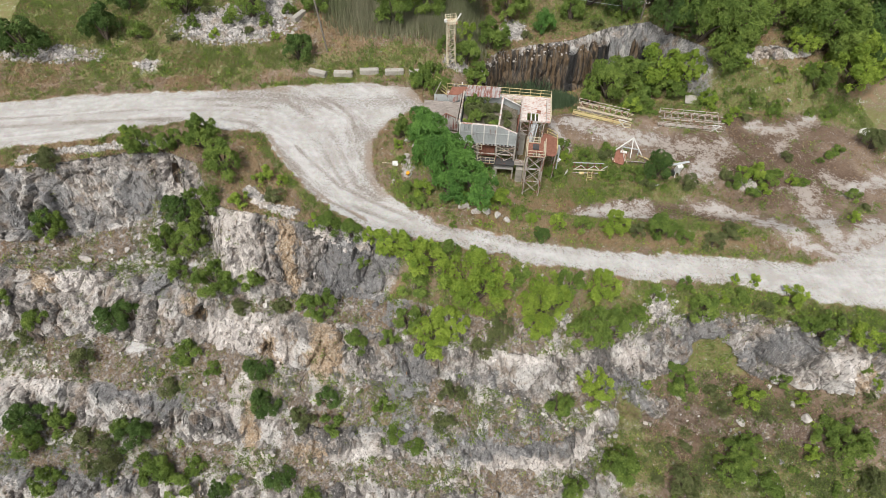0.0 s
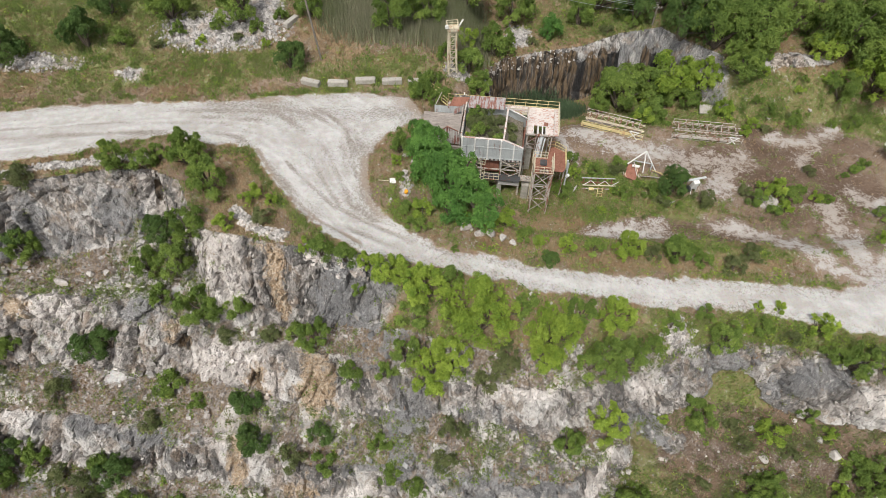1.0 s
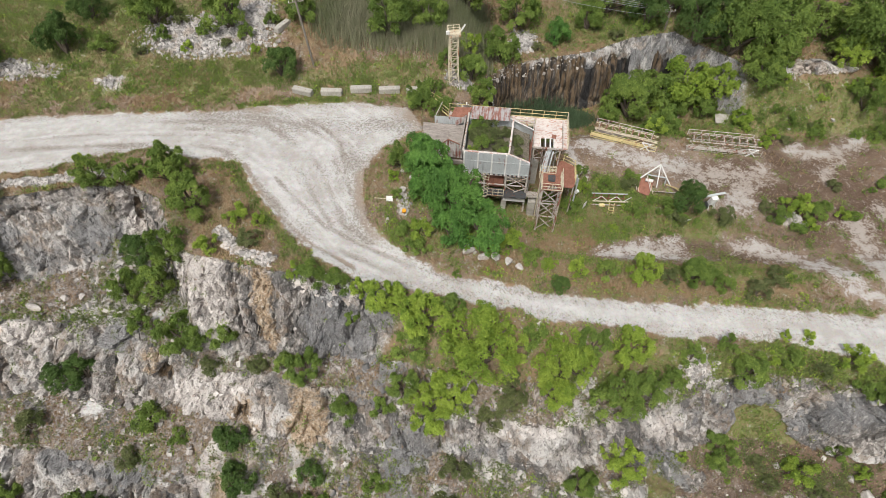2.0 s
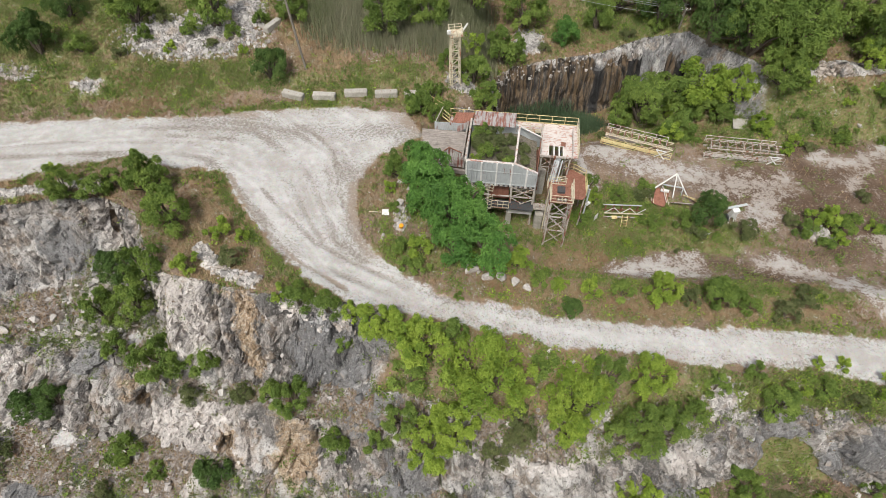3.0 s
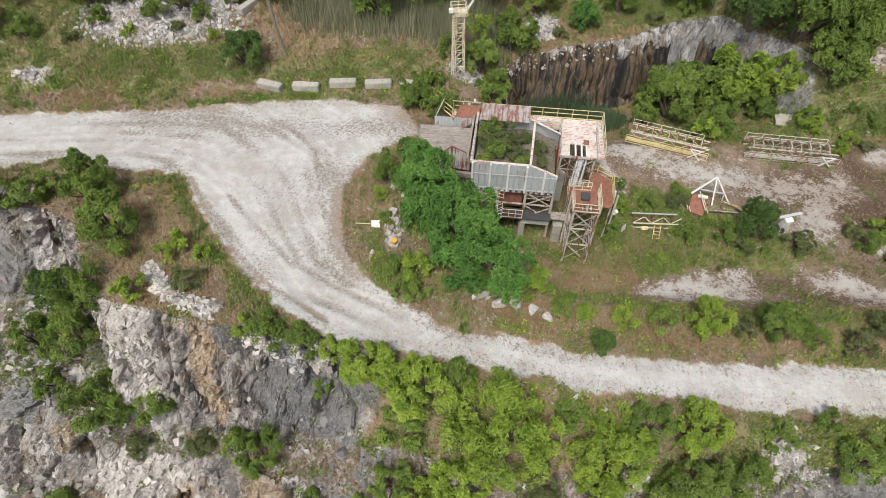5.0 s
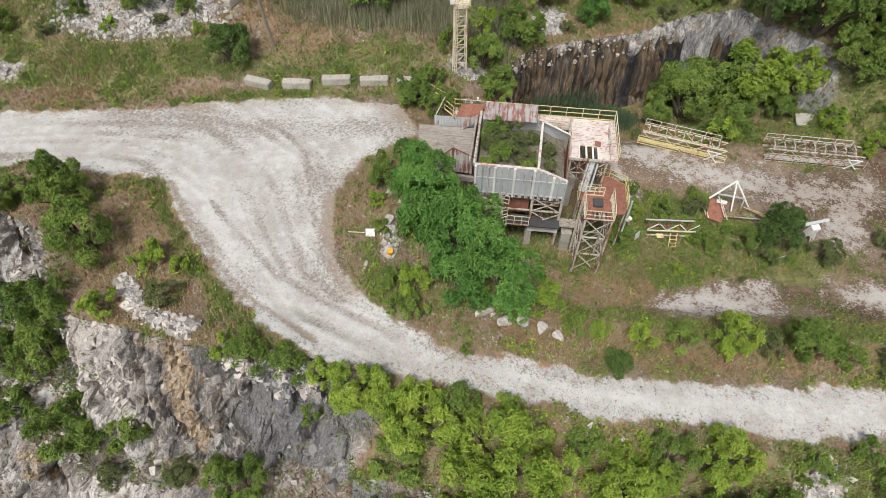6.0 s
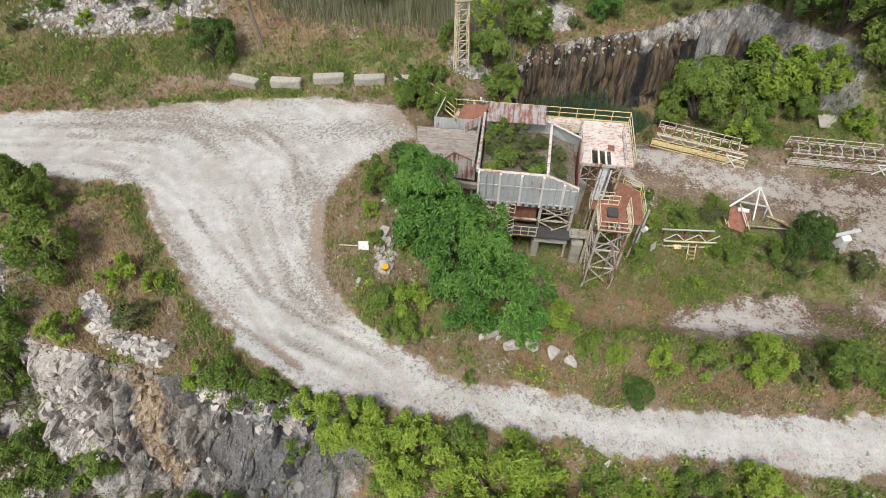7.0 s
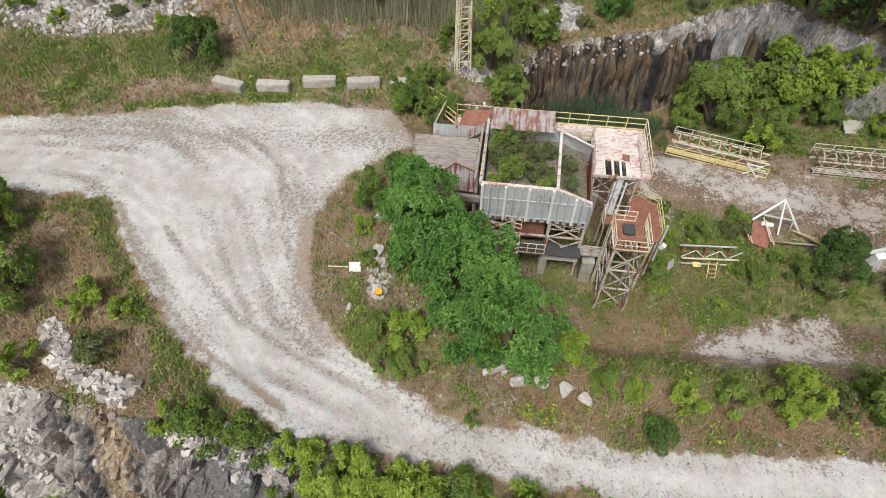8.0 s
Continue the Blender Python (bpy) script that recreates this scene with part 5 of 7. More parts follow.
for k, (x, y, s) in enumerate([(2.3, 45.6, 1.75), (3.9, 45.1, 1.6), (5.1, 44.9, 1.6), (6.2, 44.6, 1.3), (7.3, 44.2, 1.2), (3.0, 45.5, 0.7)]):
    boulder(x, y, s, k, "pale limestone boulder set along the road edge", 0.75, "roadside boulders", 40 * k)
for k, (x, y, s) in enumerate([(-4.4, 50.2, 1.5), (-4.7, 51.2, 0.8), (-4.5, 53.4, 1.5), (-4.3, 56.4, 1.6), (-3.6, 55.4, 0.9), (-5.9, 49.2, 0.8)]):
    boulder(x, y, s, k + 2, "weathered grey boulder in roadside weeds", 0.6, "bank boulders", 55 * k)
for k, (x, y, s) in enumerate([(-44.6, 44.2, 1.9), (-41.5, 45.2, 1.4), (-39.8, 45.5, 1.2), (-36, 55.6, 0.8), (-42, 55, 0.9), (-43.5, 54.6, 0.8), (-38.8, 55.6, 0.7), (-45.8, 54.2, 0.8), (-23.6, 37.9, 1.0),
                               (25.9, 40.0, 0.4), (28.5, 29.8, 1.5), (41.5, 28.5, 1.2), (35.6, 27.4, 2.0), (43.2, 27.3, 1.9), (52, 72, 1.0), (46.5, 71.6, 0.8), (-8.5, 41.0, 0.9), (-7.4, 40.5, 0.7)]):
    boulder(x, y, s, k + 1, "fallen block of pale quarry stone", 0.65, "fallen blocks", 71 * k)


def concrete_block(x, y, turn, tip=0):
    bm = bmesh.new()
    bmesh.ops.create_cube(bm, size=1)
    for v in bm.verts:
        v.co.x *= 2.6 * (1 + 0.02 * noise.noise(v.co * 3))
        v.co.y *= 0.8
        v.co.z *= 0.7
    bmesh.ops.bevel(bm, geom=bm.edges[:], offset=0.05, segments=2, affect="EDGES")
    t = thing("concrete_block", pose(x, y, level(x, y) + 0.3, tip, 0, turn), "worn concrete barrier block half sunk in grass", "concrete block", "barrier blocks")
    part("block", bm, CONCRETE, t)
    for u in (-0.5, 0.5):
        part("lifting_loop", beam(bmesh.new(), (u, 0, 0.33), (u, 0, 0.44), 0.04), RUST, t)


for x, y, a, b in ((-17.5, 69.9, -20, 4), (-13.9, 69.7, -4, 0), (-10.3, 70.2, 2, 0), (-6.8, 70.1, 3, 0), (-3.4, 70.0, 0, 0), (-20.2, 84.2, 72, 0), (-21.3, 80.6, 60, 0)):
    concrete_block(x, y, a, b)


def conveyor(a, b, label, skin, rail_skin, wide=1.3):
    """A conveyor gallery lying on the ground, from a to b in plan."""
    a, b = Vector((*a, 0)), Vector((*b, 0))
    length = (b - a).length
    mid = (a + b) / 2
    z = max(level(p.x, p.y) for p in (a, mid, b))
    turn = math.degrees(math.atan2(b.y - a.y, b.x - a.x))
    t = thing("conveyor_gallery", pose(mid.x, mid.y, z, 0, 0, turn), label, "conveyor", "dismantled conveyors")
    h = length / 2
    for y in (-wide / 2, wide / 2):
        for z in (0.12, 0.95):
            part("chord", beam(bmesh.new(), (-h, y, z), (h, y, z), 0.11), skin, t)
        n = int(length / 1.0)
        for k in range(n):
            x0, x1 = -h + k * length / n, -h + (k + 1) * length / n
            part("brace", beam(bmesh.new(), (x0, y, 0.12 if k % 2 else 0.95), (x1, y, 0.95 if k % 2 else 0.12), 0.06), skin, t)
    n = 9
    for k in range(n):
        x = -h + 0.5 + k * (length - 1.4) / (n - 1)
        bm = beam(bmesh.new(), (x, -wide / 2, 0.95), (x, -wide / 4, 1.3), 0.09)
        beam(bm, (x, -wide / 4, 1.3), (x, wide / 3, 1.32), 0.10)
        beam(bm, (x, wide / 3, 1.32), (x, wide / 2, 0.95), 0.09)
        frame_ob = part("idler_frame", bm, PALE_STEEL, t)
        part("roller", beam(bmesh.new(), (x + 0.1, -wide / 3, 1.2), (x + 0.1, wide / 3, 1.2), 0.14, tube=8), RUST, frame_ob)
    part("walk_grate", slab(bmesh.new(), [(-h - 0.3, -wide / 2 - 0.75, 0.3), (h - 1, -wide / 2 - 0.75, 0.3), (h - 1, -wide / 2 - 0.1, 0.3), (-h - 0.3, -wide / 2 - 0.1, 0.3)], 0.04), rail_skin, t)
    railing(t, [(-h - 0.3, -wide / 2 - 0.75, 0.0), (h, -wide / 2 - 0.75, 0.0)], rail_skin, 1.0, 1.4)
    railing(t, [(-h, wide / 2 + 0.25, 0.5), (h - 0.8, wide / 2 + 0.25, 0.5)], PINK_STEEL, 0.95, 1.6, toe=False)
    bm = bmesh.new()
    for s in (-0.6, 0.6):
        beam(bm, (h - 1.3 + s, -wide / 2 - 0.9, 0.0), (h - 1.3 - s, -wide / 2 - 0.85, 1.15), 0.1)
    beam(bm, (h - 1.95, -wide / 2 - 0.85, 1.15), (h - 0.6, -wide / 2 - 0.85, 1.15), 0.1)
    part("trestle", bm, WHITE_PAINT, t, "off-white cross-braced trestle")
    for y in (-wide / 2, wide / 2):
        part("skid", beam(bmesh.new(), (-h, y, -0.25), (h, y, -0.25), 0.16, 0.6), TIMBER, t)
    return t


conveyor((20.3, 71.6), (28.0, 68.6), "dismantled conveyor gallery with yellow walkway rail on dirt", CREAM_STEEL, YELLOW_STEEL)
conveyor((32.2, 69.2), (41.2, 67.9), "long dismantled conveyor gallery of pale rusted lattice", PALE_STEEL, PALE_STEEL, 1.5)


def a_frame(x, y):
    t = thing("tail_frame", pose(x, y, level(x, y), 0, 0, -8), "white steel A-frame with rusted tray lying in weeds", "steel frame")
    top = (1.0, 1.6, 2.3)
    for k, p in enumerate([(-1.2, 0.4, 0.9), (2.6, 0.0, 0.3), (0.9, -0.3, 0.2)]):
        part("leg", beam(bmesh.new(), p, top, 0.15 if k == 0 else 0.12), WHITE_PAINT, t)
    part("cross_bar", beam(bmesh.new(), (-0.4, 0.7, 1.3), (2.0, 0.6, 1.1), 0.12), GREY_STEEL, t)
    part("post", beam(bmesh.new(), (1.9, 0.3, 0), (1.95, 0.6, 1.1), 0.12), GREY_STEEL, t)
    part("drum", beam(bmesh.new(), (-0.6, 0.1, 0.95), (0.3, 0.0, 0.95), 0.36, tube=10), WHITE_PAINT, t)
    part("tray", slab(bmesh.new(), [(-1.6, -1.4, 0.25), (-0.2, -1.9, 0.25), (0.5, 0.2, 0.8), (-1.0, 0.6, 0.8)], 0.08), RUST, t, "rust-brown tray")
    for o in (0, 0.5):
        part("side_rail", beam(bmesh.new(), (-1.7 + o * 3.3, -1.6, 0.75), (-2.1 + o * 3.3, 0.5, 1.25), 0.08), PINK_STEEL, t)
        part("side_rail", beam(bmesh.new(), (-1.4 + o * 3.3, -1.7, 0.5), (-1.8 + o * 3.3, 0.4, 1.0), 0.08), CREAM_STEEL, t)
    for k in range(3):
        part("bar", beam(bmesh.new(), (0.2 + 0.2 * k, -1.2 - 0.2 * k, 0.35 + 0.25 * k), (3.4, -1.2 - 0.15 * k, 0.4 + 0.2 * k), 0.08), PALE_STEEL, t)
    for k in range(4):
        part("yellow_bar", beam(bmesh.new(), (1.9 + 0.3 * k, -0.1 - 0.12 * k, 0.7), (4.4 - 0.1 * k, -1.0 - 0.25 * k, 0.7), 0.08), YELLOW_STEEL, t, "bright yellow guard bars")
    part("yellow_bar", beam(bmesh.new(), (4.3, -0.9, 0.65), (4.1, -1.8, 0.65), 0.16), YELLOW_STEEL, t)


def pipe_stand(x, y):
    t = thing("screen_frame", pose(x, y, level(x, y), 0, 0, -3), "low rusted screen frame with ladder in weeds", "steel frame")
    for z, yy, m in ((1.1, 0.6, GREY_STEEL), (0.9, -0.5, CREAM_STEEL), (0.4, -0.6, PALE_STEEL), (0.3, 0.6, RUST)):
        part("bar", beam(bmesh.new(), (-2.1, yy, z), (2.2, yy, z), 0.11), m, t)
    for k in range(5):
        x0 = -1.8 + k * 0.9
        part("post", beam(bmesh.new(), (x0, 0.55, -0.3), (x0, 0.55, 1.1), 0.14), RUST, t)
        part("brace", beam(bmesh.new(), (x0, 0.2, 0.2 + 0.8 * (k % 2)), (x0 + 0.8, 0.2, 1.0 - 0.8 * (k % 2)), 0.07), WHITE_PAINT, t)
    ladder = part("ladder", beam(beam(bmesh.new(), (-0.1, -0.7, 0.9), (-0.3, -2.0, -0.2), 0.07), (0.5, -0.7, 0.9), (0.3, -2.0, -0.2), 0.07), YELLOW_STEEL, t)
    for k in range(5):
        part("rung", beam(bmesh.new(), (-0.13 - 0.04 * k, -0.9 - 0.25 * k, 0.72 - 0.2 * k), (0.47 - 0.04 * k, -0.9 - 0.25 * k, 0.72 - 0.2 * k), 0.05), YELLOW_STEEL, ladder)
    part("plate", slab(bmesh.new(), [(-1.2, -0.9, 0.4), (-0.6, -0.9, 0.4), (-0.6, -0.5, 0.5), (-1.2, -0.5, 0.5)], 0.05), YELLOW_STEEL, t)


def control_box(x, y):
    t = thing("switch_cabinet", pose(x, y, level(x, y), 0, 0, 12), "white metal switch cabinet tilted on its stand", "cabinet")
    bm = bmesh.new()
    bmesh.ops.create_cube(bm, size=1, matrix=pose(0, 0, 1.35, 14, 0, 0) @ Matrix.Diagonal((0.8, 0.5, 1.3, 1)))
    bmesh.ops.bevel(bm, geom=bm.edges[:], offset=0.03, segments=2, affect="EDGES")
    body = part("body", bm, WHITE_PAINT, t)
    part("door", beam(bmesh.new(), (-0.02, -0.40, 0.85), (-0.02, -0.14, 1.85), 0.64, 0.03), WHITE_PAINT, body)
    for s in (-0.3, 0.3):
        part("leg", beam(bmesh.new(), (s, -0.35, -0.1), (s, 0.0, 0.9), 0.09), WHITE_PAINT, t)
    part("hood", slab(bmesh.new(), [(-1.3, 0.1, 2.0), (1.6, 0.2, 2.0), (1.5, 0.45, 2.1), (-1.3, 0.35, 2.1)], 0.05), GREY_STEEL, t)
    part("tyre", beam(bmesh.new(), (-0.62, 0.1, 0.6), (-0.48, 0.1, 0.6), 0.9, tube=14), DARK_STEEL, t, "black drum beside the cabinet")


a_frame(25.4, 61.2)
pipe_stand(19.9, 58.4)
control_box(31.8, 57.4)


def lattice_mast(x, y):
    z0 = level(x, y)
    t = thing("lattice_mast", pose(x, y, z0, 0, 0, 8), "cream-yellow lattice steel mast with railed top", "mast")
    h = 7.0 - z0
    half = lambda z: 0.56 - 0.12 * z / h
    for sx in (-1, 1):
        for sy in (-1, 1):
            part("leg", beam(bmesh.new(), (sx * half(0), sy * half(0), -0.2), (sx * half(h), sy * half(h), h), 0.11), CREAM_STEEL, t)
    n = 7
    for k in range(n):
        a, b = k * h / n, (k + 1) * h / n
        for s in (-1, 1):
            part("brace", beam(bmesh.new(), (-half(a), s * half(a), a), (half(b), s * half(b), b), 0.05), CREAM_STEEL, t)
            part("brace", beam(bmesh.new(), (s * half(a), -half(a), a), (s * half(b), half(b), b), 0.05), CREAM_STEEL, t)
            part("strut", beam(bmesh.new(), (-half(b), s * half(b), b), (half(b), s * half(b), b), 0.07), CREAM_STEEL, t)
    ladder = part("ladder", beam(beam(bmesh.new(), (-0.78, -0.62, 0), (-0.68, -0.5, h), 0.06), (-0.4, -0.7, 0), (-0.3, -0.58, h), 0.06), CREAM_STEEL, t)
    pieces("rung", beam(bmesh.new(), (-0.2, 0, 0), (0.2, 0, 0), 0.04), CREAM_STEEL, ladder, [at(-0.6 + 0.1 * k / 22, -0.66 + 0.12 * k / 22, 0.3 + k * 0.3) for k in range(22)])
    part("top_floor", slab(bmesh.new(), [(-0.7, -0.65, h), (0.7, -0.65, h), (0.7, 0.65, h), (-0.7, 0.65, h)], 0.12), CREAM_STEEL, t)
    railing(t, [(-0.7, -0.65, h), (0.7, -0.65, h), (0.7, 0.65, h), (-0.7, 0.65, h), (-0.7, -0.65, h)], CREAM_STEEL, 0.7, 0.9)
    part("arm", beam(bmesh.new(), (0.7, 0, h + 0.1), (1.35, 0.2, h + 0.95), 0.16), WHITE_PAINT, t)
    part("floodlight", beam(bmesh.new(), (-0.85, -0.7, h + 0.45), (-0.85, -0.7, h + 0.8), 0.4, 0.3), WHITE_PAINT, t, "white floodlight housing")


lattice_mast(1.1, 72.0)


def utility_pole(x, y, height, lean=0):
    z0 = level(x, y)
    t = thing("utility_pole", pose(x, y, z0 - 0.3, 0, lean, 12), "weathered wooden utility pole with crossarm", "utility pole", "power line")
    part("pole", beam(bmesh.new(), (0, 0, 0), (0, 0, height), 0.26, tube=10), POLE_WOOD, t)
    part("crossarm", beam(bmesh.new(), (-0.9, 0.15, height - 0.5), (0.9, 0.15, height - 0.5), 0.12), POLE_WOOD, t)
    for s in (-0.8, -0.3, 0.3, 0.8):
        part("insulator", beam(bmesh.new(), (s, 0.15, height - 0.44), (s, 0.15, height - 0.25), 0.1, tube=8), WHITE_PAINT, t)
    return Vector((x, y, z0 + height - 0.55))


def cable(a, b, sag):
    cu = bpy.data.curves.new("power_cable", "CURVE")
    cu.dimensions, cu.bevel_depth, cu.bevel_resolution = "3D", 0.018, 1
    sp = cu.splines.new("POLY")
    sp.points.add(15)
    for k, p in enumerate(sp.points):
        u = k / 15
        q = a.lerp(b, u)
        p.co = (q.x, q.y, q.z - sag * 4 * u * (1 - u), 1)
    cu.materials.append(GREY_STEEL)
    return tagged(new("power_cable", cu), "thin grey overhead power cable between poles", "cable", "power line")


p0 = utility_pole(1.6, 84.0, 7.5)
p1 = utility_pole(31.5, 86.5, 3.4)
p2 = utility_pole(-16.5, 74.0, 9.5, -4)
far = Vector((-40, 86, 16))
for s in (-0.8, -0.3, 0.3, 0.8):
    o = Vector((s * 0.6, s * 0.8, 0.3))
    cable(p0 + o, p1 + o, 0.8)
    cable(far + o, p0 + o, 1.2)
cable(p0 + Vector((0, 0, -1.2)), p1 + Vector((0, 0, -0.9)), 1.0)


def litter():
    z = level(-5.8, 52.1)
    t = thing("sign_board", pose(-5.8, 52.1, z + 0.25, 18, 10, 8), "white board lying in the bank weeds", "board")
    part("board", beam(bmesh.new(), (-0.34, 0, 0), (0.34, 0, 0), 0.62, 0.04), WHITE_PAINT, t)
    part("stake", beam(bmesh.new(), (-1.6, 0.1, -0.1), (-0.4, 0, 0), 0.07), CREAM_STEEL, t)
    t = thing("marker_tub", pose(-4.2, 50.0, level(-4.2, 50.0) + 0.55, 20, 0, 30), "small orange plastic tub among stones", "tub")
    part("tub", beam(bmesh.new(), (0, 0, 0), (0, 0, 0.35), 0.42, tube=10), ORANGE, t)
    t = thing("concrete_slab", pose(39.0, 74.7, level(39.0, 74.7) + 0.12, 3, -2, -14), "flat grey concrete slab lying in grass", "slab")
    part("slab", beam(bmesh.new(), (-1.2, 0, 0), (1.2, 0, 0), 2.0, 0.18), CONCRETE, t)
    t = thing("bulk_bag", pose(62, 66.6, level(62, 66.6), 0, 0, 20), "crumpled white bulk bag on the sand", "bag")
    bm = bmesh.new()
    bmesh.ops.create_icosphere(bm, subdivisions=3, radius=0.7)
    for v in bm.verts:
        v.co.z = max(-0.05, v.co.z * 0.6) + 0.08 * noise.noise(v.co * 4)
        v.co.x *= 1.6
    part("sack", bm, WHITE_PAINT, t, smooth=True)
    for k, (x, y) in enumerate([(28.4, 55.0), (16.6, 57.4)]):
        t = thing("paper_sheet", pose(x, y, level(x, y) + 0.5, 30, 0, 20 + 50 * k), "white sheet metal scrap caught in weeds", "scrap")
        part("sheet", corrugated(bmesh.new(), (-0.4, 0, 0), (0.4, 0, 0), (0, 0.1, 0.7), 0.2, 0.03), WHITE_PAINT, t)


litter()

# ---- plants ----
def leaf_mesh(name, pos, normal, size, mat, wide=0.6, rng=None, way=None, tone=None):
    """Folded leaves at pos, facing normal, pointing way: two triangles each."""
    n = len(pos)
    way = np.cross(normal, rng.normal(size=(n, 3))) if way is None else way - normal * (way * normal).sum(1)[:, None]
    way = way / (np.linalg.norm(way, axis=1)[:, None] + 1e-9)
    across = np.cross(normal, way)
    size = np.broadcast_to(size, (n,))[:, None]
    base, tip = pos - way * size * 0.5, pos + way * size * 0.5 - normal * size * 0.14
    lift = normal * size * 0.12
    v = np.stack([base, pos + across * size * wide * 0.5 + lift, tip, pos - across * size * wide * 0.5 + lift], 1).reshape(-1, 3)
    k = np.arange(n)[:, None] * 4
    tri = np.concatenate([k + [0, 1, 2], k + [0, 2, 3]], 1).reshape(-1, 3)
    me = tri_mesh(name, v, tri, mat)
    tone = rng.random(n) if tone is None else tone
    me.attributes.new("tone", "FLOAT", "POINT").data.foreach_set("value", np.repeat(tone, 4).astype(np.float32))
    return me


def tri_mesh(name, v, tri, mat):
    me = bpy.data.meshes.new(name)
    me.vertices.add(len(v))
    me.vertices.foreach_set("co", np.asarray(v, np.float32).ravel())
    me.loops.add(tri.size)
    me.loops.foreach_set("vertex_index", tri.astype(np.int32).ravel())
    me.polygons.add(len(tri))
    me.polygons.foreach_set("loop_start", np.arange(0, tri.size, 3, dtype=np.int32))
    me.polygons.foreach_set("use_smooth", np.zeros(len(tri), bool))
    me.update(calc_edges=True)
    me.materials.append(mat)
    return me


def unit(v):
    return v / (np.linalg.norm(v, axis=1)[:, None] + 1e-9)


def crown_mesh(seed, lobes, clumps, per, leaf, mat, tall=1.0, wide=0.5, airy=False):
    """A crown about 1 in radius over its foot: lobes of leaf rosettes with gaps between."""
    rng = np.random.default_rng(seed)
    if airy:
        # many slender leaders side by side
        far = np.sqrt(rng.random(lobes)) * 0.9
        turn = rng.uniform(0, 2 * np.pi, lobes)
        c = np.stack([far * np.cos(turn), far * np.sin(turn), rng.uniform(0.3, 1.3, lobes) * (1.1 - 0.5 * far)], 1)
        r = rng.uniform(0.10, 0.22, lobes)
        out = np.tile([0, 0, 1.0], (lobes, 1))
    else:
        # domed lobes set over a rounded frame, open between and below
        out = rng.normal(size=(lobes, 3))
        out[:, 2] = np.abs(out[:, 2]) * 1.1 - 0.25
        out = unit(out)
        c = out * rng.uniform(0.42, 0.86, (lobes, 1))
        c[:, 2] = np.maximum(c[:, 2] * 1.05 + 0.55, 0.25)
        c[0], out[0] = (rng.normal() * 0.1, rng.normal() * 0.1, 0.95), (0, 0, 1)
        r = rng.uniform(0.75, 1.3, lobes) * (0.62 / np.sqrt(lobes) + 0.105)
    pick = rng.choice(lobes, clumps, p=r ** 2 / (r ** 2).sum())
    d = unit(unit(rng.normal(size=(clumps, 3))) + out[pick] * 0.65 + np.array([0, 0, 0.35]))
    inner = rng.random(clumps) < 0.10
    shell = np.where(inner, rng.uniform(0.2, 0.7, clumps), rng.uniform(0.88, 1.12, clumps))
    cen = c[pick] + d * (r[pick] * shell)[:, None] * ([1, 1, 1.9] if airy else [1.08, 1.08, 0.9])
    lobe_tone = rng.random(lobes)[pick]
    axis_ = unit(d + rng.normal(size=(clumps, 3)) * 0.35 + np.array([0, 0, 0.12]))
    side = unit(np.cross(axis_, rng.normal(size=(clumps, 3))))
    other = np.cross(axis_, side)
    k = np.repeat(np.arange(clumps), per)
    n = len(k)
    phi = np.tile(np.arange(per) * 2 * np.pi / per, clumps) + rng.normal(size=n) * 0.35
    rise = rng.uniform(-0.35, 0.55, n)
    way = (side[k] * np.cos(phi)[:, None] + other[k] * np.sin(phi)[:, None]) * np.cos(rise)[:, None] + axis_[k] * np.sin(rise)[:, None]
    big_ = rng.uniform(0.75, 1.3, clumps)
    length = leaf * big_[k] * rng.uniform(0.75, 1.2, n)
    pos = cen[k] + way * (length * 0.55)[:, None] + rng.normal(size=(n, 3)) * leaf * 0.12
    pos[:, 2] = np.maximum(pos[:, 2], 0.03) * tall
    nor = unit(axis_[k] + rng.normal(size=(n, 3)) * 0.3)
    tone = np.clip(lobe_tone[k] * 0.45 + rng.random(clumps)[k] * 0.35 + rng.random(n) * 0.25, 0, 1)
    return leaf_mesh("crown", pos, nor, length, mat, wide, rng, way, tone), c * np.array([1, 1, tall])


def stem_mesh(ends, seed, thick):
    """Tapered stems from the foot to the lobes."""
    rnd = random.Random(seed)
    bm = bmesh.new()
    for e in ends:
        pts = [Vector((rnd.uniform(-0.06, 0.06), rnd.uniform(-0.06, 0.06), -0.12))]
        e = Vector(e)
        for u in (0.35, 0.7, 1.0):
            p = e * u
            p.z = e.z * u ** 0.8
            pts.append(p + Vector((rnd.gauss(0, 0.03), rnd.gauss(0, 0.03), 0)))
        rings = []
        for i, p in enumerate(pts):
            w = thick * (1 - 0.27 * i)
            rings.append([bm.verts.new(p + Vector((math.cos(a * math.pi / 3) * w, math.sin(a * math.pi / 3) * w, 0))) for a in range(6)])
        for a, b in zip(rings, rings[1:]):
            for i in range(6):
                bm.faces.new((a[i], a[(i + 1) % 6], b[(i + 1) % 6], b[i]))
    me = bpy.data.meshes.new("stem")
    bm.to_mesh(me)
    bm.free()
    me.materials.append(BARK)
    return me


LEAVES = [LEAF_DARK, LEAF_MID, LEAF_LIGHT, LEAF_DULL, LEAF_DEEP]
WORDS = ["dark green", "mid-green", "bright yellow-green", "dull olive", "deep green"]
SHRUB = {}


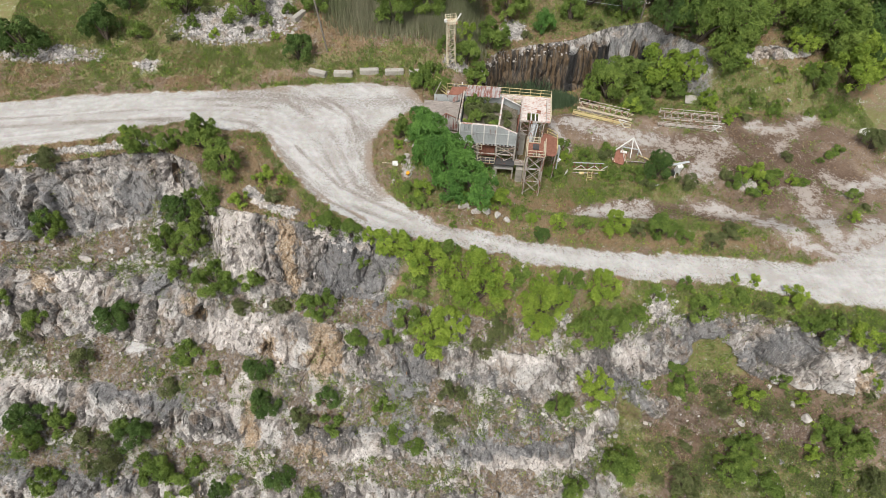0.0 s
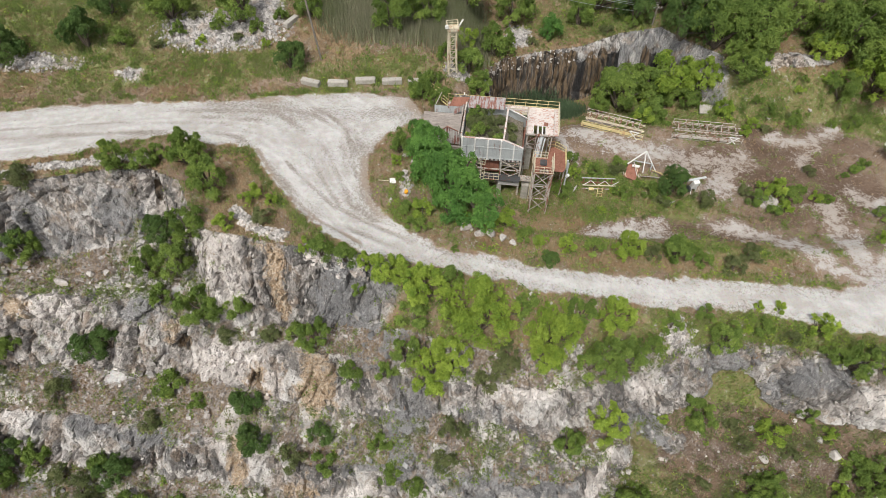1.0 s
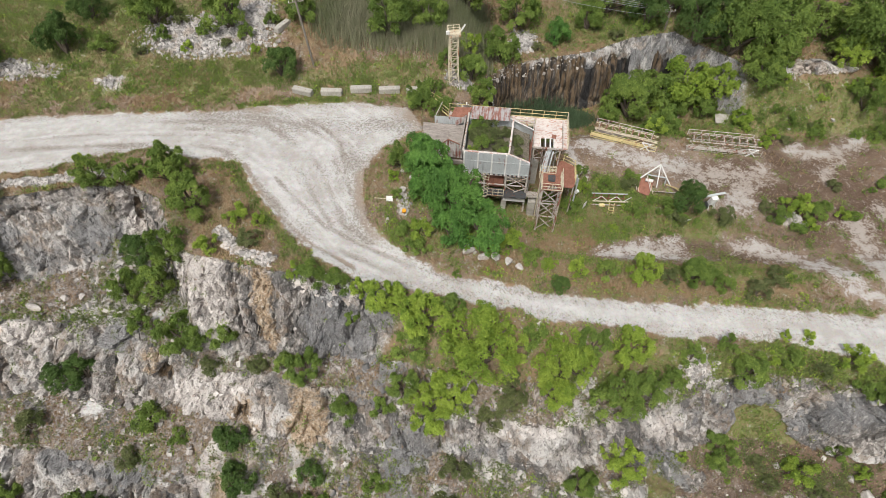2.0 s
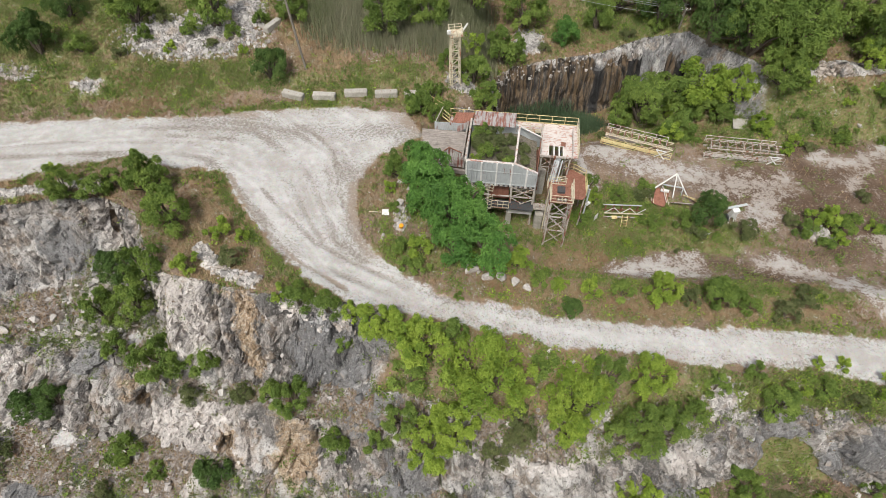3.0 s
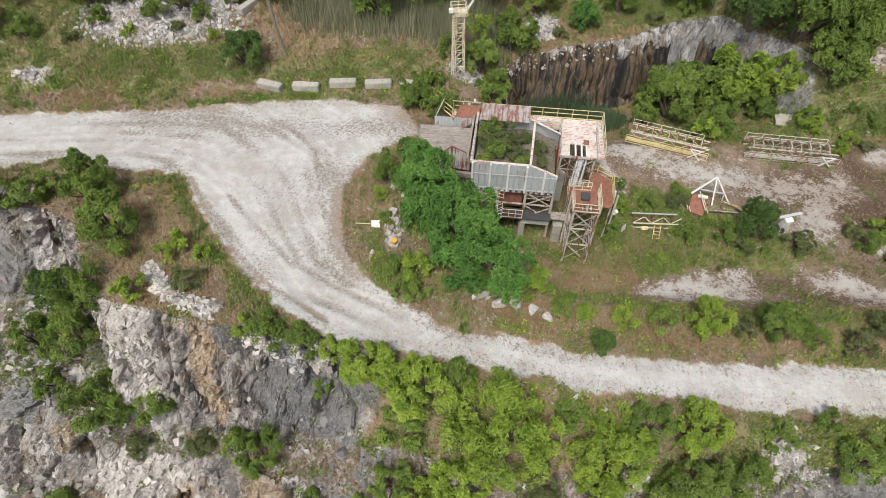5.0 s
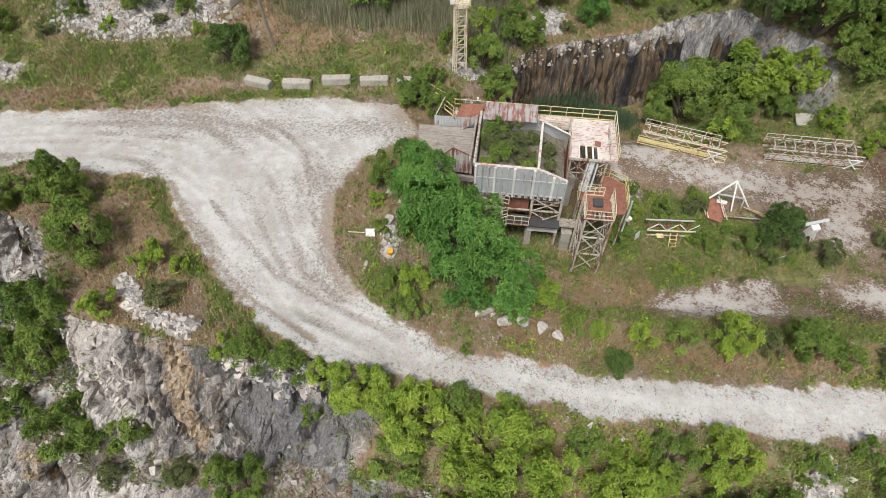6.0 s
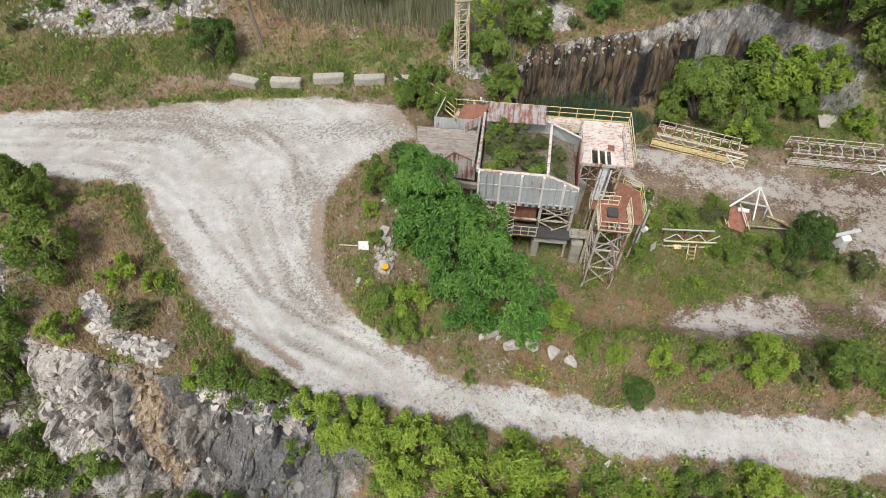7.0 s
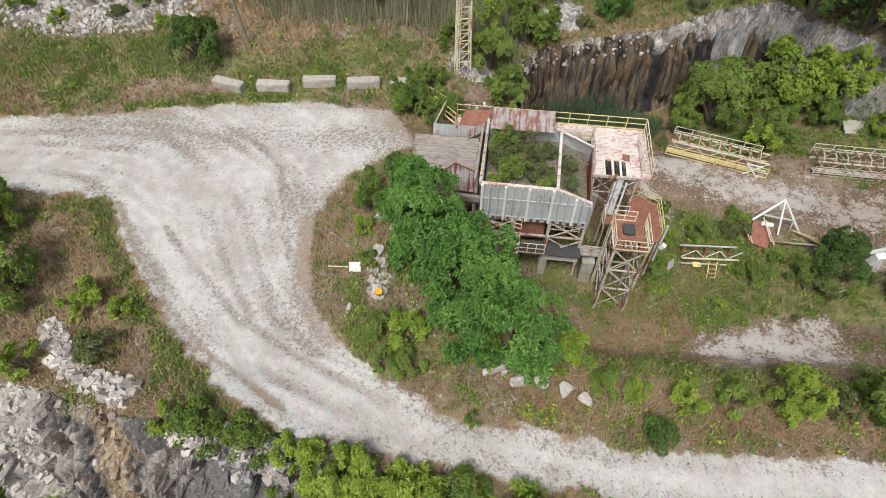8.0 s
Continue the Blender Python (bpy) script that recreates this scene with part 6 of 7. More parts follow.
def plant_meshes(kind, grade, variant):
    key = (kind, grade, variant)
    if key not in SHRUB:
        seed = kind * 100 + grade * 10 + variant
        lobes, clumps, per, leaf, tall = [(7, 120, 8, 0.25, 1.05), (12, 250, 8, 0.165, 1.1), (24, 700, 8, 0.10, 1.15), (38, 1750, 7, 0.066, 1.15)][grade]
        if kind == 0:
            clumps, leaf = int(clumps * 0.95), leaf * 1.08
        airy = kind == 2 or (kind == 1 and variant % 2 == 1)
        lobes = int(lobes * 1.5) if airy else lobes
        if kind == 3:
            clumps, tall = int(clumps * 0.7), tall * 0.75
        crown, tips = crown_mesh(seed, lobes, clumps, per, leaf, LEAVES[kind], tall, airy=airy)
        SHRUB[key] = (crown, stem_mesh(tips[: 5 + min(grade, 2) * 2], seed, 0.045 + 0.012 * grade))
    return SHRUB[key]


def shrub(x, y, r, kind, group, tree=False, z=None, stretch=1.0, spread=1.0):
    if kind == 1 and group == "cove" and r > 1.9 and y > 45:
        stretch = 1.2
    grade = 3 if (r > 2.9 and y < 60) or r > 4.5 else (2 if (tree or r > 1.9) else (1 if r > 0.95 else 0))
    r *= 0.87 if group == "slope" else 0.93
    rnd = random.Random(int(x * 97 + y * 31))
    crown, stem = plant_meshes(kind, grade, rnd.randrange(4))
    z = level(x, y) - 0.08 if z is None else z
    name, cat = ("tree", "tree") if tree or r > 2.6 else ("shrub", "bush")
    size = "tall" if cat == "tree" else ["small", "bushy", "broad", "broad"][grade]
    ground_word = {"cove": "on a rock ledge", "slope": "on the bank below the road", "yard": "on dry yard ground", "wood": "at the wood's edge", "bay": "on the grassy quarry bench"}[group]
    t = thing(name, pose(x, y, z, 0, 0, rnd.uniform(0, 360)) @ Matrix.Diagonal((r * spread, r * spread, r * stretch, 1)), f"{size} {WORDS[kind]} leafy {cat} growing {ground_word}", cat, f"{cat}s {ground_word}")
    for nm, me in (("trunk" if cat == "tree" else "stem", stem), ("crown", crown)):
        ob = new(nm, me)
        ob.parent = t
    return t


COVE = [(-48.4, 52.2, 2.1, 3), (-37.4, 54.4, 1.99, 1), (-34.6, 54.3, 1.57, 1), (-33.1, 55.9, 1.5, 1), (-29.6, 55.2, 2.5, 1), (-25.9, 50.7, 2.48, 1), (-32.9, 49.5, 2.45, 4), (-27.4, 45.8, 2.23, 1), (-49.3, 47.5, 2.16, 1), (-50.0, 48.5, 1.5, 4), (-31.0, 46.0, 2.32, 1), (-35.0, 46.0, 1.98, 1), (-32.5, 42.4, 1.54, 1), (-27.1, 40.4, 2.88, 1), (-22.7, 39.7, 1.59, 1), (-23.9, 37.7, 1.25, 3), (-21.3, 49.5, 1.34, 2), (-22.9, 45.3, 1.3, 2), (-19.2, 46.4, 1.36, 3), (-40.2, 57.4, 0.91, 2), (-19.0, 48.9, 0.87, 2)]
BENCH = [(-41.4, 38.3, 2.27, 4), (-39.2, 38.8, 2.02, 4), (-51.8, 39.0, 1.99, 1), (-54.1, 37.7, 1.81, 3), (-31.4, 34.3, 1.74, 1), (-27.7, 32.2, 1.12, 1), (-22.1, 31.8, 1.75, 4), (-21.1, 28.1, 1.89, 4), (-13.3, 28.4, 1.32, 4), (-12.8, 25.8, 1.61, 1), (-13.8, 36.3, 2.03, 1), (-15.9, 37.2, 1.37, 1), (-10.0, 32.7, 1.4, 1), (-45.1, 34.1, 1.9, 3), (-33.2, 30.5, 1.35, 3), (-16.3, 26.4, 1.6, 3), (-19.1, 37.6, 1.22, 3), (-54.6, 40.0, 1.33, 1)]
FLOOR_LEFT = [(-52.0, 28.4, 2.6, 4), (-49.2, 29.4, 1.6, 1), (-47.5, 27.8, 1.9, 1), (-51.4, 25.8, 2.4, 1), (-37.6, 26.3, 2.4, 4), (-39.8, 27.6, 1.4, 1), (-34.9, 22.7, 2.67, 1), (-41.6, 24.2, 2.54, 3), (-31.9, 21.3, 1.84, 1), (-19.2, 21.2, 1.72, 4), (-40.6, 22.0, 1.02, 1), (-27.0, 20.6, 1.61, 4), (-30.1, 23.3, 1.27, 1), (-25.0, 21.6, 0.86, 1), (-48.5, 21.9, 2.24, 1), (-44.2, 26.4, 1.71, 3), (-15.3, 19.5, 1.52, 1)]
SLOPE = [(-12.6, 41.7, 1.48, 1), (-10.2, 41.2, 1.4, 1), (-5.9, 39.8, 2.3, 2), (-3.6, 39.4, 1.9, 2), (-1.6, 38.0, 2.7, 2), (0.6, 39.0, 1.3, 1), (-1.5, 32.0, 2.89, 2), (3.5, 36.0, 4.57, 2), (0.7, 33.3, 2.55, 2), (11.2, 35.5, 3.41, 2), (17.7, 37.0, 2.4, 2), (14.1, 37.1, 1.96, 1), (10.6, 33.4, 2.28, 2), (17.7, 33.2, 3.17, 1), (6.1, 32.9, 1.93, 3), (23.8, 36.6, 1.44, 1), (-4.0, 33.7, 1.91, 1), (-6.0, 32.3, 1.43, 1), (8.3, 37.2, 1.75, 1), (4.2, 31.6, 1.62, 3), (15.1, 33.0, 1.65, 1), (-7.8, 40.9, 1.26, 2), (-3.1, 36.6, 1.89, 1), (-8.9, 39.3, 0.97, 1), (-14.2, 42.1, 0.97, 2)]
VERGE_EAST = [(29.3, 35.3, 2.1, 1), (27.5, 37.7, 1.26, 1), (33.3, 36.5, 1.3, 1), (39.1, 36.2, 1.71, 2), (36.2, 35.5, 1.2, 3), (42.1, 32.8, 2.2, 1), (46.4, 32.0, 1.9, 2), (39.9, 33.9, 1.3, 1), (44.4, 33.6, 1.1, 3), (49.6, 31.6, 1.7, 1), (33.7, 39.0, 0.66, 2), (35.8, 38.7, 0.81, 2), (31.6, 36.6, 0.9, 2), (21.6, 34.9, 1.36, 1)]
BAY = [(17.4, 29.2, 2.65, 2), (13.3, 27.5, 1.92, 1), (28.6, 30.4, 2.1, 1), (36.3, 29.2, 1.8, 2), (40.0, 30.4, 1.26, 1), (38.3, 27.4, 1.2, 3), (47.5, 24.6, 3.0, 1), (44.9, 25.6, 1.6, 1), (43.8, 23.8, 1.25, 2), (35.6, 24.5, 2.1, 1), (21.4, 22.9, 2.71, 1), (28.6, 21.0, 2.37, 3), (34.5, 22.0, 2.41, 1), (38.2, 20.3, 1.8, 1), (-6.8, 27.1, 1.42, 1), (-5.8, 24.7, 1.24, 1), (-2.9, 23.6, 1.4, 1), (15.5, 20.4, 2.08, 1), (0.1, 25.6, 1.48, 3), (1.0, 28.3, 1.68, 3), (33.6, 28.3, 1.1, 3), (27.4, 31.6, 1.3, 1), (50.6, 20.9, 2.0, 3), (6.7, 34.2, 1.28, 3)]
YARD = [(19.8, 60.8, 1.2, 1), (23.3, 62.1, 1.1, 1), (15.1, 57.2, 1.45, 1), (23.1, 56.5, 1.2, 1), (29.2, 57.4, 2.4, 4), (27.4, 55.4, 1.2, 3), (26.4, 57.0, 1.2, 1), (41.6, 57.2, 1.8, 2), (39.2, 55.6, 1.2, 1), (43.6, 55.8, 1.3, 1), (41.0, 53.8, 0.9, 1), (42.7, 54.3, 1.0, 2), (38.7, 57.2, 1.1, 3), (17.1, 60.6, 1.0, 2), (8.9, 45.1, 1.08, 1), (10.7, 45.0, 0.91, 2), (13.6, 44.7, 1.21, 2), (16.6, 45.1, 1.16, 1), (20.4, 45.4, 1.96, 2), (26.0, 45.3, 2.07, 1), (23.5, 45.1, 1.24, 3), (11.2, 42.3, 1.10, 4), (28.9, 44.6, 1.19, 1), (32.2, 43.7, 1.44, 3), (1.2, 42.6, 0.50, 1), (34.8, 45.5, 1.38, 3), (32.5, 55.6, 1.59, 3), (22.8, 61.1, 1.26, 3)]
PLANT_SIDE = [(-4.6, 57.2, 1.92, 1), (-2.4, 47.4, 1.4, 2), (-2.3, 45.5, 0.97, 1), (-4.3, 47.6, 0.9, 1), (-4.9, 52.6, 0.7, 1), (-5.6, 55.2, 0.8, 2), (-3.6, 45.6, 0.8, 1), (16.9, 62.7, 1.24, 1), (-0.0, 67.1, 1.32, 1), (-2.9, 67.6, 1.61, 1), (-1.2, 66.5, 1.01, 1)]
BACK = [(-58.8, 73.4, 3.67, 4), (-48.6, 76.3, 3.06, 4), (-20.4, 72.8, 2.52, 4), (-43.8, 76.7, 1.45, 1), (-3.0, 67.7, 1.94, 1), (3.3, 73.1, 2.35, 1), (3.2, 78.0, 1.78, 2), (7.5, 80.2, 3.0, 1), (4.5, 70.4, 2.1, 1), (0.5, 74.3, 1.71, 1), (-1.5, 69.5, 1.48, 1), (26.9, 78.2, 4.6, 1), (23.4, 77.4, 2.3, 1), (30.4, 74.2, 3.1, 1), (35.0, 80.4, 4.5, 2), (38.4, 79.0, 3.0, 2), (29.2, 72.3, 1.8, 2), (61.7, 74.6, 5.09, 2), (61.1, 63.1, 2.52, 3), (40.4, 73.5, 1.66, 2), (56.0, 73.4, 2.59, 1)]
WOOD = [(39.4, 82.0, 6.2, 1), (45.4, 82.1, 7.0, 1), (35.3, 84.3, 5.56, 4), (51.7, 85.7, 7.03, 1), (57.3, 80.5, 6.99, 1), (65.1, 80.5, 7.25, 4), (42.5, 76.4, 3.6, 1), (56.0, 82.4, 5.27, 1), (28.5, 86.7, 4.03, 4), (15.7, 84.1, 2.31, 0), (20.4, 86.7, 2.97, 1), (-7.0, 79.6, 4.03, 1), (-2.0, 81.1, 3.16, 1), (-38.2, 81.4, 3.91, 1), (-28.0, 80.8, 3.76, 1), (-46.8, 82.4, 3.05, 4), (10.5, 87.3, 3.91, 1), (60.2, 76.6, 4.79, 1), (65.6, 76.3, 4.93, 4), (-18.9, 81.9, 2.78, 1), (23.6, 90.4, 4.6, 1), (33.9, 91.4, 6.34, 4), (3.1, 85.8, 5.21, 1)]
for rows, group in ((COVE, "cove"), (BENCH, "cove"), (FLOOR_LEFT, "cove"), (SLOPE, "slope"), (VERGE_EAST, "slope"), (BAY, "bay"), (YARD, "yard"), (PLANT_SIDE, "yard"), (BACK, "wood")):
    for x, y, r, kind in rows:
        shrub(x, y, r, kind, group)
for x, y, r, kind in WOOD:
    shrub(x, y, r * 0.85, kind, "wood", True, stretch=1.1)
for x, y, r, kind in ((31.5, 81.0, 3.8, 1), (24.2, 84.6, 1.1, 3), (25.9, 81.4, 1.5, 1), (29.8, 83.0, 1.6, 3), (30.7, 80.2, 2.0, 2), (28.6, 86.2, 1.5, 1), (34.5, 79.0, 2.4, 1), (37.0, 77.0, 2.0, 1), (43.5, 78.5, 2.4, 1), (45.4, 79.6, 2.2, 1), (54, 78.5, 2.6, 2), (8.5, 80.8, 1.4, 3), (13, 82.2, 1.0, 3), (-36.5, 78.4, 1.3, 1), (-33.2, 76.9, 0.9, 2), (-34.6, 81.2, 1.1, 3), (-31.0, 79.3, 1.2, 1), (-28.4, 77.4, 1.0, 3), (-25.8, 79.0, 1.3, 1), (-24.2, 76.6, 0.8, 2), (-22.8, 81.3, 1.2, 1), (-39.0, 75.9, 1.0, 3), (-30.2, 83.6, 1.4, 1)):
    shrub(x, y, r, kind, "wood")
# the dense dark trees beside the hopper
for x, y, r, kind, st in ((0.9, 50.2, 3.9, 0, 1.2), (-1.9, 56.2, 3.0, 0, 1.15), (3.8, 46.7, 2.8, 0, 1.2), (-1.5, 53.2, 2.8, 0, 1.2), (0.6, 47.7, 2.5, 0, 1.0)):
    shrub(x, y, r, kind, "yard", True, stretch=st)
for x, y, r in ((2.6, 46.3, 1.2), (6.6, 46.6, 1.5), (4.6, 45.8, 0.8)):
    shrub(x, y, r, 2, "yard")
# young bushes coming up on the bare yard
sow = random.Random(77)
for x0, y0, x1, y1, count in ((38, 68.5, 62, 76, 40), (20, 70.5, 36, 75, 10), (44, 48, 60, 64, 12), (14, 53, 30, 60, 10), (23, 20, 52, 31, 36)):
    for _ in range(count):
        shrub(sow.uniform(x0, x1), sow.uniform(y0, y1), sow.uniform(0.35, 1.05), sow.choice((1, 2, 3, 1)), "yard" if y0 > 40 else "bay")
# bushes rooted in the bin's soil
for u, v, r, kind in ((-5.7, 3.4, 1.5, 3), (-4.4, 4.0, 1.5, 3), (-5.2, 1.8, 1.2, 1), (-3.6, 2.6, 1.1, 3), (-6.1, 4.7, 1.3, 1), (-3.1, 1.0, 0.8, 1), (-1.4, 3.8, 0.9, 3), (-1.2, 1.9, 0.8, 3), (-2.9, 4.6, 0.8, 3), (-6.4, 1.0, 0.7, 2), (-0.9, 0.8, 0.6, 1)):
    p = PLANT @ Vector((u, v, 0.35 - 0.9 * max(0, u + 2.3) / 2.3))
    shrub(p.x, p.y, r, kind, "yard", z=p.z)


def scatter(weight, count, seed):
    """Random ground points, thick where weight is high."""
    rng = np.random.default_rng(seed)
    w = np.where(near, weight, 0) * AREA
    i = rng.choice(len(w), count, p=w / w.sum())
    x = gx2[i] + rng.uniform(-0.15, 0.15, count)
    y = gy2[i] + rng.uniform(-0.12, 0.12, count)
    return x, y, gz2[i], i, rng


AREA = (np.gradient(GY)[:, None] * np.gradient(GX)[None, :]).ravel()
soft = (1 - np.clip(rockmask, 0, 1)) * (roadmask < 0.3) * np.clip(1 - 1.5 * sand - 0.8 * yardmud, 0.02, 1)
tuft = np.clip(0.5 + 1.6 * fbm(gx, gy, scale=1.3, octaves=4, seed=140), 0.02, 1.6) ** 2


def blades(name, weight, count, seed, tall, per, mat, label, lean=0.5, width=0.05):
    x, y, z, i, rng = scatter(weight, count, seed)
    k = np.repeat(np.arange(count), per)
    n = len(k)
    foot = np.stack([x[k], y[k], z[k] - 0.03], 1) + rng.normal(size=(n, 3)) * [0.10, 0.10, 0]
    h = tall * rng.uniform(0.5, 1.3, n)
    a = rng.uniform(0, 2 * np.pi, n)
    out = np.stack([np.cos(a), np.sin(a), np.zeros(n)], 1)
    side = np.stack([-np.sin(a), np.cos(a), np.zeros(n)], 1) * (width * rng.uniform(0.6, 1.4, n))[:, None]
    tip = foot + out * (h * lean * rng.uniform(0.1, 1, n))[:, None] + np.stack([0 * h, 0 * h, h], 1)
    v = np.stack([foot - side, foot + side, tip], 1).reshape(-1, 3)
    me = tri_mesh(name, v, np.arange(3 * n).reshape(-1, 3), mat)
    patch = 0.45 + 1.0 * fbm(x, y, scale=4.0, octaves=4, seed=seed + 200)
    tone = np.clip(patch[k] + rng.normal(size=n) * 0.25, 0, 1)
    me.attributes.new("tone", "FLOAT", "POINT").data.foreach_set("value", np.repeat(tone, 3).astype(np.float32))
    return tagged(new(name, me), label, "grass", kind="stuff")


blades("grass", soft * (0.25 + tuft) * np.clip(grass - 0.12, 0, 1) * (1 + 1.5 * L["bush"]), 95000, 1, 0.30, 4, GRASS, "patchy green and yellow rough grass", 0.9, 0.05)
blades("dry_grass", soft * np.clip(straw + 0.15 - 0.3 * grass, 0.03, 1), 80000, 2, 0.28, 4, STRAW, "dry straw-coloured grass and dead stalks", 1.0, 0.042)
reedbed = np.clip(1.3 * blob(-8, 82, 9, 5) + 1.2 * blob(2, 80, 4, 5) + 0.8 * blob(-3, 88, 10, 4) - 0.25, 0, 1)
blades("reeds", reedbed, 14000, 3, 1.7, 3, REED, "tall grey-green reeds in a wet hollow", 0.25, 0.035)
pool_reed = np.clip(1.2 * blob(14, 77.5, 7, 2.6) - 0.3, 0, 1) * (gz < -8)
blades("pool_reeds", pool_reed, 7000, 4, 0.9, 4, RUSH, "blue-green rushes below the wet cliff", 0.4, 0.04)


def weeds(name, weight, count, seed, size, per, mat, label):
    x, y, z, i, rng = scatter(weight, count, seed)
    s = size * rng.uniform(0.5, 1.5, count)
    k = np.repeat(np.arange(count), per)
    n = len(k)
    d = rng.normal(size=(n, 3))
    d[:, 2] = np.abs(d[:, 2]) * 0.8
    d /= np.linalg.norm(d, axis=1)[:, None]
    pos = np.stack([x, y, z], 1)[k] + d * (s[k] * rng.uniform(0.3, 1.0, n))[:, None]
    nor = d * 0.4 + rng.normal(size=(n, 3)) * 0.5 + [0, 0, 0.8]
    nor /= np.linalg.norm(nor, axis=1)[:, None]
    return tagged(new(name, leaf_mesh(name, pos, nor, 0.36 * s[k] * rng.uniform(0.7, 1.3, n), mat, 0.6, rng)), label, "weeds", kind="stuff")


verge = np.exp(-((L["road"] + 1.2) / 1.2) ** 2)
weeds("leafy_weeds", soft * (0.2 + grass + 0.8 * verge + 1.4 * L["bush"] + 1.5 * blob(20, 57, 10, 5) + 1.3 * blob(24, 46, 18, 2) + 0.8 * blob(-30, 71, 12, 3) + 1.6 * blob(-4.5, 50, 3, 6) + 0.9 * blob(34, 31, 9, 3)) * (gz < 6) * (0.2 + tuft), 6000, 5, 0.42, 16, LEAF_MID, "low leafy green weeds")
weeds("yellow_weeds", soft * (0.1 + grass * 0.5 + 1.6 * L["bush"] + 0.8 * verge * sstep(0, 6, gx) + 1.0 * blob(20, 47, 14, 2) + 1.0 * blob(-4.5, 48, 3, 5) + 0.5 * blob(20, 57, 9, 4)) * (0.2 + tuft), 2400, 6, 0.45, 16, LEAF_LIGHT, "low yellow-green weeds and saplings")
ledge = np.clip(L["bench"] + 0.12 * L["face"], 0, 1) * (gy < 56) * np.clip(0.3 + mid + big, 0, 1)
weeds("ledge_weeds", ledge, 3200, 7, 0.42, 16, LEAF_DULL, "sparse olive weeds on rock ledges")
weeds("ledge_saplings", ledge, 1000, 8, 0.5, 18, LEAF_MID, "small green saplings on rock ledges")


yard_soft = (roadmask < 0.2) * (sand < 0.35) * (0.1 + tuft)
weeds("yard_weeds", yard_soft * (blob(24, 55, 12, 6) + 1.3 * blob(42, 71, 16, 4) + 0.6 * blob(48, 52, 10, 8) + 0.8 * blob(22, 47.5, 16, 1.6)), 3000, 9, 0.36, 12, LEAF_MID, "scattered green weeds on bare yard soil")
weeds("bay_weeds", L["bay"] * (0.1 + tuft) * (1 - 0.7 * rockmask), 3600, 10, 0.46, 12, LEAF_DULL, "olive weeds and brambles on the quarry bench")


CUBE = np.array([(x, y, z) for x in (-0.5, 0.5) for y in (-0.5, 0.5) for z in (-0.5, 0.5)])
CUBE_TRI = np.array([(0, 1, 3), (0, 3, 2), (4, 6, 7), (4, 7, 5), (0, 4, 5), (0, 5, 1), (2, 3, 7), (2, 7, 6), (0, 2, 6), (0, 6, 4), (1, 5, 7), (1, 7, 3)])


def stones(name, weight, count, seed, lo, hi, label, wild=1.0, sink=0.1, tall=1.0, power=2.2):
    """Angular broken blocks on the ground, tilted at random (wild) or standing as the face's joints run."""
    x, y, z, i, rng = scatter(weight, count, seed)
    s = lo * (hi / lo) ** (rng.random(count) ** power)
    v = CUBE[None] * (1 + rng.uniform(-0.38, 0.22, (count, 8, 3)))
    v = v * rng.uniform(0.6, 1.25, (count, 1, 3)) * (s[:, None, None] * np.array([1, 1, tall]))
    for axis_no, spread in ((0, 0.5 * wild + 0.16), (1, 0.5 * wild + 0.16), (2, 3.1 * wild + 0.45)):
        a = rng.normal(size=count) * spread
        ca, sa = np.cos(a)[:, None], np.sin(a)[:, None]
        p, q = [(1, 2), (0, 2), (0, 1)][axis_no]
        v[..., p], v[..., q] = v[..., p] * ca - v[..., q] * sa, v[..., p] * sa + v[..., q] * ca
    v = v + np.stack([x, y + 0.6 * sink * s, z + (0.15 - sink) * s], 1)[:, None]
    tri = (CUBE_TRI[None] + (np.arange(count) * 8)[:, None, None]).reshape(-1, 3)
    me = tri_mesh(name, v.reshape(-1, 3), tri, RUBBLE)
    for key in ("dark", "rust", "pale"):
        me.attributes.new(key, "FLOAT", "POINT").data.foreach_set("value", np.repeat(MASKS[key][i], 8).astype(np.float32))
    return tagged(new(name, me), label, "rubble", kind="stuff")


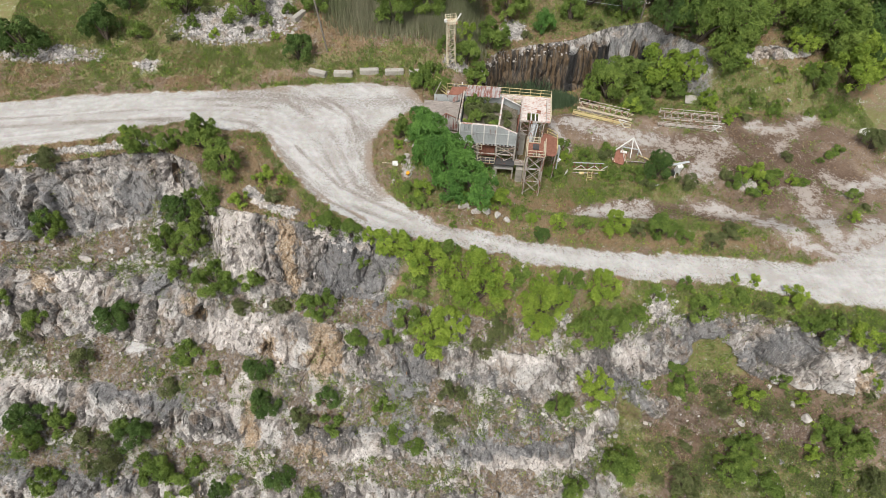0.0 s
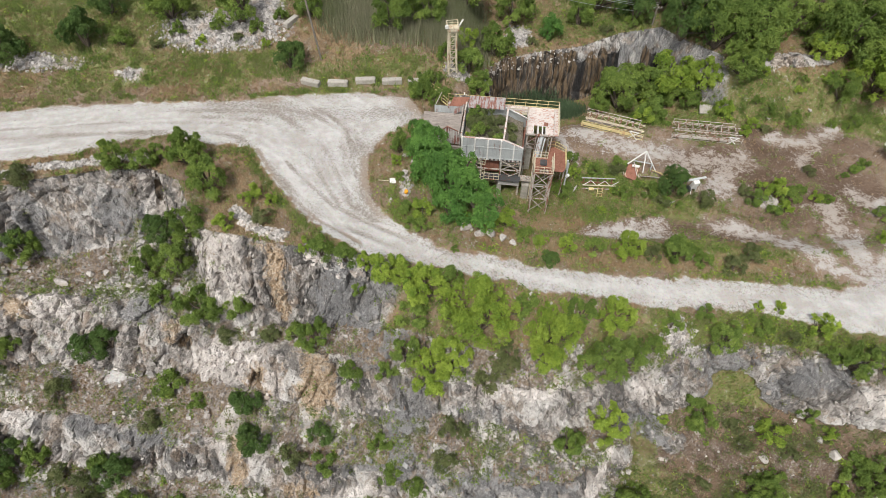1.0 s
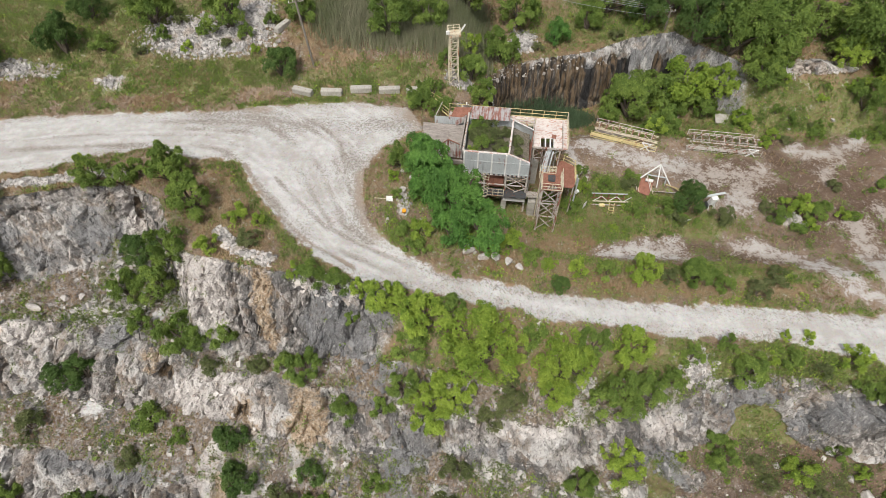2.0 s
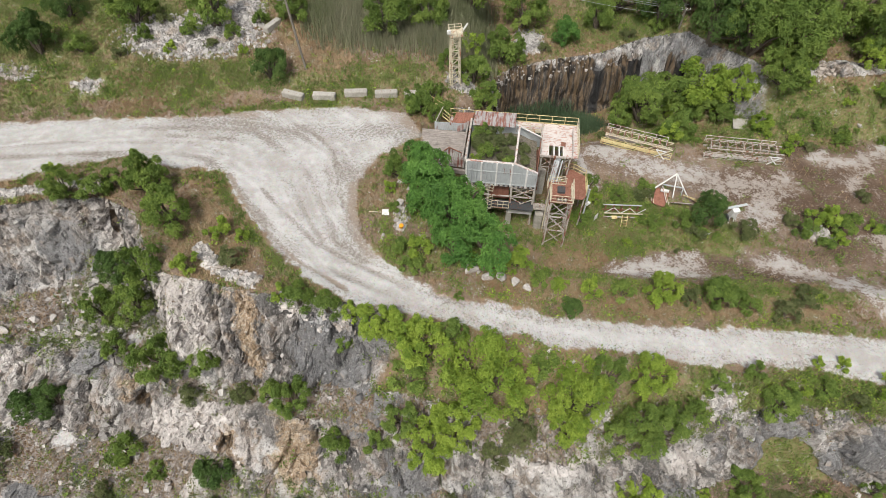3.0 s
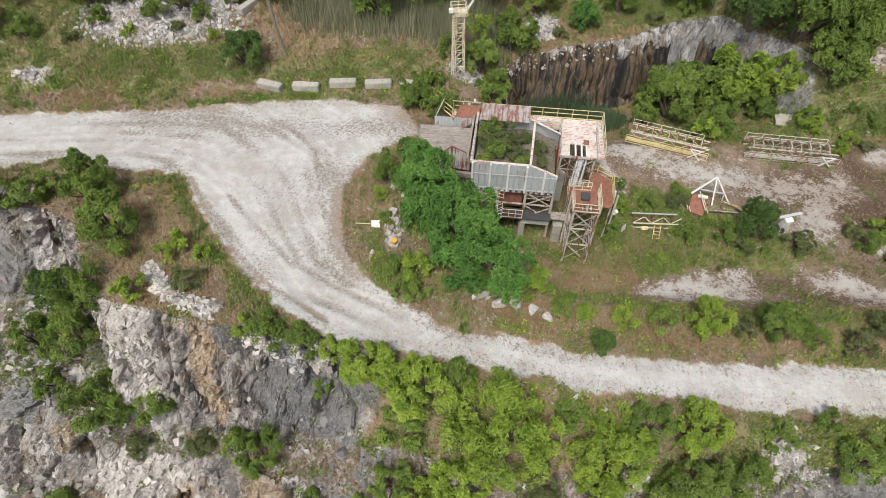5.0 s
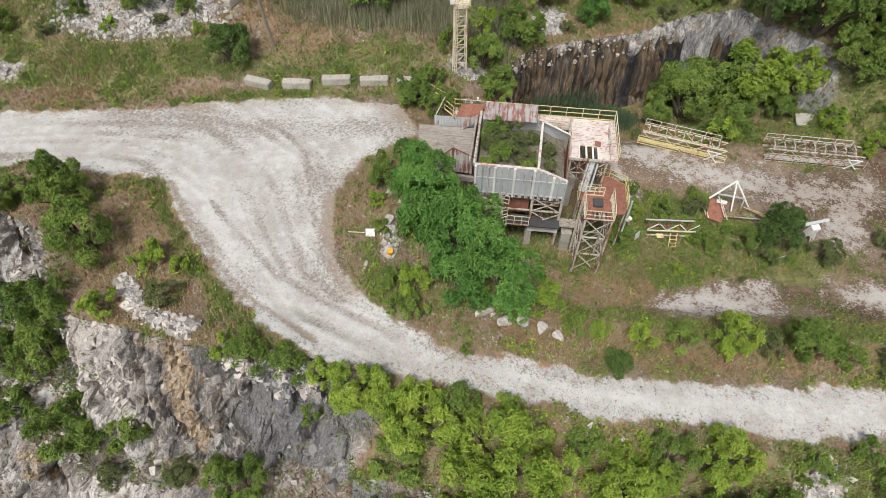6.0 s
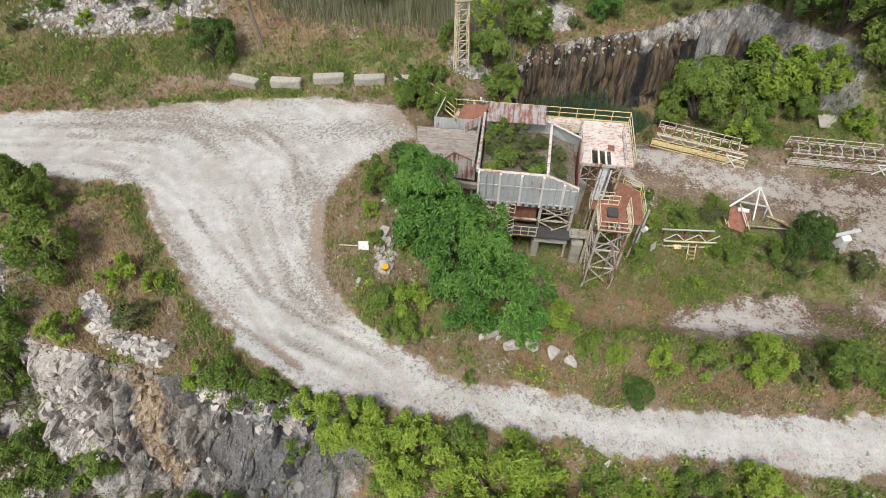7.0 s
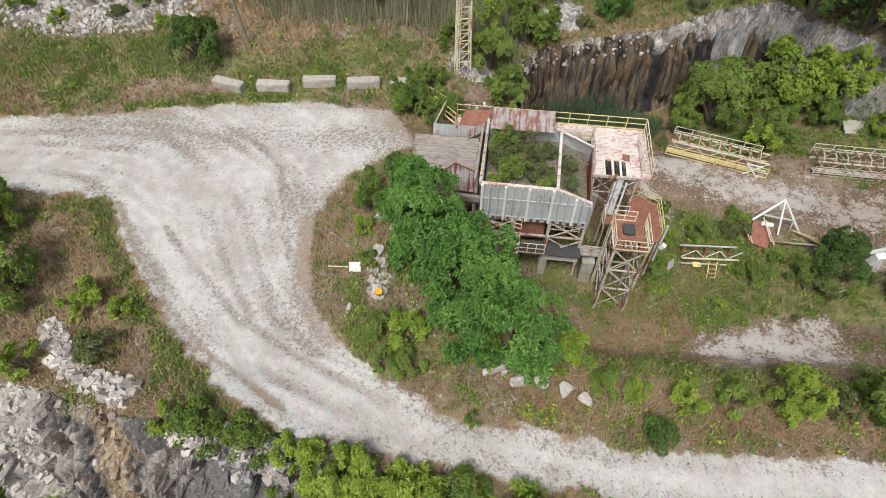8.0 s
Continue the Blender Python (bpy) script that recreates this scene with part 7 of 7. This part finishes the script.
toe = np.where((L["band"] % 2 == 0) & (L["frac"] > 0.72), 1.0, 0.0) * L["face"]
stones("face_blocks", L["face"] * (gy < 58) * (0.25 + np.clip(0.5 + 1.2 * mid, 0, 1)), 4200, 21, 0.12, 0.45, "jointed limestone blocks standing proud of the quarry face", 0.06, 0.5, 1.5, 1.8)
stones("cliff_blocks", L["wet"] * (gz > -4.2) * (gx < 40), 800, 22, 0.12, 0.45, "broken stone along the lip of the wet cliff", 0.2, 0.4)
stones("rubble", np.clip(L["bench"] * (1 - 0.8 * L["bay"]) + 0.8 * toe, 0, 1) * (0.06 + np.clip(big + 0.5 * mid + 0.1, 0, 1) ** 2), 7000, 11, 0.07, 0.6, "broken limestone rubble strewn on the benches", power=2.6)
stones("scree", np.clip(scree - 0.18, 0, 1), 13000, 12, 0.13, 0.55, "heaped pale limestone rubble beside the grass")
stones("gravel", np.where(roadmask > 0.4, 0.03 + grit ** 2 + 0.3 * np.exp(-((L["road"] - 0.5) / 0.5) ** 2), 0.03), 5000, 13, 0.03, 0.14, "loose stones scattered on the gravel")


# larger blocks that stand apart: on the pale edge of the face, and along the rubble bank by the road
BLOCK = []
for n in range(10):
    rng = np.random.default_rng(400 + n)
    v = CUBE * (1 + rng.uniform(-0.40, 0.25, (8, 3))) * rng.uniform(0.65, 1.25, 3)
    BLOCK.append(tri_mesh("block", v, CUBE_TRI, BLOCK_STONE))
FACE_OB, GROUND_OB = bpy.data.objects["quarry_face"], bpy.data.objects["ground"]
for weight, count, seed, lo, hi, name, parent, tilt, tall in (
        (L["face"] * (gy < 58) * np.clip(pale - 0.45, 0, 1), 220, 23, 0.16, 0.5, "block", FACE_OB, 0.14, 1.2),
        (np.exp(-(berm_line / 0.5) ** 2) * (gx > -28) * (gy < 50), 220, 24, 0.16, 0.55, "stone", GROUND_OB, 0.5, 0.8)):
    x, y, z, i, rng = scatter(weight, count, seed)
    for k in range(count):
        size = lo * (hi / lo) ** (rng.random() ** 1.7)
        ob = new(name, BLOCK[rng.integers(10)])
        turn = Matrix.Rotation(rng.uniform(0, 6.28), 4, "Z") @ Matrix.Rotation(rng.normal() * tilt, 4, "X") @ Matrix.Rotation(rng.normal() * tilt, 4, "Y")
        ob.matrix_world = Matrix.Translation((x[k], y[k], z[k] + 0.05 * size)) @ turn @ Matrix.Diagonal((size, size, size * tall, 1))
        ob.parent = parent
